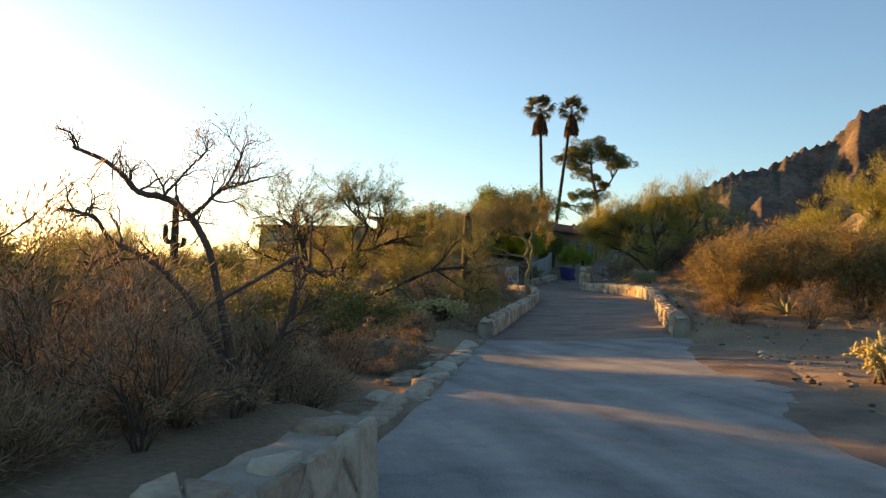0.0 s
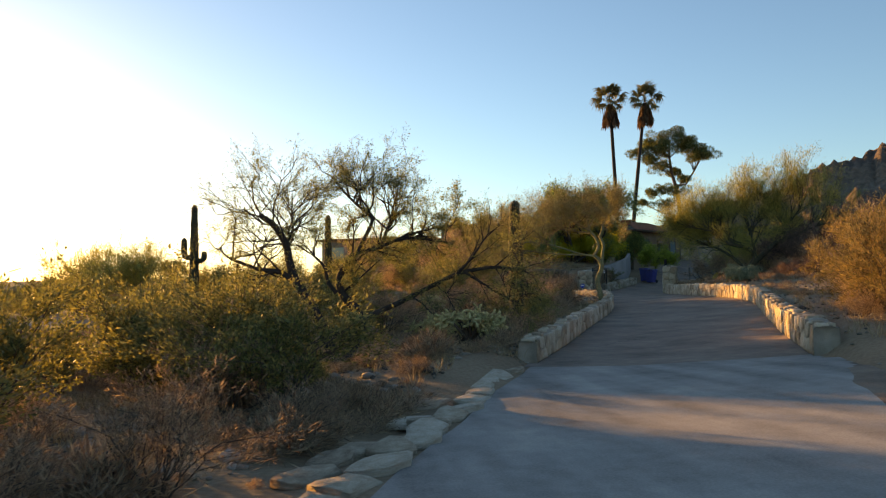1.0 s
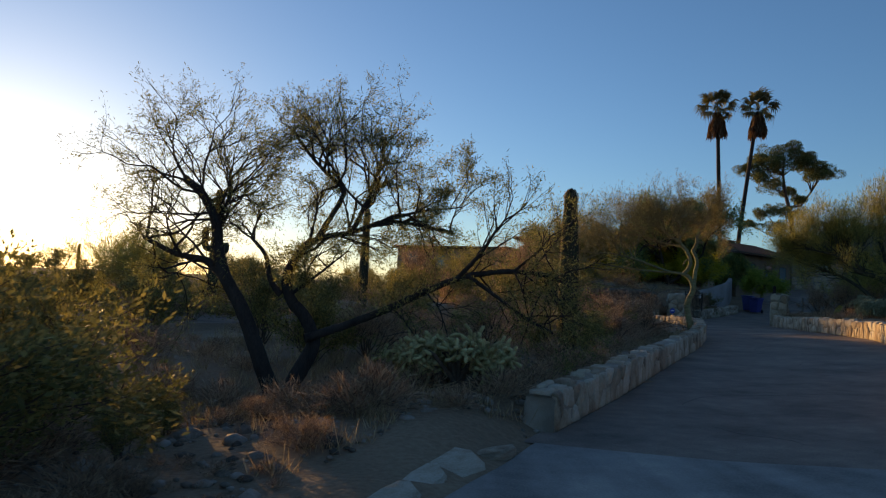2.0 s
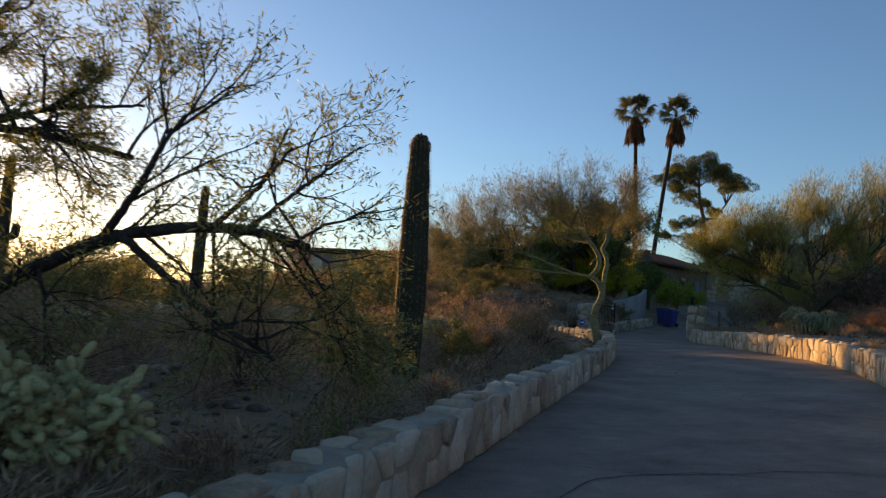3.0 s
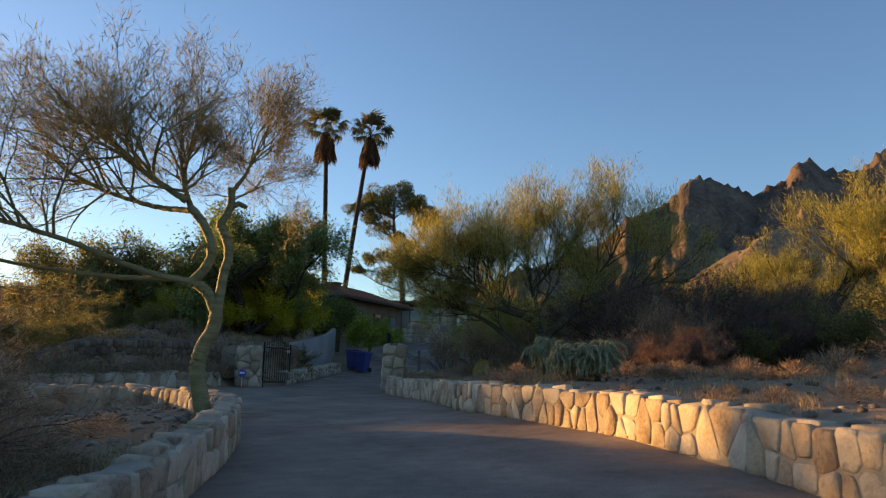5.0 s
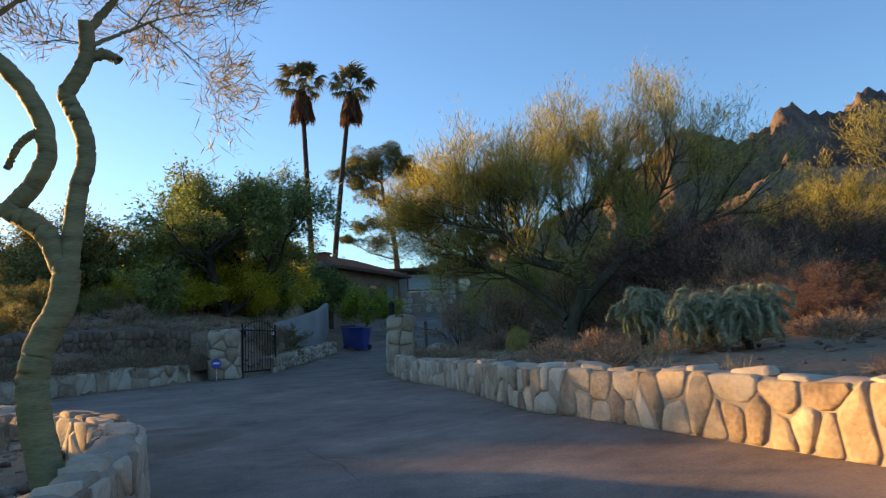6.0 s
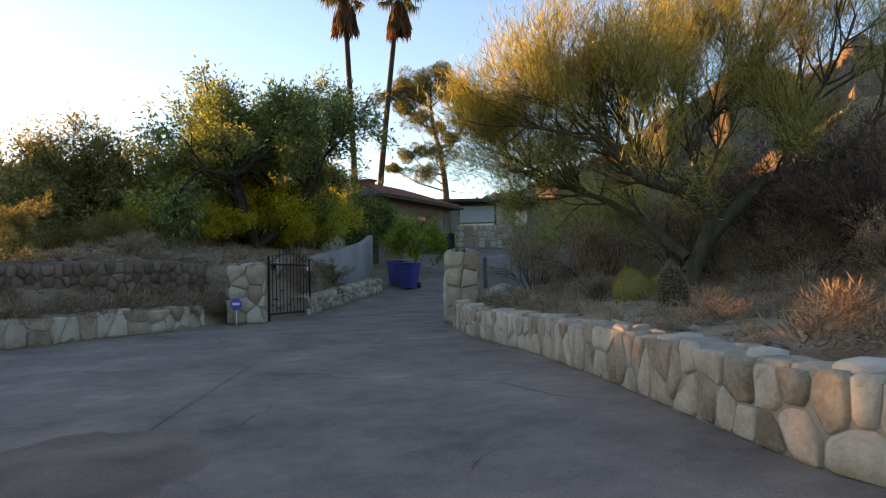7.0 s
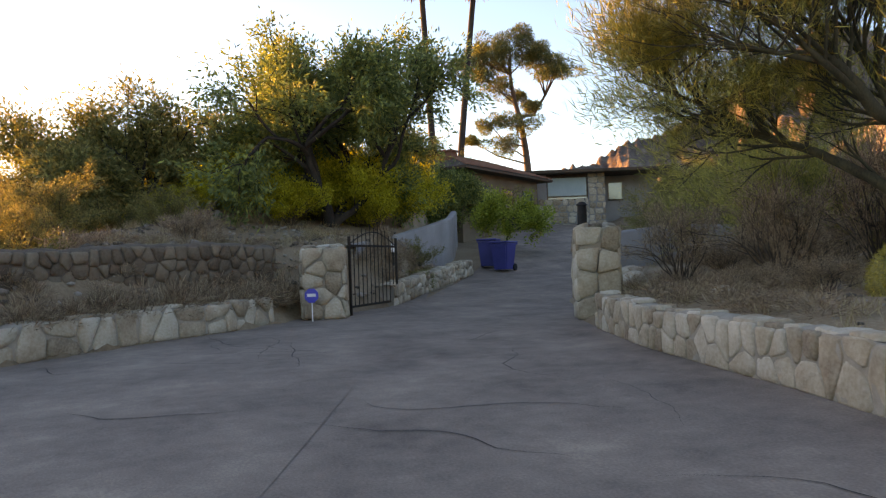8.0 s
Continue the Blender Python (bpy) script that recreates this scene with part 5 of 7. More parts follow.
def fan_palm(label, s, l, foot, top_z, seed, scale=1.0, z0=None):
    """foot: how far the foot stands from under the crown, in (s, l)."""
    rng = np.random.default_rng(seed)
    fx, fy = W(s + foot[0], l + foot[1])
    gz = ground_z(s + foot[0], l + foot[1]) if z0 is None else z0
    cx, cy = W(s, l)
    ob = thing("fan_palm", label, "palm tree", pose(fx, fy, gz), "fan palms")
    H = top_z - gz
    t = np.linspace(0, 1, 20)
    pts = [((cx - fx) * q ** 1.15, (cy - fy) * q ** 1.15, -0.3 + q * (H + 0.3)) for q in t]
    rad = 0.15 * scale
    V, F = tubes([(pts, rad * 1.25, rad * 0.85)], 9)
    part("trunk", quick("trunk", V, F, True), BARK_DARK, ob)
    top = np.array(pts[-1])
    # a bell of dead leaves hangs round the upper trunk
    n_ = 1300
    q = rng.uniform(0, 1, n_) ** 0.8
    a = rng.uniform(0, 2 * math.pi, n_)
    rr_ = np.interp(q, [0, 0.25, 0.7, 1.0], [0.62, 0.6, 0.4, 0.22]) * scale * rng.uniform(0.55, 1.05, n_) * (1 + 0.16 * np.sin(3 * a + seed) + 0.1 * np.sin(7 * a))
    P = top + np.stack([np.cos(a) * rr_, np.sin(a) * rr_, (-1.7 + 1.7 * q + 0.12 * np.sin(4 * a + seed)) * scale], 1)
    V, F = slivers(rng, P, np.stack([np.cos(a) * 0.12, np.sin(a) * 0.12, -np.ones(n_)], 1) + rng.normal(size=(n_, 3)) * 0.13, 0.62 * scale * rng.uniform(0.6, 1.2, n_), 0.05 * scale)
    part("skirt", quick("skirt", V, F), THATCH, ob, "hanging skirt of brown dead leaves")
    for k in range(27):
        q = k / 26
        az, el = k * 137.5 + rng.uniform(-18, 18), 84 - 112 * q ** 1.1
        m = Matrix.Translation(top + (0, 0, 0.1 * scale)) @ pose(0, 0, 0, 0, 0, az) @ pose(0, 0, 0, rng.uniform(-35, 35), -el, 0) @ Matrix.Scale(scale * rng.uniform(0.88, 1.12) * (1.0 if q < 0.7 else 0.85), 4)
        part("frond", FANS[min(3, int(q * 3 + rng.uniform(0, 1.2)))], None, ob, "", m)
    return ob


fan_palm("tall slender fan palm with a brown skirt", 69.85, -2.65, (0.2, 0.55), 20.2, 1, 1.22)
fan_palm("tall leaning fan palm with a brown skirt", 69.63, 0.82, (0.6, -1.8), 19.95, 2, 1.18)
fan_palm("distant fan palm against the bright sky", 120.0, -172.0, (0.5, 0.5), 5.0, 3)

saguaro("tall dark saguaro without arms, swelling above the middle", 13.0, -2.5, 3.27, 0.2, (-0.008, 0.003))
saguaro("saguaro with two short upturned arms", 19.7, -17.3, 4.55, 0.19, (0, 0), ((2.35, 175, 0.42, 0.75, 0.13), (2.2, -20, 0.46, 0.3, 0.12)))
saguaro("slim saguaro without arms among shrubs", 21.6, -12.1, 4.0, 0.17)
saguaro("distant slim saguaro among low shrubs", 62.0, -75.0, 4.2, 0.2)
saguaro("distant slim saguaro among low shrubs", 47.0, -64.0, 3.6, 0.2)
saguaro("short saguaro on the hillside", 62.0, 24.0, 3.4, 0.2)

chain_cholla("pale green chain cholla with drooping arms on a dark trunk", 27.8, 4.42, 0, 0.84, 0.42, 150, 81)
chain_cholla("low spreading pale green cholla behind the stone wall", 26.4, 4.45, 120, 0.62, 0.85, 150, 83)
chain_cholla("low spreading pale green cholla behind the stone wall", 26.3, 4.95, 40, 0.66, 0.95, 150, 84)
cholla("straw-coloured cholla with bent jointed arms", [(6.7, -2.25, 0, 0.8), (7.2, -3.0, 70, 0.75), (18.8, -3.9, 150, 0.8), (-2.3, 4.6, 20, 0.6), (4.4, -6.4, 100, 0.9), (11.0, -6.4, 200, 0.8), (16.5, -6.0, 260, 0.7)], 82, 0.8, 0.7, 30, skin=CHOLLA_STRAW)
barrel_cactus("clump of golden barrel cacti with dense yellow spines", 35.1, 4.5, [(0, 0, 0.30, 0.52, -14, 35), (0.34, -0.16, 0.24, 0.38, 16, 40)], BARREL, BARREL_SPINE)
barrel_cactus("tall dark brown leaning barrel cactus", 33.4, 4.5, [(0, 0, 0.21, 0.62, 9, -60)], BARREL_DARK, DRY)

creosote = Shrubs("creosote_bush", "olive green creosote bush on dry ground", "shrub", "creosote bushes", BARK_DRY, CREOSOTE,
                  [(101, 1.0, 1.5, 13, 22, 0.06, 0.011, 0.2, 0.06), (102, 1.2, 1.3, 14, 22, 0.06, 0.011, 0.2, 0.07), (103, 0.8, 1.0, 12, 22, 0.055, 0.010, 0.2, 0.06)])
dry = Shrubs("dry_shrub", "dry reddish brown twiggy shrub", "shrub", "dry shrubs", BARK_DRY, DRY,
             [(111, 0.9, 1.0, 16, 12, 0.11, 0.005, 0.3, 0.05), (112, 0.7, 0.7, 14, 12, 0.10, 0.005, 0.3, 0.05), (113, 1.1, 1.7, 15, 12, 0.12, 0.005, 0.4, 0.06)])
gold = Shrubs("palo_verde_shrub", "golden green twiggy palo verde shrub", "shrub", "palo verde shrubs", BARK_GREEN, PALO,
              [(121, 1.5, 2.0, 13, 24, 0.16, 0.007, 0.5, 0.10), (122, 1.3, 2.4, 13, 24, 0.17, 0.007, 0.5, 0.10)])
tamarisk = Shrubs("feathery_shrub", "tall feathery rust-brown drying shrub", "shrub", "feathery shrubs", BARK_DRY, RUST,
                 [(141, 1.0, 1.7, 13, 30, 0.10, 0.008, 0.2, 0.09), (142, 1.2, 1.5, 13, 30, 0.10, 0.008, 0.2, 0.09)])
leafless = Shrubs("leafless_shrub", "tall dark maroon-brown leafless thicket shrub", "shrub", "leafless shrubs", BARK_DARK, MAROON,
                 [(151, 1.2, 1.9, 15, 24, 0.13, 0.006, 0.35, 0.09), (152, 1.3, 2.2, 15, 24, 0.13, 0.006, 0.35, 0.09)])
lime = Shrubs("yellow_shrub", "yellow green leafy shrub with backlight put into its leaf colour", "shrub", "yellow shrubs", BARK_DRY, LIME,
              [(131, 1.0, 1.1, 12, 22, 0.08, 0.02, 0.2, 0.09)])
rng = random.Random(9)
# left of the drive, first stretch: brown thicket, then low dry brush
for s, l, k, t in [(-6.5, -3.2, 1.0, 0.9), (-5.9, -1.6, 0.5, 0.9), (-5.0, -1.6, 0.55, 0.9), (-6.8, -1.7, 0.55, 1.0), (-7.6, -1.5, 0.5, 0.9), (-4.2, -1.7, 0.5, 0.8), (-8.4, -1.8, 0.6, 1.0), (-2.6, -1.9, 0.5, 0.8), (-0.6, -2.0, 0.5, 0.8), (1.0, -2.2, 0.55, 0.8), (-7.4, -2.3, 0.7, 0.9), (-6.2, -2.2, 0.75, 0.9), (-5.4, -2.5, 0.8, 1.0), (-8.2, -3.2, 0.9, 1.1), (-4.6, -2.3, 0.6, 0.8), (-9.0, -4.4, 1.0, 0.9), (-3.4, -2.6, 0.7, 0.9), (-4.3, -3.6, 1.1, 0.85), (-2.5, -4.4, 1.1, 0.85), (-7.5, -5.0, 1.2, 0.9), (-3.6, -6.2, 1.3, 0.9), (-0.6, -5.6, 1.2, 1.0), (-5.5, -8.0, 1.4, 0.9), (0.4, -3.4, 0.8, 0.9), (1.6, -4.6, 0.6, 0.7), (-1.4, -2.9, 0.7, 0.8), (2.2, -2.6, 0.4, 0.7), (3.6, -2.3, 0.3, 0.7), (4.6, -3.4, 0.4, 0.7)]:
    (creosote if l < -4.2 else dry).plant(s, l, k, t)
for s, l, k, t in [(15.5, -2.0, 0.55, 0.8), (16.9, -2.3, 0.6, 0.9), (17.6, -3.2, 0.8, 0.6), (19.6, -2.0, 0.75, 0.8), (20.4, -2.5, 0.9, 0.8), (21.5, -2.2, 0.55, 0.8), (22.4, -3.2, 0.7, 0.8), (14.5, -3.8, 0.8, 0.8), (12.0, -4.2, 0.8, 0.8), (10.3, -3.2, 0.7, 0.8), (9.4, -5.0, 0.9, 0.8), (18.6, -5.4, 0.8, 0.6), (21.0, -5.5, 0.8, 0.6), (13.5, -6.4, 0.8, 0.6), (16.2, -7.4, 0.9, 0.6)]:
    dry.plant(s, l, k, t)
for s, l, k in [(15.0, -2.3, 0.6), (18.2, -2.4, 0.5), (11.6, -2.6, 0.5), (8.6, -5.6, 0.9), (10.5, -8.0, 0.9), (14.5, -9.0, 0.9), (19.0, -9.0, 0.9), (6.0, -8.5, 1.3), (3.0, -8.0, 1.3), (0.0, -9.0, 1.5), (-3.0, -11.0, 1.6), (23.5, -7.5, 1.2), (22.0, -11.0, 1.3), (9.0, -12.0, 1.4), (5.0, -13.0, 1.5), (13.0, -13.5, 1.4), (17.5, -13.5, 1.3), (1.5, -12.0, 1.4), (4.6, -5.2, 0.9), (2.6, -6.2, 1.0), (3.0, -3.6, 0.65), (4.0, -4.1, 0.75), (4.4, -4.8, 0.75), (3.6, -5.2, 0.85), (2.2, -4.4, 0.75)]:
    creosote.plant(s, l, k)
# tall olive bushes before the mesquite
for s, l, k, t in [(0.8, -2.9, 1.0, 0.8), (1.3, -3.7, 1.05, 0.85), (2.0, -4.8, 1.1, 0.9), (2.3, -5.8, 1.1, 0.9)]:
    creosote.plant(s, l, k, t)
for k in range(46):
    s, l = rng.uniform(-2, 46), -rng.uniform(15, 45)
    if abs(s - 24.8 + 0.71 * l) > 3.5:
        creosote.plant(s, l, rng.uniform(0.8, 1.4), rng.uniform(0.6, 0.9))
for s, l, k in [(20.5, -20.6, 1.1), (21.5, -22.6, 1.1), (22.5, -25.0, 1.2)]:
    gold.plant(s, l, k)
for k in range(90):
    s, l = rng.uniform(-5, 75), -rng.uniform(22, 110)
    if abs(s - 24.8 + 0.71 * l) > 4.5:
        creosote.plant(s, l, rng.uniform(1.2, 2.2), rng.uniform(0.7, 1.0))
for k in range(26):
    dry.plant(rng.uniform(-8, 27), -rng.uniform(6, 18), rng.uniform(0.7, 1.1), 0.55)
low = []
for k in range(230):
    s, l = rng.uniform(5.5, 27), -1.5 - 9 * rng.random() ** 1.4
    if s < np.interp(l, CURB_L, CURB_S) - 0.5 and not (s > 23 and l > -3.6):
        low.append((s, l, rng.uniform(0.25, 0.6), rng.uniform(0.6, 1.0)))
for k in range(240):
    low.append((rng.uniform(-10, 5.5), -1.9 - 8 * rng.random() ** 1.2, rng.uniform(0.3, 0.7), rng.uniform(0.6, 1.0)))
for k in range(150):
    low.append((rng.uniform(-9, 5.4), -1.55 - 1.3 * rng.random(), rng.uniform(0.15, 0.4), rng.uniform(0.6, 1.0)))
for s, l, k in [(60, -30, 1.5), (58, -26, 1.5), (62, -35, 1.6), (56, -33, 1.4), (64, -21, 1.6)]:
    creosote.plant(s, l, k)
# right bank
for k in range(170):
    s, l = rng.uniform(6, 46), 0
    l = float(np.interp(s, RIGHT_S, RIGHT_L)) + 0.7 + 8 * rng.random()
    low.append((s, l, rng.uniform(0.2, 0.5), rng.uniform(0.5, 0.9)))
for k in range(260):
    s = rng.uniform(26, 44)
    low.append((s, float(np.interp(s, RIGHT_S, RIGHT_L)) + 0.6 + 5 * rng.random(), rng.uniform(0.2, 0.55), rng.uniform(0.4, 0.9)))
for k in range(60):
    s = rng.uniform(45.5, 52.5)
    low.append((s, float(np.interp(s, [44.2, 47, 50, 52.3], [-2.0, -1.45, -0.7, -0.1])) - 0.55 - 0.7 * rng.random(), rng.uniform(0.3, 0.6), rng.uniform(0.7, 1.2)))
# brush on the bank beyond the side road
for k in range(110):
    l = -rng.uniform(3.6, 8.5)
    low.append((float(np.interp(l, FAR_L, FAR_S)) + rng.uniform(0.45, 1.0), l, rng.uniform(0.3, 0.6), rng.uniform(0.8, 1.5)))
for k in range(300):
    l = -rng.uniform(3.2, 15)
    s = float(np.interp(l, FAR_L, FAR_S)) + rng.uniform(0.8, 7)
    up = 0.45 if s > 42.5 else 0.9
    low.append((s, l, rng.uniform(0.3, 0.7) * (0.4 + up * 0.6), rng.uniform(0.6, 1.0) * up))
for s, l, k, t in [(13.5, 9.2, 0.9, 0.9), (11.0, 10.4, 1.0, 0.8), (15.5, 10.2, 1.0, 0.9), (8.0, 11.0, 1.0, 0.8)]:
    gold.plant(s, l, k, t)
for s, l, k, t in [(7.8, 6.2, 1.0, 1.0), (9.6, 6.9, 1.0, 1.0), (11.4, 7.6, 1.0, 1.0), (6.2, 7.4, 1.0, 0.95), (8.8, 8.6, 1.1, 0.95), (5.0, 8.8, 1.0, 0.9), (13.2, 8.2, 1.0, 1.0)]:
    tamarisk.plant(s, l, k, t)
for s, l, k, t in [(6.4, 4.8, 0.8, 1.0), (8.0, 5.0, 0.9, 1.1), (9.8, 5.3, 0.8, 1.0), (11.6, 5.9, 0.9, 1.1)]:
    tamarisk.plant(s, l, k, t)
for s, l, k, t in [(5.2, 4.6, 0.5, 0.8), (4.4, 5.8, 0.6, 0.8), (7.2, 4.4, 0.4, 0.7), (13.4, 6.0, 0.8, 0.9), (15.6, 6.4, 0.8, 0.8), (17.6, 6.6, 0.8, 0.9), (19.4, 7.2, 1.0, 1.1), (21.2, 8.0, 1.1, 1.2), (23.2, 9.0, 1.0, 0.9), (31.6, 5.6, 0.6, 0.6), (32.8, 7.4, 0.8, 0.7), (36.2, 4.2, 0.6, 0.6), (38.0, 4.0, 0.7, 0.7), (39.4, 5.0, 1.0, 1.0), (31.0, 6.4, 0.5, 0.6)]:
    dry.plant(s, l, k, t)
for k in range(34):
    s, l = rng.uniform(4, 70), rng.uniform(11, 34)
    (creosote if k % 3 else dry).plant(s, l, rng.uniform(1.0, 1.7), rng.uniform(0.8, 1.2))
for k in range(36):
    s, l = rng.uniform(30, 58), rng.uniform(7.5, 19)
    (creosote, dry, dry)[k % 3].plant(s, l, rng.uniform(0.7, 1.2), rng.uniform(0.7, 1.0))
for k in range(330):
    low.append((rng.uniform(28, 60), rng.uniform(5.5, 22), rng.uniform(0.3, 0.8), rng.uniform(0.5, 1.0)))
# shrub at (42.0, 4.1): warm twig colour stands in for low sun
for s, l, k, t in [(42.5, 6.2, 1.15, 1.3), (41.2, 7.6, 1.2, 1.2), (39.8, 5.7, 0.75, 1.0), (43.6, 5.6, 0.9, 1.2), (42.0, 4.1, 0.95, 1.0), (38.9, 8.8, 1.0, 1.1)]:
    dry.plant(s, l, k, t)
for s, l, k in [(41.0, 10.2, 1.2), (45.0, 7.0, 1.2), (44.5, 9.5, 1.3), (48.0, 8.4, 1.2)]:
    gold.plant(s, l, k)
# leafless thicket on the shaded bank under the palo verdes
# last three: the dark twig colour stands in for shade on dry shrubs
for s, l, k, t in [(34.4, 8.6, 1.0, 1.0), (35.5, 9.7, 1.1, 1.0), (36.4, 11.0, 1.2, 1.0), (33.9, 10.2, 0.9, 0.9), (37.4, 8.9, 1.1, 1.1), (38.4, 10.4, 1.2, 1.0), (34.8, 12.4, 1.0, 0.9), (39.4, 9.0, 1.1, 1.1), (37.8, 13.0, 1.2, 1.0), (33.0, 12.6, 0.8, 0.8), (40.6, 11.6, 1.2, 1.1), (40.4, 14.6, 1.2, 0.9), (36.2, 15.0, 1.1, 0.8), (34.6, 14.8, 0.9, 0.8), (29.5, 8.2, 0.5, 0.8), (28.0, 6.7, 0.4, 0.7), (30.4, 7.4, 0.5, 0.7)]:
    leafless.plant(s, l, k, t)
for s, l, k in [(32.6, 8.7, 0.8), (33.2, 9.2, 0.75), (31.9, 9.3, 0.6)]:
    dry.plant(s, l, k, 1.25, 2)
# terrace beyond the gate
for s, l, k in [(52.0, -6.6, 1.1), (53.2, -4.4, 1.2), (54.0, -2.6, 1.1), (52.0, -8.8, 1.1), (50.4, -9.6, 0.9), (47.0, -8.0, 0.7), (55.0, -5.6, 1.2), (46.0, -12.0, 1.0), (54.0, -10.5, 1.3), (46.6, -5.6, 0.8), (47.4, -6.9, 1.0), (48.6, -3.1, 0.8), (50.2, -2.6, 0.9), (47.2, -8.8, 0.9), (45.4, -7.6, 0.7), (48.4, -5.4, 1.1), (49.4, -3.4, 0.9), (49.6, -6.6, 1.2), (48.0, -7.6, 1.1), (51.0, -4.0, 1.2), (47.6, -10.2, 1.0), (48.6, -8.6, 1.2), (48.2, -10.0, 1.2), (47.4, -11.4, 1.1), (49.8, -8.0, 1.3), (46.8, -7.4, 1.0)]:
    lime.plant(s + 2.2 * (s < 51), l, k * 1.15)
for s, l, k in [(44.5, -7.5, 0.8), (42.0, -9.0, 0.9), (43.5, -13.5, 0.8), (48.0, -15.5, 1.0), (53.0, -14.0, 1.2), (41.0, -12.5, 0.7), (57.0, -9.5, 1.5), (58.0, -3.6, 1.2), (60.0, -6.4, 1.5), (62.0, -1.6, 1.3), (64.0, -9.0, 1.7), (66.0, -4.0, 1.6), (47.4, -1.6, 0.5), (50.0, -1.9, 0.6)]:
    creosote.plant(s, l, k)
for s, l, k in [(65.5, 0.6, 1.5), (66.5, -1.2, 1.7), (64.5, -2.6, 1.5), (63.0, -4.4, 1.6), (66, -7, 2.0), (67, -11, 2.0), (62, -13, 2.0), (58, -17, 2.0), (66, -17, 2.2), (55, -21, 2.0), (50, -24, 2.2), (62, -23, 2.2), (64, 10.5, 1.4), (60, 9.0, 1.4), (57, 7.6, 1.2), (70, 13.5, 1.8), (54, 6.4, 1.0)]:
    creosote.plant(s, l, k, 1.0)

# thicket beyond the side road and behind the end of the left wall
# added shrubs: they keep the low sun off parts of the right wall
for s, l, k, t in [(34.2, -9.8, 1.2, 1.3), (35.4, -10.6, 1.3, 1.4), (33.2, -11.2, 1.3, 1.4), (36.6, -10.2, 1.3, 1.3), (37.6, -11.0, 1.3, 1.4), (34.8, -12.4, 1.4, 1.4), (31.8, -12.6, 1.3, 1.3), (30.4, -14.0, 1.3, 1.4), (22.6, -4.4, 0.8, 0.7), (23.9, -4.9, 0.8, 0.75), (24.6, -6.2, 0.9, 0.75), (22.2, -6.6, 0.9, 0.7), (20.6, -4.0, 0.7, 0.7), (25.6, -8.4, 1.0, 0.8), (23.8, -8.8, 1.0, 0.8)]:
    dry.plant(s, l, k, t)

# creosote added out of sight on the terrace to shade the right bank
for s, l, k in [(44.0, -10.2, 1.2), (45.2, -11.6, 1.3), (46.0, -9.4, 1.1), (42.4, -12.0, 1.3), (47.6, -10.6, 1.2), (41.0, -10.8, 1.1)]:
    creosote.plant(s, l, k, 0.9)

# brown brush before the retaining wall of the terrace
for s, l, k, t in [(42.6, -6.2, 0.9, 1.0), (38.2, -8.2, 0.9, 0.9), (36.6, -8.6, 0.9, 0.9), (36.2, -6.85, 0.4, 0.8), (38.3, -5.95, 0.4, 0.8), (40.2, -4.9, 0.35, 0.8), (33.0, -8.0, 0.45, 0.9), (37.3, -6.4, 0.35, 0.9), (34.6, -7.4, 0.4, 0.8), (35.0, -9.4, 0.9, 0.9), (19.0, -3.0, 0.9, 0.7), (17.8, -2.4, 0.8, 0.7), (16.2, -3.0, 0.7, 0.6), (33.2, -10.4, 1.0, 1.0), (31.0, -11.6, 1.0, 1.0), (43.0, -11.0, 1.1, 1.0), (28.0, -13.4, 1.0, 1.0), (40.6, -8.6, 0.6, 0.9), (38.8, -9.6, 1.1, 1.0), (36.2, -9.9, 1.1, 1.0), (34.0, -10.8, 1.1, 1.0)]:
    (creosote if l < -6.8 else dry).plant(s, l, k, t)


def agave(label, s, l, size, seed):
    rng = np.random.default_rng(seed)
    x, y = W(s, l)
    ob = thing("agave", label, "agave", pose(x, y, ground_z(s, l)), "agaves")
    for k in range(26):
        a, el = radians(k * 137.5), radians(82 - 62 * (k / 25) ** 0.8)
        n_, V, F = 6, [], []
        ln = size * rng.uniform(0.85, 1.1)
        for i in range(n_):
            q = i / (n_ - 1)
            r_, z_ = ln * q * math.cos(el) + 0.04, ln * q * math.sin(el) - 0.12 * q * q * ln * math.cos(el)
            w = 0.075 * size * (0.75 + 0.7 * q) * (1 - q ** 3) + 0.002
            c_ = np.array([math.cos(a) * r_, math.sin(a) * r_, z_])
            side = np.array([-math.sin(a), math.cos(a), 0]) * w
            V += [c_ + side + (0, 0, w * 0.5), c_ - side + (0, 0, w * 0.5), c_ - (0, 0, 0.03 * size * (1 - q))]
            if i:
                o = 3 * (i - 1)
                F += [(o, o + 1, o + 4, o + 3), (o + 1, o + 2, o + 5, o + 4), (o + 2, o, o + 3, o + 5)]
        part("leaf", quick("leaf", V, F, True), AGAVE, ob)


agave("pale grey-green agave with stiff pointed leaves", 7.0, 6.1, 0.75, 1)
agave("pale grey-green agave with stiff pointed leaves", 7.9, 6.9, 0.7, 2)

low = [(s, l, k * (0.25 if in_gap(s, l, k) else 1), t) for s, l, k, t in low if not (32.2 < s < 36.2 and 3.2 < l < 5.3)]
low = [q for q in low if math.hypot(q[0] - 4.0, q[1] + 2.1) > 0.9]
low_brush("low_brush", "low dry brown brush covering the banks", low, DRY, 17)

# ---- gate, pillars, bin, small things
def at_plan(s, l, z=None, turn=0.0):
    x, y = W(s, l)
    return pose(x, y, ground_z(s, l) if z is None else z, 0, 0, HEAD + turn)


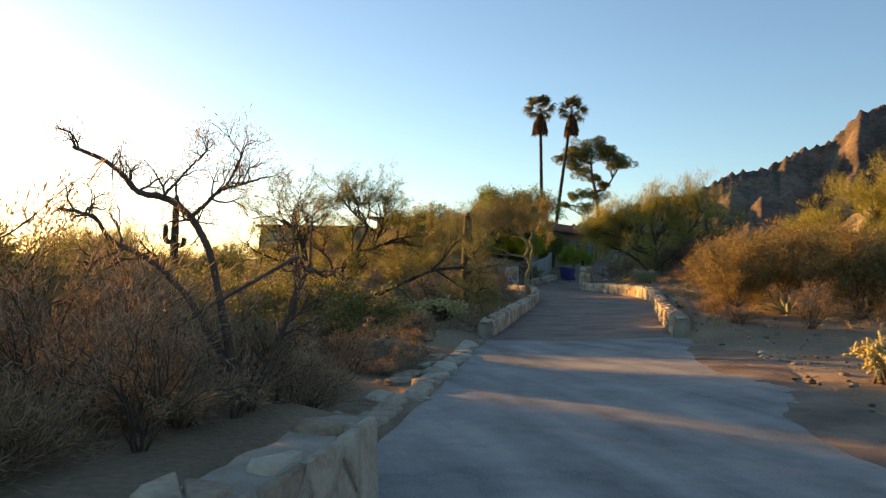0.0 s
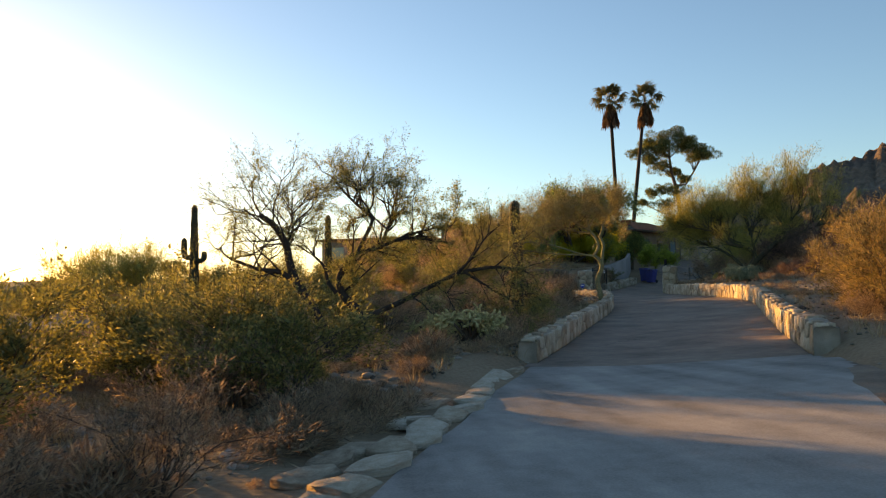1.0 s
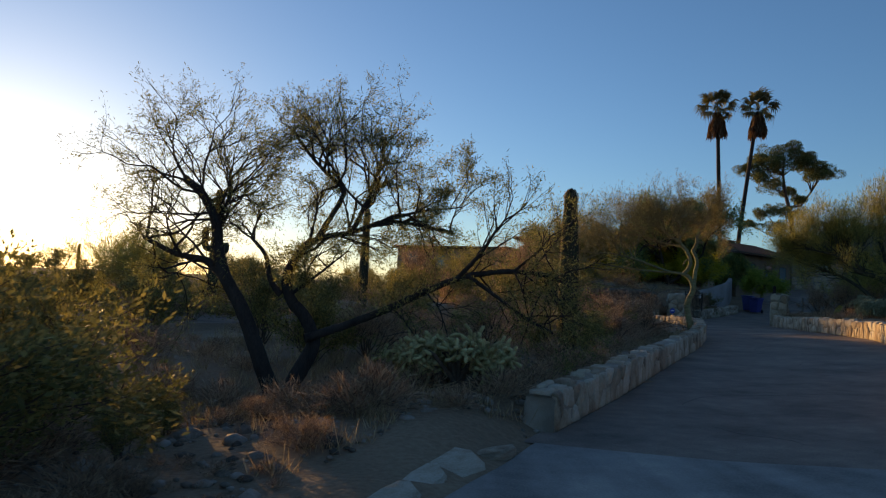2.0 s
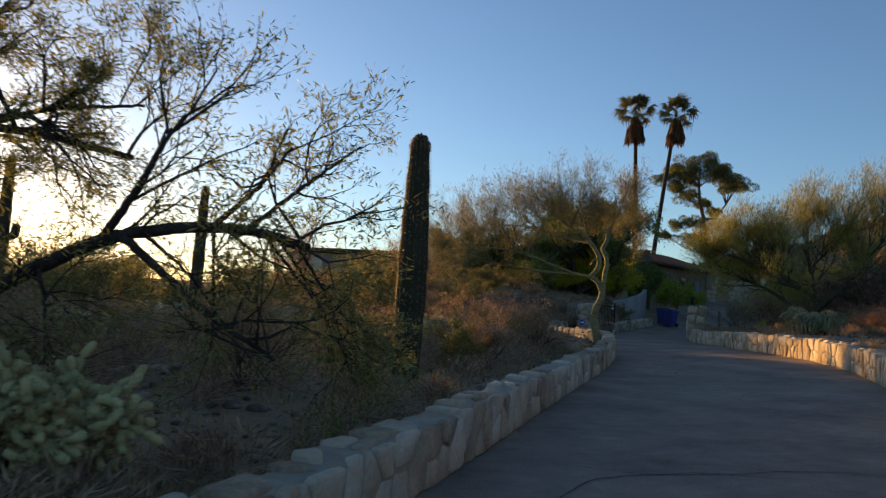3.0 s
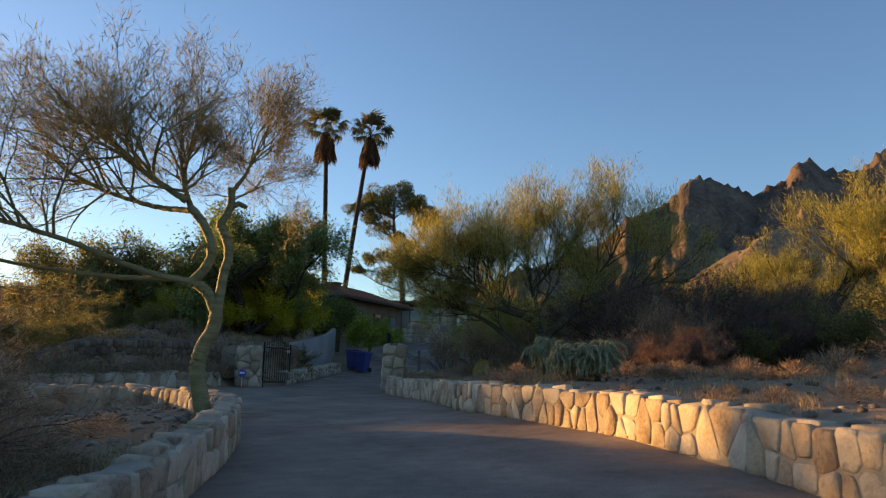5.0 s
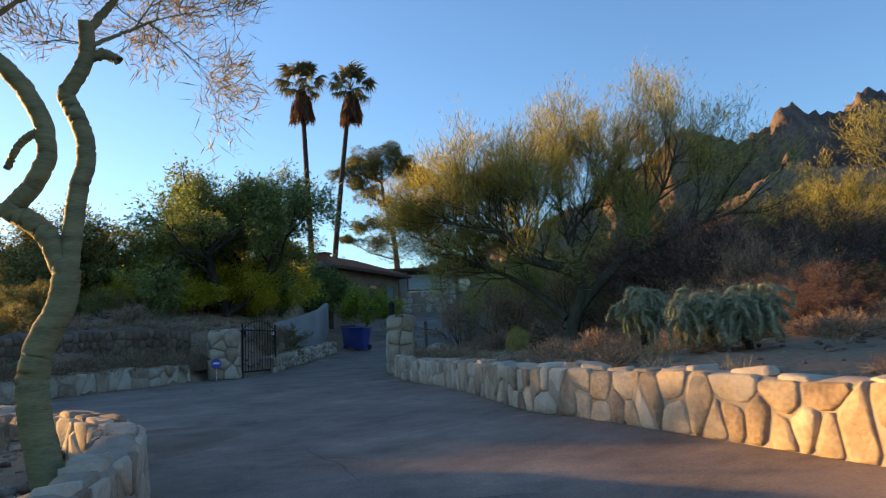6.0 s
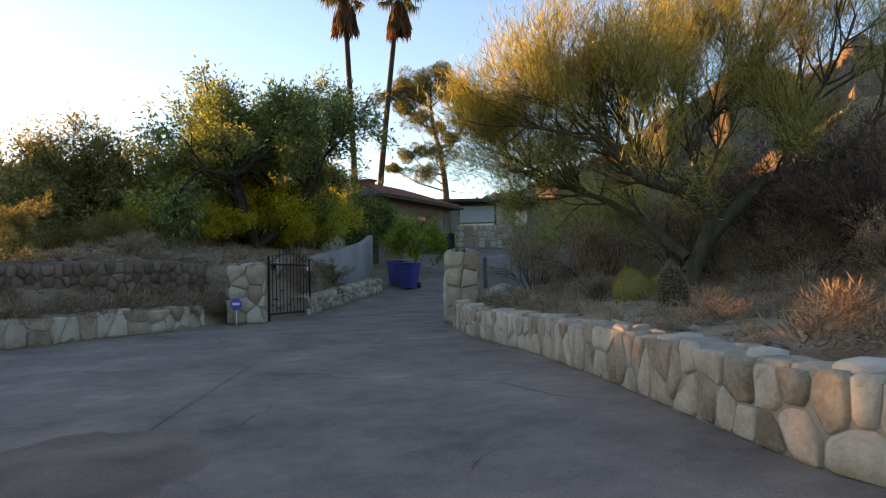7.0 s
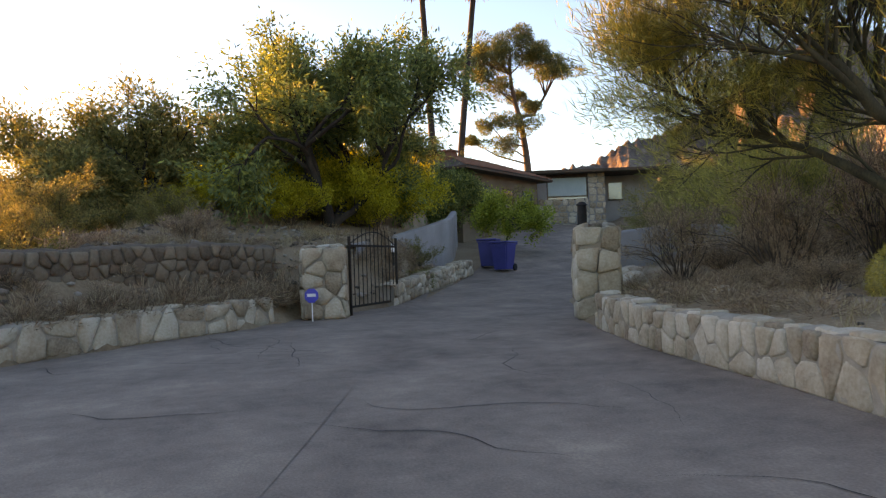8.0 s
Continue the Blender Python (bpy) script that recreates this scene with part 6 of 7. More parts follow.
def pillar(label, s, l, w, d_, h, turn, seed):
    """A square pillar laid up of field stones; local x across, y along the drive."""
    rng = random.Random(seed)
    z0 = float(drive_z(s, np.clip(l, -1, 4)))
    ob = thing("gate_pillar", label, "pillar", at_plan(s, l, z0, turn), "gate pillars")
    part("mortar_core", box_mesh("mortar_core", -w / 2 + 0.03, w / 2 - 0.03, -d_ / 2 + 0.03, d_ / 2 - 0.03, -0.2, h - 0.03, bevel=0.03), MORTAR, ob)
    for face, (wide, half) in enumerate(((w, d_ / 2), (d_, w / 2), (w, d_ / 2), (d_, w / 2))):
        n_ = max(3, round(h / 0.33))
        for poly in mosaic(rng, wide, lambda x: h - 0.02, (wide / 3.2, wide / 1.5), (n_ - 1, n_ + 1), 0.03):
            me, cx, cz = cut_stone(rng, poly, rng.uniform(0.02, 0.075), STONE)
            part("stone", me, None, ob, "", pose(0, 0, 0, 0, 0, 90 * face) @ pose(cx - wide / 2, -half + 0.015, cz))
    for k in range(3):
        m = pose((k - 1) * w / 3, rng.uniform(-0.04, 0.04), h - 0.02, -90, 0, rng.uniform(-8, 8)) @ Matrix.Diagonal((w / 3 * 1.05, 0.07, d_ * 0.97, 1))
        part("cap_stone", rng.choice(STONES), None, ob, "", m)
    return ob


pillar("square gate pillar of mixed field stones", 41.9, -3.2, 0.85, 0.8, 1.45, 12, 5)
pillar("broad gate pillar of large boulders", 40.2, 2.1, 0.75, 1.0, 1.62, -6, 6)


def iron_gate():
    """One leaf, standing open, with bars that rise in a curve toward the hinge side."""
    s, l = 42.3, -2.72
    ob = thing("iron_gate", "open rusty iron gate leaf with upright bars", "gate", at_plan(s, l, float(drive_z(s, -1)) + 0.05, 72), "")
    L_ = 2.42
    for nm, x in (("hinge_post", 0.0), ("end_post", L_)):
        part(nm, box_mesh(nm, x - 0.025, x + 0.025, -0.025, 0.025, -0.06, 1.62, bevel=0.004), IRON, ob)
    for z in (0.12, 1.42):
        part("rail", box_mesh("rail", 0, L_, -0.015, 0.015, z - 0.025, z + 0.025, bevel=0.003), IRON, ob)
    n_ = 12
    for k in range(1, n_):
        q = k / n_
        top = 1.5 + 0.34 * math.sin(math.pi * q) + (0.06 if k % 2 else 0)
        runs = [([(0, 0, 0.1), (0, 0, top * 0.5), (0, 0, top)], 0.011, 0.010)]
        part("bar", quick("bar", *tubes(runs, 6), True), IRON, ob, "", pose(q * L_, 0, 0))
    arc = [(q * L_, 0.012, 1.44 + 0.3 * math.sin(math.pi * q)) for q in np.linspace(0, 1, 14)]
    part("arched_rail", quick("arched_rail", *tubes([(arc, 0.014, 0.014)], 6), True), IRON, ob)


iron_gate()


def wheeled_bin():
    s, l = 53.55, 0.5
    z0 = float(drive_z(s, l)) + 0.01
    ob = thing("wheeled_bin", "blue plastic wheeled refuse bin beside the drive", "bin", at_plan(s, l, z0, -14), "wheeled bins")
    bm = bmesh.new()
    lo = [(-0.26, -0.27), (0.26, -0.27), (0.26, 0.27), (-0.26, 0.27)]
    hi = [(-0.33, -0.37), (0.33, -0.37), (0.33, 0.40), (-0.33, 0.40)]
    a = [bm.verts.new((x, y, 0.06)) for x, y in lo]
    b = [bm.verts.new((x, y, 0.92)) for x, y in hi]
    c = [bm.verts.new((x * 1.07, y * 1.07, 0.92)) for x, y in hi]
    d_ = [bm.verts.new((x * 1.07, y * 1.07, 0.97)) for x, y in hi]
    bm.faces.new(a[::-1])
    for p, q in ((a, b), (b, c), (c, d_)):
        for k in range(4):
            bm.faces.new((p[k], p[(k + 1) % 4], q[(k + 1) % 4], q[k]))
    bm.faces.new(d_)
    bmesh.ops.bevel(bm, geom=[e for e in bm.edges if abs(e.verts[0].co.z - e.verts[1].co.z) > 0.3], offset=0.04, segments=3, affect="EDGES")
    part("body", from_bm("body", bm), BLUE, ob)
    part("lid", box_mesh("lid", -0.37, 0.37, -0.44, 0.46, 0.985, 1.05, bevel=0.03), BLUE, ob)
    part("handle", quick("handle", *tubes([([(-0.3, 0.5, 0.96), (0, 0.52, 0.96), (0.3, 0.5, 0.96)], 0.018, 0.018)], 8), True), BLUE, ob)
    for x in (-0.3, 0.3):
        bm = bmesh.new()
        bmesh.ops.create_cone(bm, cap_ends=True, segments=20, radius1=0.13, radius2=0.13, depth=0.06, matrix=Matrix.Translation((x, 0.3, 0.12)) @ Matrix.Rotation(radians(90), 4, "Y"))
        bmesh.ops.bevel(bm, geom=list(bm.edges), offset=0.012, segments=2, affect="EDGES")
        part("wheel", from_bm("wheel", bm), BLACK, ob, "black rubber wheel")
    copy_thing(ob, at_plan(52.7, 0.98, float(drive_z(52.7, 0.98)) + 0.01, -30))


wheeled_bin()


def yard_sign():
    s, l = 41.2, -3.3
    ob = thing("yard_sign", "small blue sign on a white stake by the pillar", "sign", at_plan(s, l, float(drive_z(s, -1)), -8))
    part("stake", quick("stake", *tubes([([(0, 0, -0.1), (0, 0, 0.3), (0, 0, 0.55)], 0.012, 0.012)], 8), True), WHITE, ob)
    bm = bmesh.new()
    bmesh.ops.create_cone(bm, cap_ends=True, segments=8, radius1=0.15, radius2=0.15, depth=0.012, matrix=Matrix.Translation((0, -0.02, 0.5)) @ Matrix.Rotation(radians(90), 4, "X") @ Matrix.Rotation(radians(22.5), 4, "Z"))
    panel = part("panel", from_bm("panel", bm), SIGN_BLUE, ob)
    part("white_bar", box_mesh("white_bar", -0.09, 0.09, -0.034, -0.028, 0.48, 0.54, bevel=0.001), WHITE, panel)


yard_sign()


def path_light():
    s, l = 46.2, -2.2
    ob = thing("path_light", "small white path light beside the gate", "garden light", at_plan(s, l))
    part("post", quick("post", *tubes([([(0, 0, -0.1), (0, 0, 0.35), (0, 0, 0.75)], 0.02, 0.02)], 8), True), BLACK, ob)
    part("lamp_head", box_mesh("lamp_head", -0.06, 0.06, -0.06, 0.06, 0.75, 0.98, bevel=0.015), WHITE, ob)


path_light()


def pillar_lamp():
    x, y = W(40.05, 1.85)
    ob = thing("pillar_lamp", "short black cylindrical lamp on the gate pillar", "lamp", pose(x, y, float(drive_z(40.2, 2.1)) + 1.64))
    part("base", quick("base", *tubes([([(0, 0, 0), (0, 0, 0.02), (0, 0, 0.04)], 0.1, 0.1)], 14), True), BLACK, ob)
    bm = bmesh.new()
    bmesh.ops.create_cone(bm, cap_ends=True, segments=18, radius1=0.085, radius2=0.08, depth=0.34, matrix=Matrix.Translation((0, 0, 0.2)))
    bmesh.ops.bevel(bm, geom=list(bm.edges), offset=0.008, segments=2, affect="EDGES")
    part("body", from_bm("body", bm), BLACK, ob)
    bm = bmesh.new()
    bmesh.ops.create_cone(bm, cap_ends=True, segments=18, radius1=0.105, radius2=0.04, depth=0.06, matrix=Matrix.Translation((0, 0, 0.4)))
    part("cap", from_bm("cap", bm), BLACK, ob)


pillar_lamp()


# ---- house on the hill
house = thing("house", "low desert house with tile roof and stone front", "house")
# stone-fronted room with the wide window: local x across, y into the hill
front = at_plan(70.2, 3.9, 0)


def room(name, x0, x1, y0, y1, z0, z1, mat, m=front):
    me = box_mesh(name, x0, x1, y0, y1, z0, z1, bevel=0.02)
    return part(name, me, mat, house, "", m)


room("wall", 0, 0.55, 0, 0.35, 2.8, 6.75, GREY_WALL)
room("wall", 3.0, 4.0, 0, 0.35, 2.8, 6.75, GREY_WALL)
room("wall", 0.55, 3.0, 0, 0.35, 2.8, 5.2, GREY_WALL)
room("wall", 0.55, 3.0, 0, 0.35, 6.62, 6.75, WOOD)
room("wall", 4.0, 7.5, 1.6, 1.95, 2.8, 6.75, GREY_WALL)
room("wall", -0.3, 0.0, 0, 6.0, 2.8, 6.75, STUCCO)
room("wall", 7.2, 7.5, 1.95, 7.0, 2.8, 6.75, STUCCO)
room("back_wall", 0, 7.2, 6.7, 7.0, 2.8, 6.75, STUCCO)
win = part("window", box_mesh("window", 0.6, 2.95, 0.12, 0.15, 5.25, 6.6, bevel=0.005), GLASS, house, "wide window with a pale blind", front)
part("blind", box_mesh("blind", 0.66, 2.89, 0.09, 0.115, 5.5, 6.56, bevel=0.003), SHADE_CLOTH, win, "pale blue-green blind")
for x0, x1, z0, z1 in ((0.55, 0.62, 5.2, 6.62), (2.93, 3.0, 5.2, 6.62), (0.62, 2.93, 5.2, 5.27), (0.62, 2.93, 6.56, 6.62), (0.62, 2.93, 5.42, 5.48)):
    part("window_frame", box_mesh("window_frame", x0, x1, 0.04, 0.1, z0, z1, bevel=0.008), WOOD, win)
side_win = part("window", box_mesh("window", 4.5, 5.3, 1.56, 1.59, 5.3, 6.3, bevel=0.005), GLASS, house, "", front)
part("window_frame", box_mesh("window_frame", 4.45, 5.35, 1.5, 1.55, 5.22, 5.3, bevel=0.008), WOOD, side_win)
part("roof", box_mesh("roof", -0.9, 8.2, -0.9, 7.6, 6.76, 6.95, bevel=0.03), WOOD, house, "flat roof with a dark wooden fascia", front)
rng = random.Random(77)
for z, top in ((2.9, 5.15), (2.9, 6.7)):
    x0, x1 = (0.0, 3.0) if top < 6 else (3.0, 4.0)
    while z < top - 0.1:
        h = rng.uniform(0.24, 0.42)
        x = x0
        while x < x1 - 0.1:
            w = min(rng.uniform(0.3, 0.6), x1 - x)
            part("stone", rng.choice(STONES), None, house, "", front @ pose(x + w / 2, 0.0, z + h / 2, 0, rng.uniform(-5, 5), 0) @ Matrix.Diagonal((w * 0.97, 0.07, h * 0.97, 1)))
            x += w
        z += h
# tile-roofed wing that runs toward the drive
wing = at_plan(61.6, -0.5, 0, -31)
LW, DW = 8.2, 4.3
part("wall", box_mesh("wall", -0.25, 0, 0, LW, 1.5, 6.25, bevel=0.02), STUCCO, house, "", wing)
part("wall", box_mesh("wall", -DW, -0.25, 0, 0.25, 1.5, 6.25, bevel=0.02), STUCCO, house, "", wing)
part("wall", box_mesh("wall", -DW, -DW + 0.25, 0.25, LW, 1.5, 6.25, bevel=0.02), STUCCO, house, "", wing)
part("wall", box_mesh("wall", -DW + 0.25, -0.25, LW - 0.25, LW, 1.5, 6.25, bevel=0.02), STUCCO, house, "", wing)
for y in (1.6, 4.2, 6.4):
    w_ = part("window", box_mesh("window", 0.005, 0.03, y, y + 1.0, 4.2, 5.5, bevel=0.003), GLASS, house, "", wing)
    for k in ((y - 0.06, y, 4.14, 5.56), (y + 1.0, y + 1.06, 4.14, 5.56), (y, y + 1.0, 4.14, 4.2), (y, y + 1.0, 5.5, 5.56)):
        part("window_frame", box_mesh("window_frame", 0.004, 0.05, *k, bevel=0.006), WOOD, w_)


def hip_roof(m, x0, x1, y0, y1, z0, z1, course=0.32):
    """Rows of barrel tiles on four slopes over a wooden deck."""
    bm = bmesh.new()
    run = (x1 - x0) / 2
    c = [(x0, y0), (x1, y0), (x1, y1), (x0, y1)]
    base = [bm.verts.new((x, y, z0)) for x, y in c]
    low = [bm.verts.new((x, y, z0 - 0.12)) for x, y in c]
    ra, rb = bm.verts.new(((x0 + x1) / 2, y0 + run, z1)), bm.verts.new(((x0 + x1) / 2, y1 - run, z1))
    for f in ((base[0], base[1], ra), (base[1], base[2], rb, ra), (base[2], base[3], rb), (base[3], base[0], ra, rb)):
        bm.faces.new(f)
    for k in range(4):
        j = (k + 1) % 4
        bm.faces.new((low[k], low[j], base[j], base[k]))
    bm.faces.new(low[::-1])
    bmesh.ops.recalc_face_normals(bm, faces=list(bm.faces))
    roof = part("roof", from_bm("roof", bm), WOOD, house, "red clay tile hip roof", m)
    V, F = [], []
    rng = np.random.default_rng(6)
    slope = (z1 - z0) / run
    for side in (0, 1):
        for y in np.arange(y0 + 0.1, y1 - 0.05, 0.24):
            reach = min(run, y - y0, y1 - y)
            for t in np.arange(0, reach, course):
                t1 = min(reach, t + course + 0.05)
                if t1 - t < 0.05:
                    continue
                sgn = 1 if side else -1
                cx = (x0 + x1) / 2
                o = len(V)
                for tt, lift in ((t, 0.045), (t1, 0.02)):
                    for dy, up in ((-0.09, 0.0), (-0.05, 0.06), (0.05, 0.06), (0.09, 0.0)):
                        V.append((cx + sgn * (run - tt), y + dy + rng.normal() * 0.004, z0 + slope * tt + lift + up))
                F += [(o + k, o + k + 1, o + k + 5, o + k + 4) for k in range(3)] + [(o, o + 3, o + 2, o + 1)]
    ob = part("tiles", quick("tiles", V, F, True), TILE, roof)
    tagged(ob, kind="stuff")


hip_roof(wing, -DW - 0.7, 0.7, -0.7, LW + 0.7, 6.3, 7.35)
chim = part("chimney", box_mesh("chimney", -1.9, -1.1, 0.9, 1.5, 6.2, 7.3, bevel=0.02), BRICK, house, "red brick chimney", wing)
part("chimney_cap", box_mesh("chimney_cap", -1.98, -1.02, 0.82, 1.58, 7.3, 7.4, bevel=0.015), BRICK, chim, "", None)
# long flat-roofed wing far to the side
far_house = thing("house", "long low house with a flat roof and pale walls", "house")


def wing_block(s0, s1, l0, l1, z0, z1, over, wall_mat):
    m = at_plan(s0, l0, 0)
    w, d_ = l1 - l0, s1 - s0
    for a in ((0, w, 0, 0.3), (0, w, d_ - 0.3, d_), (0, 0.3, 0.3, d_ - 0.3), (w - 0.3, w, 0.3, d_ - 0.3)):
        part("wall", box_mesh("wall", *a, z0, z1, bevel=0.02), wall_mat, far_house, "", m)
    part("roof", box_mesh("roof", -over, w + over, -over, d_ + over, z1 + 0.004, z1 + 0.3, bevel=0.04), WOOD, far_house, "flat roof with deep eaves", m)
    k = 1.2
    while k < w - 2.2:
        p_ = part("window", box_mesh("window", k, k + 1.6, -0.03, -0.004, z1 - 2.2, z1 - 0.7, bevel=0.004), GLASS, far_house, "", m)
        part("window_frame", box_mesh("window_frame", k - 0.06, k + 1.66, -0.06, -0.032, z1 - 2.28, z1 - 2.2, bevel=0.004), WOOD, p_)
        k += 3.1


wing_block(75, 83, -22.6, -9.5, 3.5, 8.3, 0.9, STUCCO)
wing_block(72, 80, -36.5, -23.4, 1.5, 6.9, 0.5, PALE)
mast = thing("antenna", "thin metal antenna mast on the roof", "antenna", at_plan(78.0, -13.0, 8.55))
part("mast", quick("mast", *tubes([([(0, 0, 0), (0, 0, 0.8), (0, 0, 1.6)], 0.03, 0.025)], 6)), IRON, mast)
part("crossbar", quick("crossbar", *tubes([([(-0.7, 0, 1.3), (0, 0, 1.3), (0.7, 0, 1.3)], 0.02, 0.02)], 6)), IRON, mast)

# ---- boulders
def boulder(label, s, l, sx, sy, sz, turn, seed):
    bm = bmesh.new()
    bmesh.ops.create_icosphere(bm, subdivisions=3, radius=1)
    noise.seed_set(seed)
    for v in bm.verts:
        k = 1 + 0.28 * noise.noise(v.co * 1.1) + 0.08 * noise.noise(v.co * 3.3)
        v.co = Vector((v.co.x * k, v.co.y * k, max(-0.45, v.co.z * k)))
    x, y = W(s, l)
    ob = new("boulder", from_bm("boulder", bm, True))
    ob.data.materials.append(STONE)
    ob.matrix_world = pose(x, y, ground_z(s, l) + 0.36 * sz, 0, 0, turn) @ Matrix.Diagonal((sx, sy, sz, 1))
    return tagged(ob, label, "boulder", "boulders")


boulder("large pale grey boulder behind the stone wall", 16.9, -2.0, 0.4, 0.3, 0.2, 20, 1)
boulder("pale flat boulder in dry brush", 18.6, -2.9, 0.4, 0.3, 0.2, 60, 2)
for k, (s, l, r) in enumerate([(36.8, 3.2, 0.2), (42.6, 3.3, 0.4), (44.5, 3.6, 0.45), (38.5, -8.5, 0.3)]):
    boulder("weathered grey-brown boulder on the bank", s, l, r, r * 0.8, r * 0.65, k * 47, 10 + k)

# ---- flat stones along the apron
def stone_edging():
    rng = random.Random(31)
    ob = thing("stone_edging", "row of flat grey stones edging the apron", "stone edging", kind="structure")
    for row, off in ((0, -0.24), (1, -0.62)):
        s = -6.2
        while s < 4.8:
            w = rng.uniform(0.35, 0.7)
            l = float(np.interp(s, LEFT_S, LEFT_L)) + off + rng.uniform(-0.08, 0.08)
            x, y = W(s + w / 2, l)
            z = float(drive_z(s, -1)) - 0.01 - 0.05 * row
            m = pose(x, y, z, rng.uniform(-4, 4), rng.uniform(-4, 4), HEAD + 90) @ pose(0, 0, 0, -90, 0, rng.uniform(-10, 10)) @ Matrix.Diagonal((w * 0.95, 0.07, rng.uniform(0.28, 0.42), 1))
            if row == 0 or rng.random() < 0.55:
                part("stone", rng.choice(STONES), None, ob, "", m)
            s += w


stone_edging()

# ---- low growth and pebbles too many to count
def scatter_ground(n_, lo_s, hi_s, lo_l, hi_l, seed, near=0.25):
    rng = np.random.default_rng(seed)
    s, l = rng.uniform(lo_s, hi_s, n_), rng.uniform(lo_l, hi_l, n_)
    ok = ~on_drive(s, l) & ~on_drive(s, l + near) & ~on_drive(s, l - near)
    ok &= ~((s < 5.4) & (l > -1.9) & (l < 3.6))
    return rng, s[ok], l[ok]


def dry_grass():
    Vs, Fs, at = [], [], 0
    for n_, box_, seed, hgt in ((3600, (-8, 27, -9, -0.9), 1, 0.2), (1300, (4, 44, 2.4, 10), 2, 0.2), (1800, (29, 50, -14, -3.5), 3, 0.25), (1500, (-5, 60, -26, -9), 4, 0.3), (300, (44, 60, -3, 7), 5, 0.2)):
        rng, s, l = scatter_ground(n_, *box_, seed)
        keep = wave(s, l, 1.1) + rng.normal(size=len(s)) * 0.7 > 0.0
        keep &= ~np.array([in_gap(a, b, 0.2) for a, b in zip(s, l)], bool)
        keep &= ~((s > 22.5) & (s < 29) & (l > -4.5) & (l < 0))
        s, l = s[keep], l[keep]
        x, y = W(s, l)
        P = np.stack([x, y, terrain(s, l) - 0.02], 1)
        k = np.repeat(np.arange(len(P)), 26)
        P2 = P[k] + rng.normal(size=(len(k), 3)) * [0.07, 0.07, 0.0]
        D = rng.normal(size=(len(k), 3)) * [0.45, 0.45, 0.1] + [0, 0, 1]
        V, F = slivers(rng, P2, D, hgt * rng.uniform(0.4, 1.3, len(k)), 0.0045)
        Vs.append(V)
        Fs.append(F + at)
        at += len(V)
    ob = tagged(new("dry_grass", quick("dry_grass", np.concatenate(Vs), np.concatenate(Fs))), "straw-coloured dry grass tufts over the dirt", "grass", kind="stuff")
    ob.data.materials.append(GRASS)


def pebbles():
    bm = bmesh.new()
    bmesh.ops.create_icosphere(bm, subdivisions=1, radius=1)
    base = np.array([v.co[:] for v in bm.verts])
    tri = np.array([[v.index for v in f.verts] for f in bm.faces])
    bm.free()
    n_v = len(base)
    Vs, Fs, at = [], [], 0
    for n_, box_, seed, r in ((5200, (-8, 28, -5, -0.9), 11, 0.035), (1500, (-4, 40, 3.0, 8), 12, 0.03), (2600, (26, 50, -12, -1.2), 13, 0.045), (1600, (29, 48, -12, -3.8), 14, 0.05), (250, (4, 40, 3.6, 10), 15, 0.045)):
        rng, s, l = scatter_ground(n_, *box_, seed, 0.1)
        x, y = W(s, l)
        size = r * rng.lognormal(0, 0.5, (len(s), 1, 1)) * rng.uniform(0.7, 1.25, (len(s), 1, 3)) * [1, 1, 0.6]
        V = base[None] * size * rng.uniform(0.8, 1.15, (len(s), n_v, 1)) + np.stack([x, y, terrain(s, l) + 0.2 * r], 1)[:, None]
        Vs.append(V.reshape(-1, 3))
        Fs.append((tri[None] + n_v * np.arange(len(s))[:, None, None]).reshape(-1, 3) + at)
        at += n_v * len(s)
    ob = tagged(new("pebbles", quick("pebbles", np.concatenate(Vs), np.concatenate(Fs))), "loose pebbles and cobbles on the desert dirt", "gravel", kind="stuff")
    ob.data.materials.append(COBBLE)


def dirt_patch(label, s, l, rs, rl, seed):
    """Dirt washed over the paving in a thin uneven sheet."""
    rng = np.random.default_rng(seed)
    n_, rings = 120, 5
    a = np.linspace(0, 2 * math.pi, n_, endpoint=False)
    edge_ = 1 + sum(rng.uniform(-1, 1) * 0.28 / k * np.cos(k * a + rng.uniform(0, 6)) for k in range(2, 22))
    V, F = [], []
    for i in range(rings + 1):
        q = i / rings
        S_, L_ = s + rs * q * edge_ * np.cos(a), l + rl * q * edge_ * np.sin(a)
        X_, Y_ = W(S_, L_)
        Z_ = drive_z(S_, np.clip(L_, -1, 4)) + 0.008 * wave(S_, L_, 0.9) + 0.014 - 0.016 * q ** 3
        V.append(np.stack([X_, Y_, Z_], 1))
        if i:
            o, p_ = (i - 1) * n_, i * n_
            F += [(o + k, o + (k + 1) % n_, p_ + (k + 1) % n_, p_ + k) for k in range(n_)]
    ob = tagged(new("ground", quick("dirt_patch", np.concatenate(V), F, True)), label, "ground", kind="structure")
    ob.data.materials.append(GRAVEL)


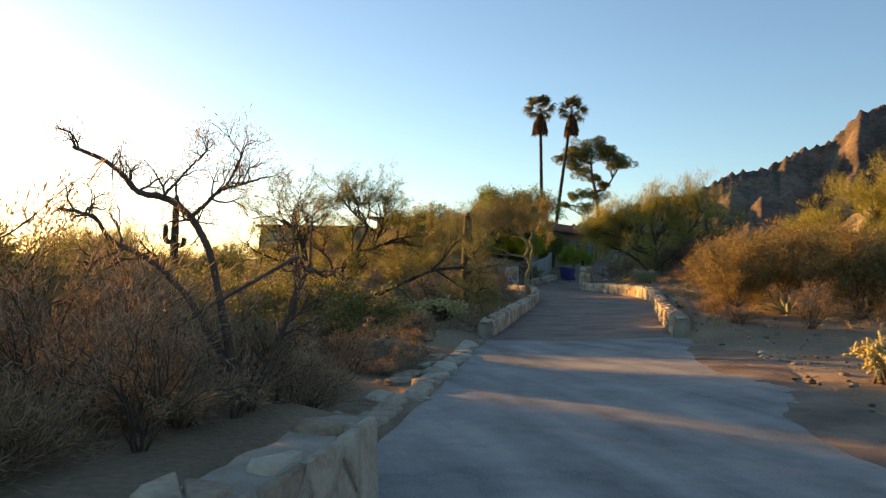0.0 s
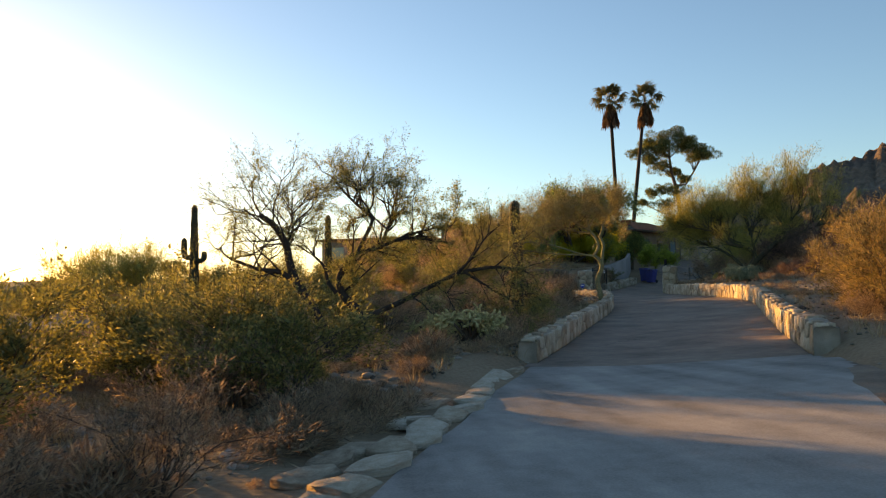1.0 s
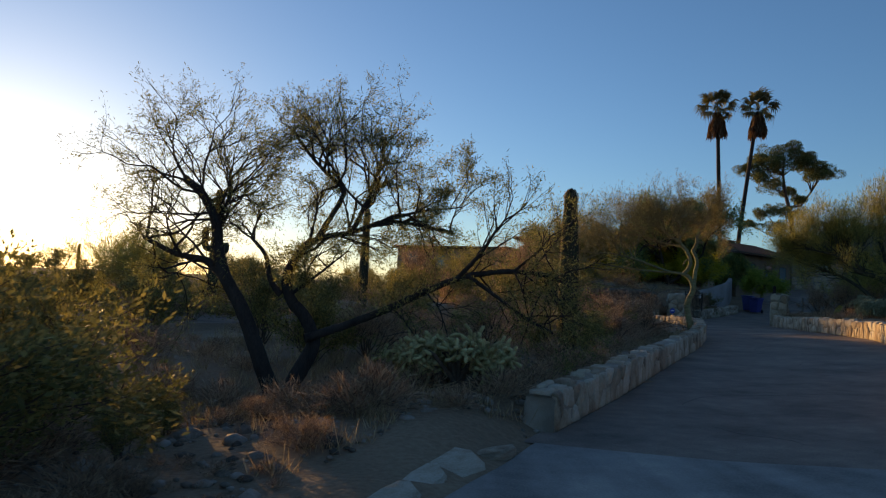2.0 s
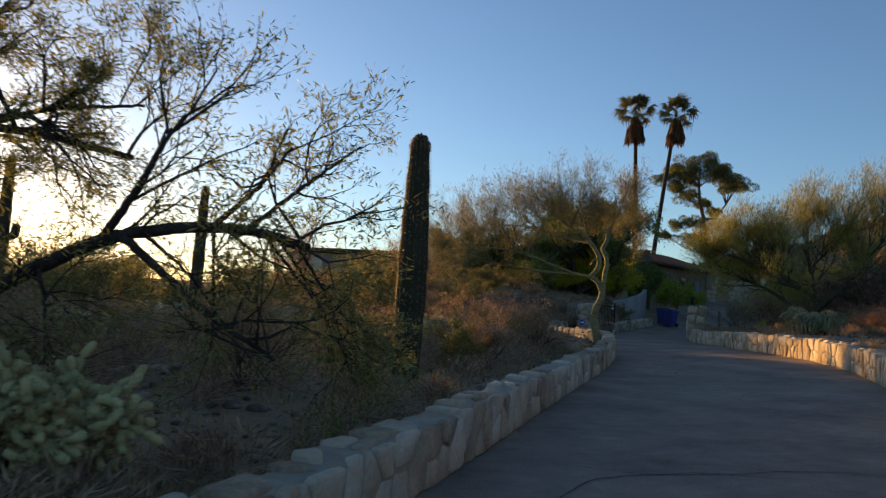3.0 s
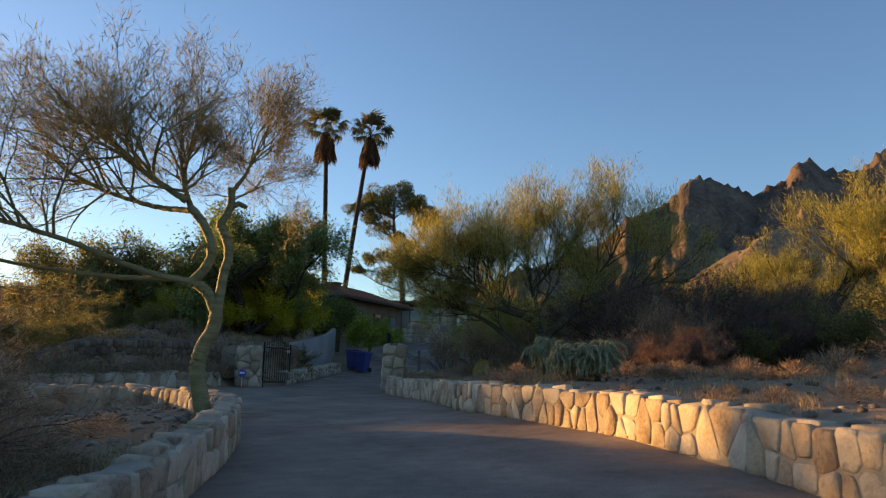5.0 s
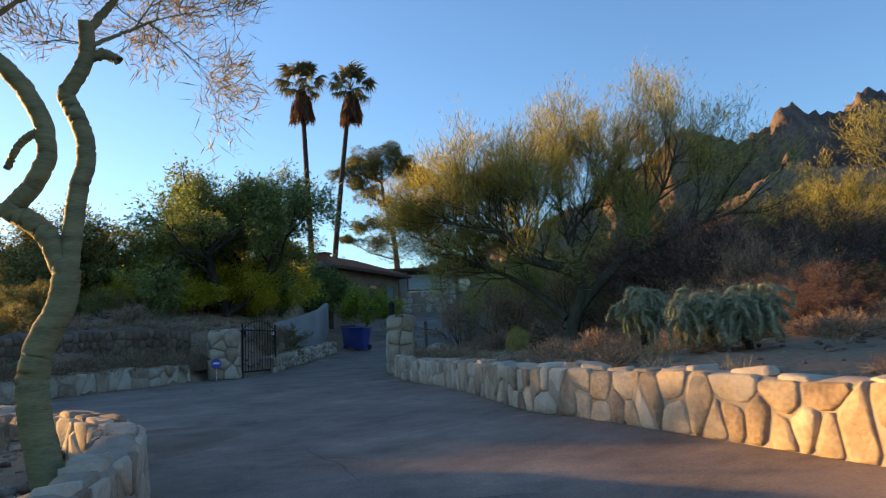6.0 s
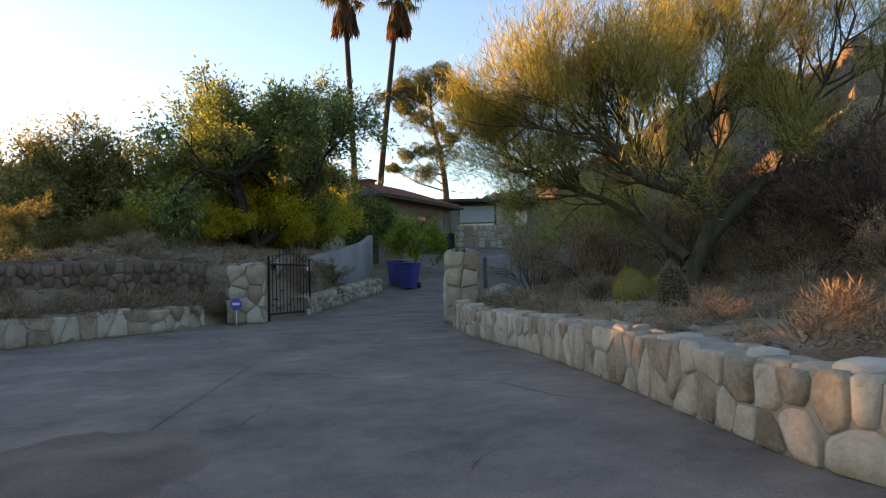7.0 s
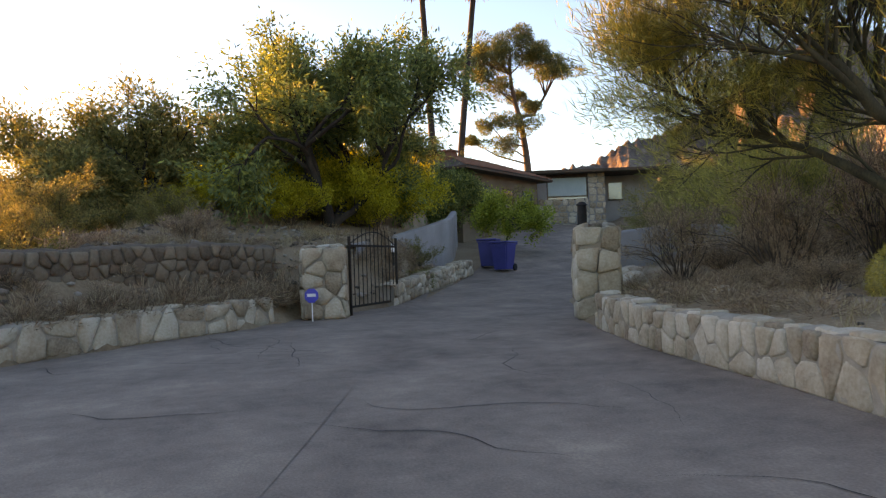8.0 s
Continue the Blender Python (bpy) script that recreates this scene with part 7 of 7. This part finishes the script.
dirt_patch("gravelly dirt washed round the wall end", 28.0, -1.5, 1.7, 0.9, 1)
dirt_patch("dusty dirt along the paving edge", 1.0, 3.5, 3.2, 0.7, 2)
dirt_patch("dusty dirt along the paving edge", -4.6, 3.5, 2.6, 0.6, 3)
def cracks():
    """Thin wandering cracks in the old asphalt."""
    rng = np.random.default_rng(14)
    V, F = [], []
    for k in range(40):
        if k < 22:
            s, l, a = rng.uniform(6, 40), rng.uniform(-0.3, 2.4), rng.choice([0.0, 1.57]) + rng.normal() * 0.35
        else:
            s, l, a = rng.uniform(29, 42), rng.uniform(-7, 1.2), 2.4 + rng.normal() * 0.3
        w = rng.uniform(0.003, 0.009)
        pts = [(s, l)]
        for _ in range(rng.integers(6, 22)):
            a += rng.normal() * 0.2
            s, l = s + 0.14 * math.cos(a), l + 0.14 * math.sin(a)
            pts.append((s, l))
        pts = np.array(pts)
        ok = on_drive(pts[:, 0], pts[:, 1]) & on_drive(pts[:, 0], pts[:, 1] + 0.2) & on_drive(pts[:, 0], pts[:, 1] - 0.2)
        if not ok.all():
            continue
        T = np.gradient(pts, axis=0)
        T /= np.linalg.norm(T, axis=1)[:, None]
        side = np.stack([-T[:, 1], T[:, 0]], 1) * w * np.sin(np.linspace(0.15, 3.0, len(pts)))[:, None]
        o = len(V)
        for a_, b_ in zip(pts + side, pts - side):
            for q in (a_, b_):
                V.append((*W(q[0], q[1]), float(drive_z(q[0], np.clip(q[1], -1, 4))) + 0.008 * float(wave(q[0], q[1], 0.9)) + 0.006))
        F += [(o + 2 * i, o + 2 * i + 1, o + 2 * i + 3, o + 2 * i + 2) for i in range(len(pts) - 1)]
    ob = tagged(new("cracks", quick("cracks", V, F)), "thin dark wandering cracks in the asphalt", "crack", kind="stuff")
    ob.data.materials.append(CRACK)


cracks()
dry_grass()
pebbles()

# ---- stone walls last
stone_wall("low wall of upright pale field stones along the drive", left_pts, LEFT_H, 0.34, 1, (0.15, 0.36), (1, 2), back=(18, 40))
stone_wall("low curved wall of pale upright field stones", right_pts[::-1], lambda q: RIGHT_H(34 - q), 0.36, 2, (0.13, 0.33), (1, 2))
stone_wall("low rubble stone wall along the side road", far_pts, 0.53, 0.4, 3, (0.2, 0.55), (1, 2), proud=0.04, gap=0.035)
stone_wall("low stone wall end beside the apron", [(-17, -0.2), (-12, -0.2), (-9, -0.18), (-7.35, -0.13)], 0.47, 0.36, 4, (0.17, 0.34), (1, 2))
stone_wall("low rubble wall beside the drive up to the bin", [(44.2, -2.0), (47.0, -1.45), (50, -0.7), (52.3, -0.1)], 0.55, 0.4, 5, (0.2, 0.4), (2, 3), proud=0.04, gap=0.04)
stone_wall("brown rubble retaining wall below the terrace", [(35.2, -7.95), (36.8, -7.45), (38.8, -6.45), (40.6, -5.25), (42.2, -4.2)], lambda q: float(np.interp(q, [0, 0.8, 2.2, 6, 8], [0.5, 1.0, 1.35, 1.5, 1.45])), 0.45, 6, (0.14, 0.3), (5, 6), base=lambda s, l: 0.85, caps=False, proud=0.035, gap=0.025, mat=BROWN_STONE)


def plaster_wall(label, pts, tops, thick):
    """A smooth retaining wall with a rounded sloping top; the visible face runs along pts."""
    line = smooth_line(pts, 0.25)
    xy = np.stack(W(line[:, 0], line[:, 1]), 1)
    tang = np.gradient(xy, axis=0)
    tang /= np.linalg.norm(tang, axis=1)[:, None]
    left = np.stack([-tang[:, 1], tang[:, 0]], 1)
    prof = [(0, None), (0, -0.08), (0.12, -0.02), (0.5, 0.0), (0.88, -0.02), (1, -0.08), (1, None)]
    V = []
    for k in range(len(line)):
        top = np.interp(k / (len(line) - 1), np.linspace(0, 1, len(tops)), tops)
        base = float(terrain(*line[k])) - 0.8
        for a, h in prof:
            p_ = xy[k] + left[k] * thick * a
            V.append((p_[0], p_[1], base if h is None else top + h))
    n_ = len(prof)
    F = [(k * n_ + a, k * n_ + a + 1, (k + 1) * n_ + a + 1, (k + 1) * n_ + a) for k in range(len(line) - 1) for a in range(n_ - 1)]
    ob = tagged(new("retaining_wall", quick("retaining_wall", V, F, True)), label, "wall", kind="structure")
    ob.data.materials.append(GREY_WALL)


plaster_wall("smooth grey plaster retaining wall with a sloping top", [(45.6, -3.1), (49.0, -2.4), (52.5, -1.6), (56.0, -0.85), (60.6, -0.75)], [2.35, 2.7, 3.15, 3.65, 4.15], 0.3)
plaster_wall("grey plaster retaining wall behind the gate pillar", [(51.5, 8.6), (50.0, 6.0), (49.2, 3.4)], [2.7, 2.75, 2.5], 0.35)
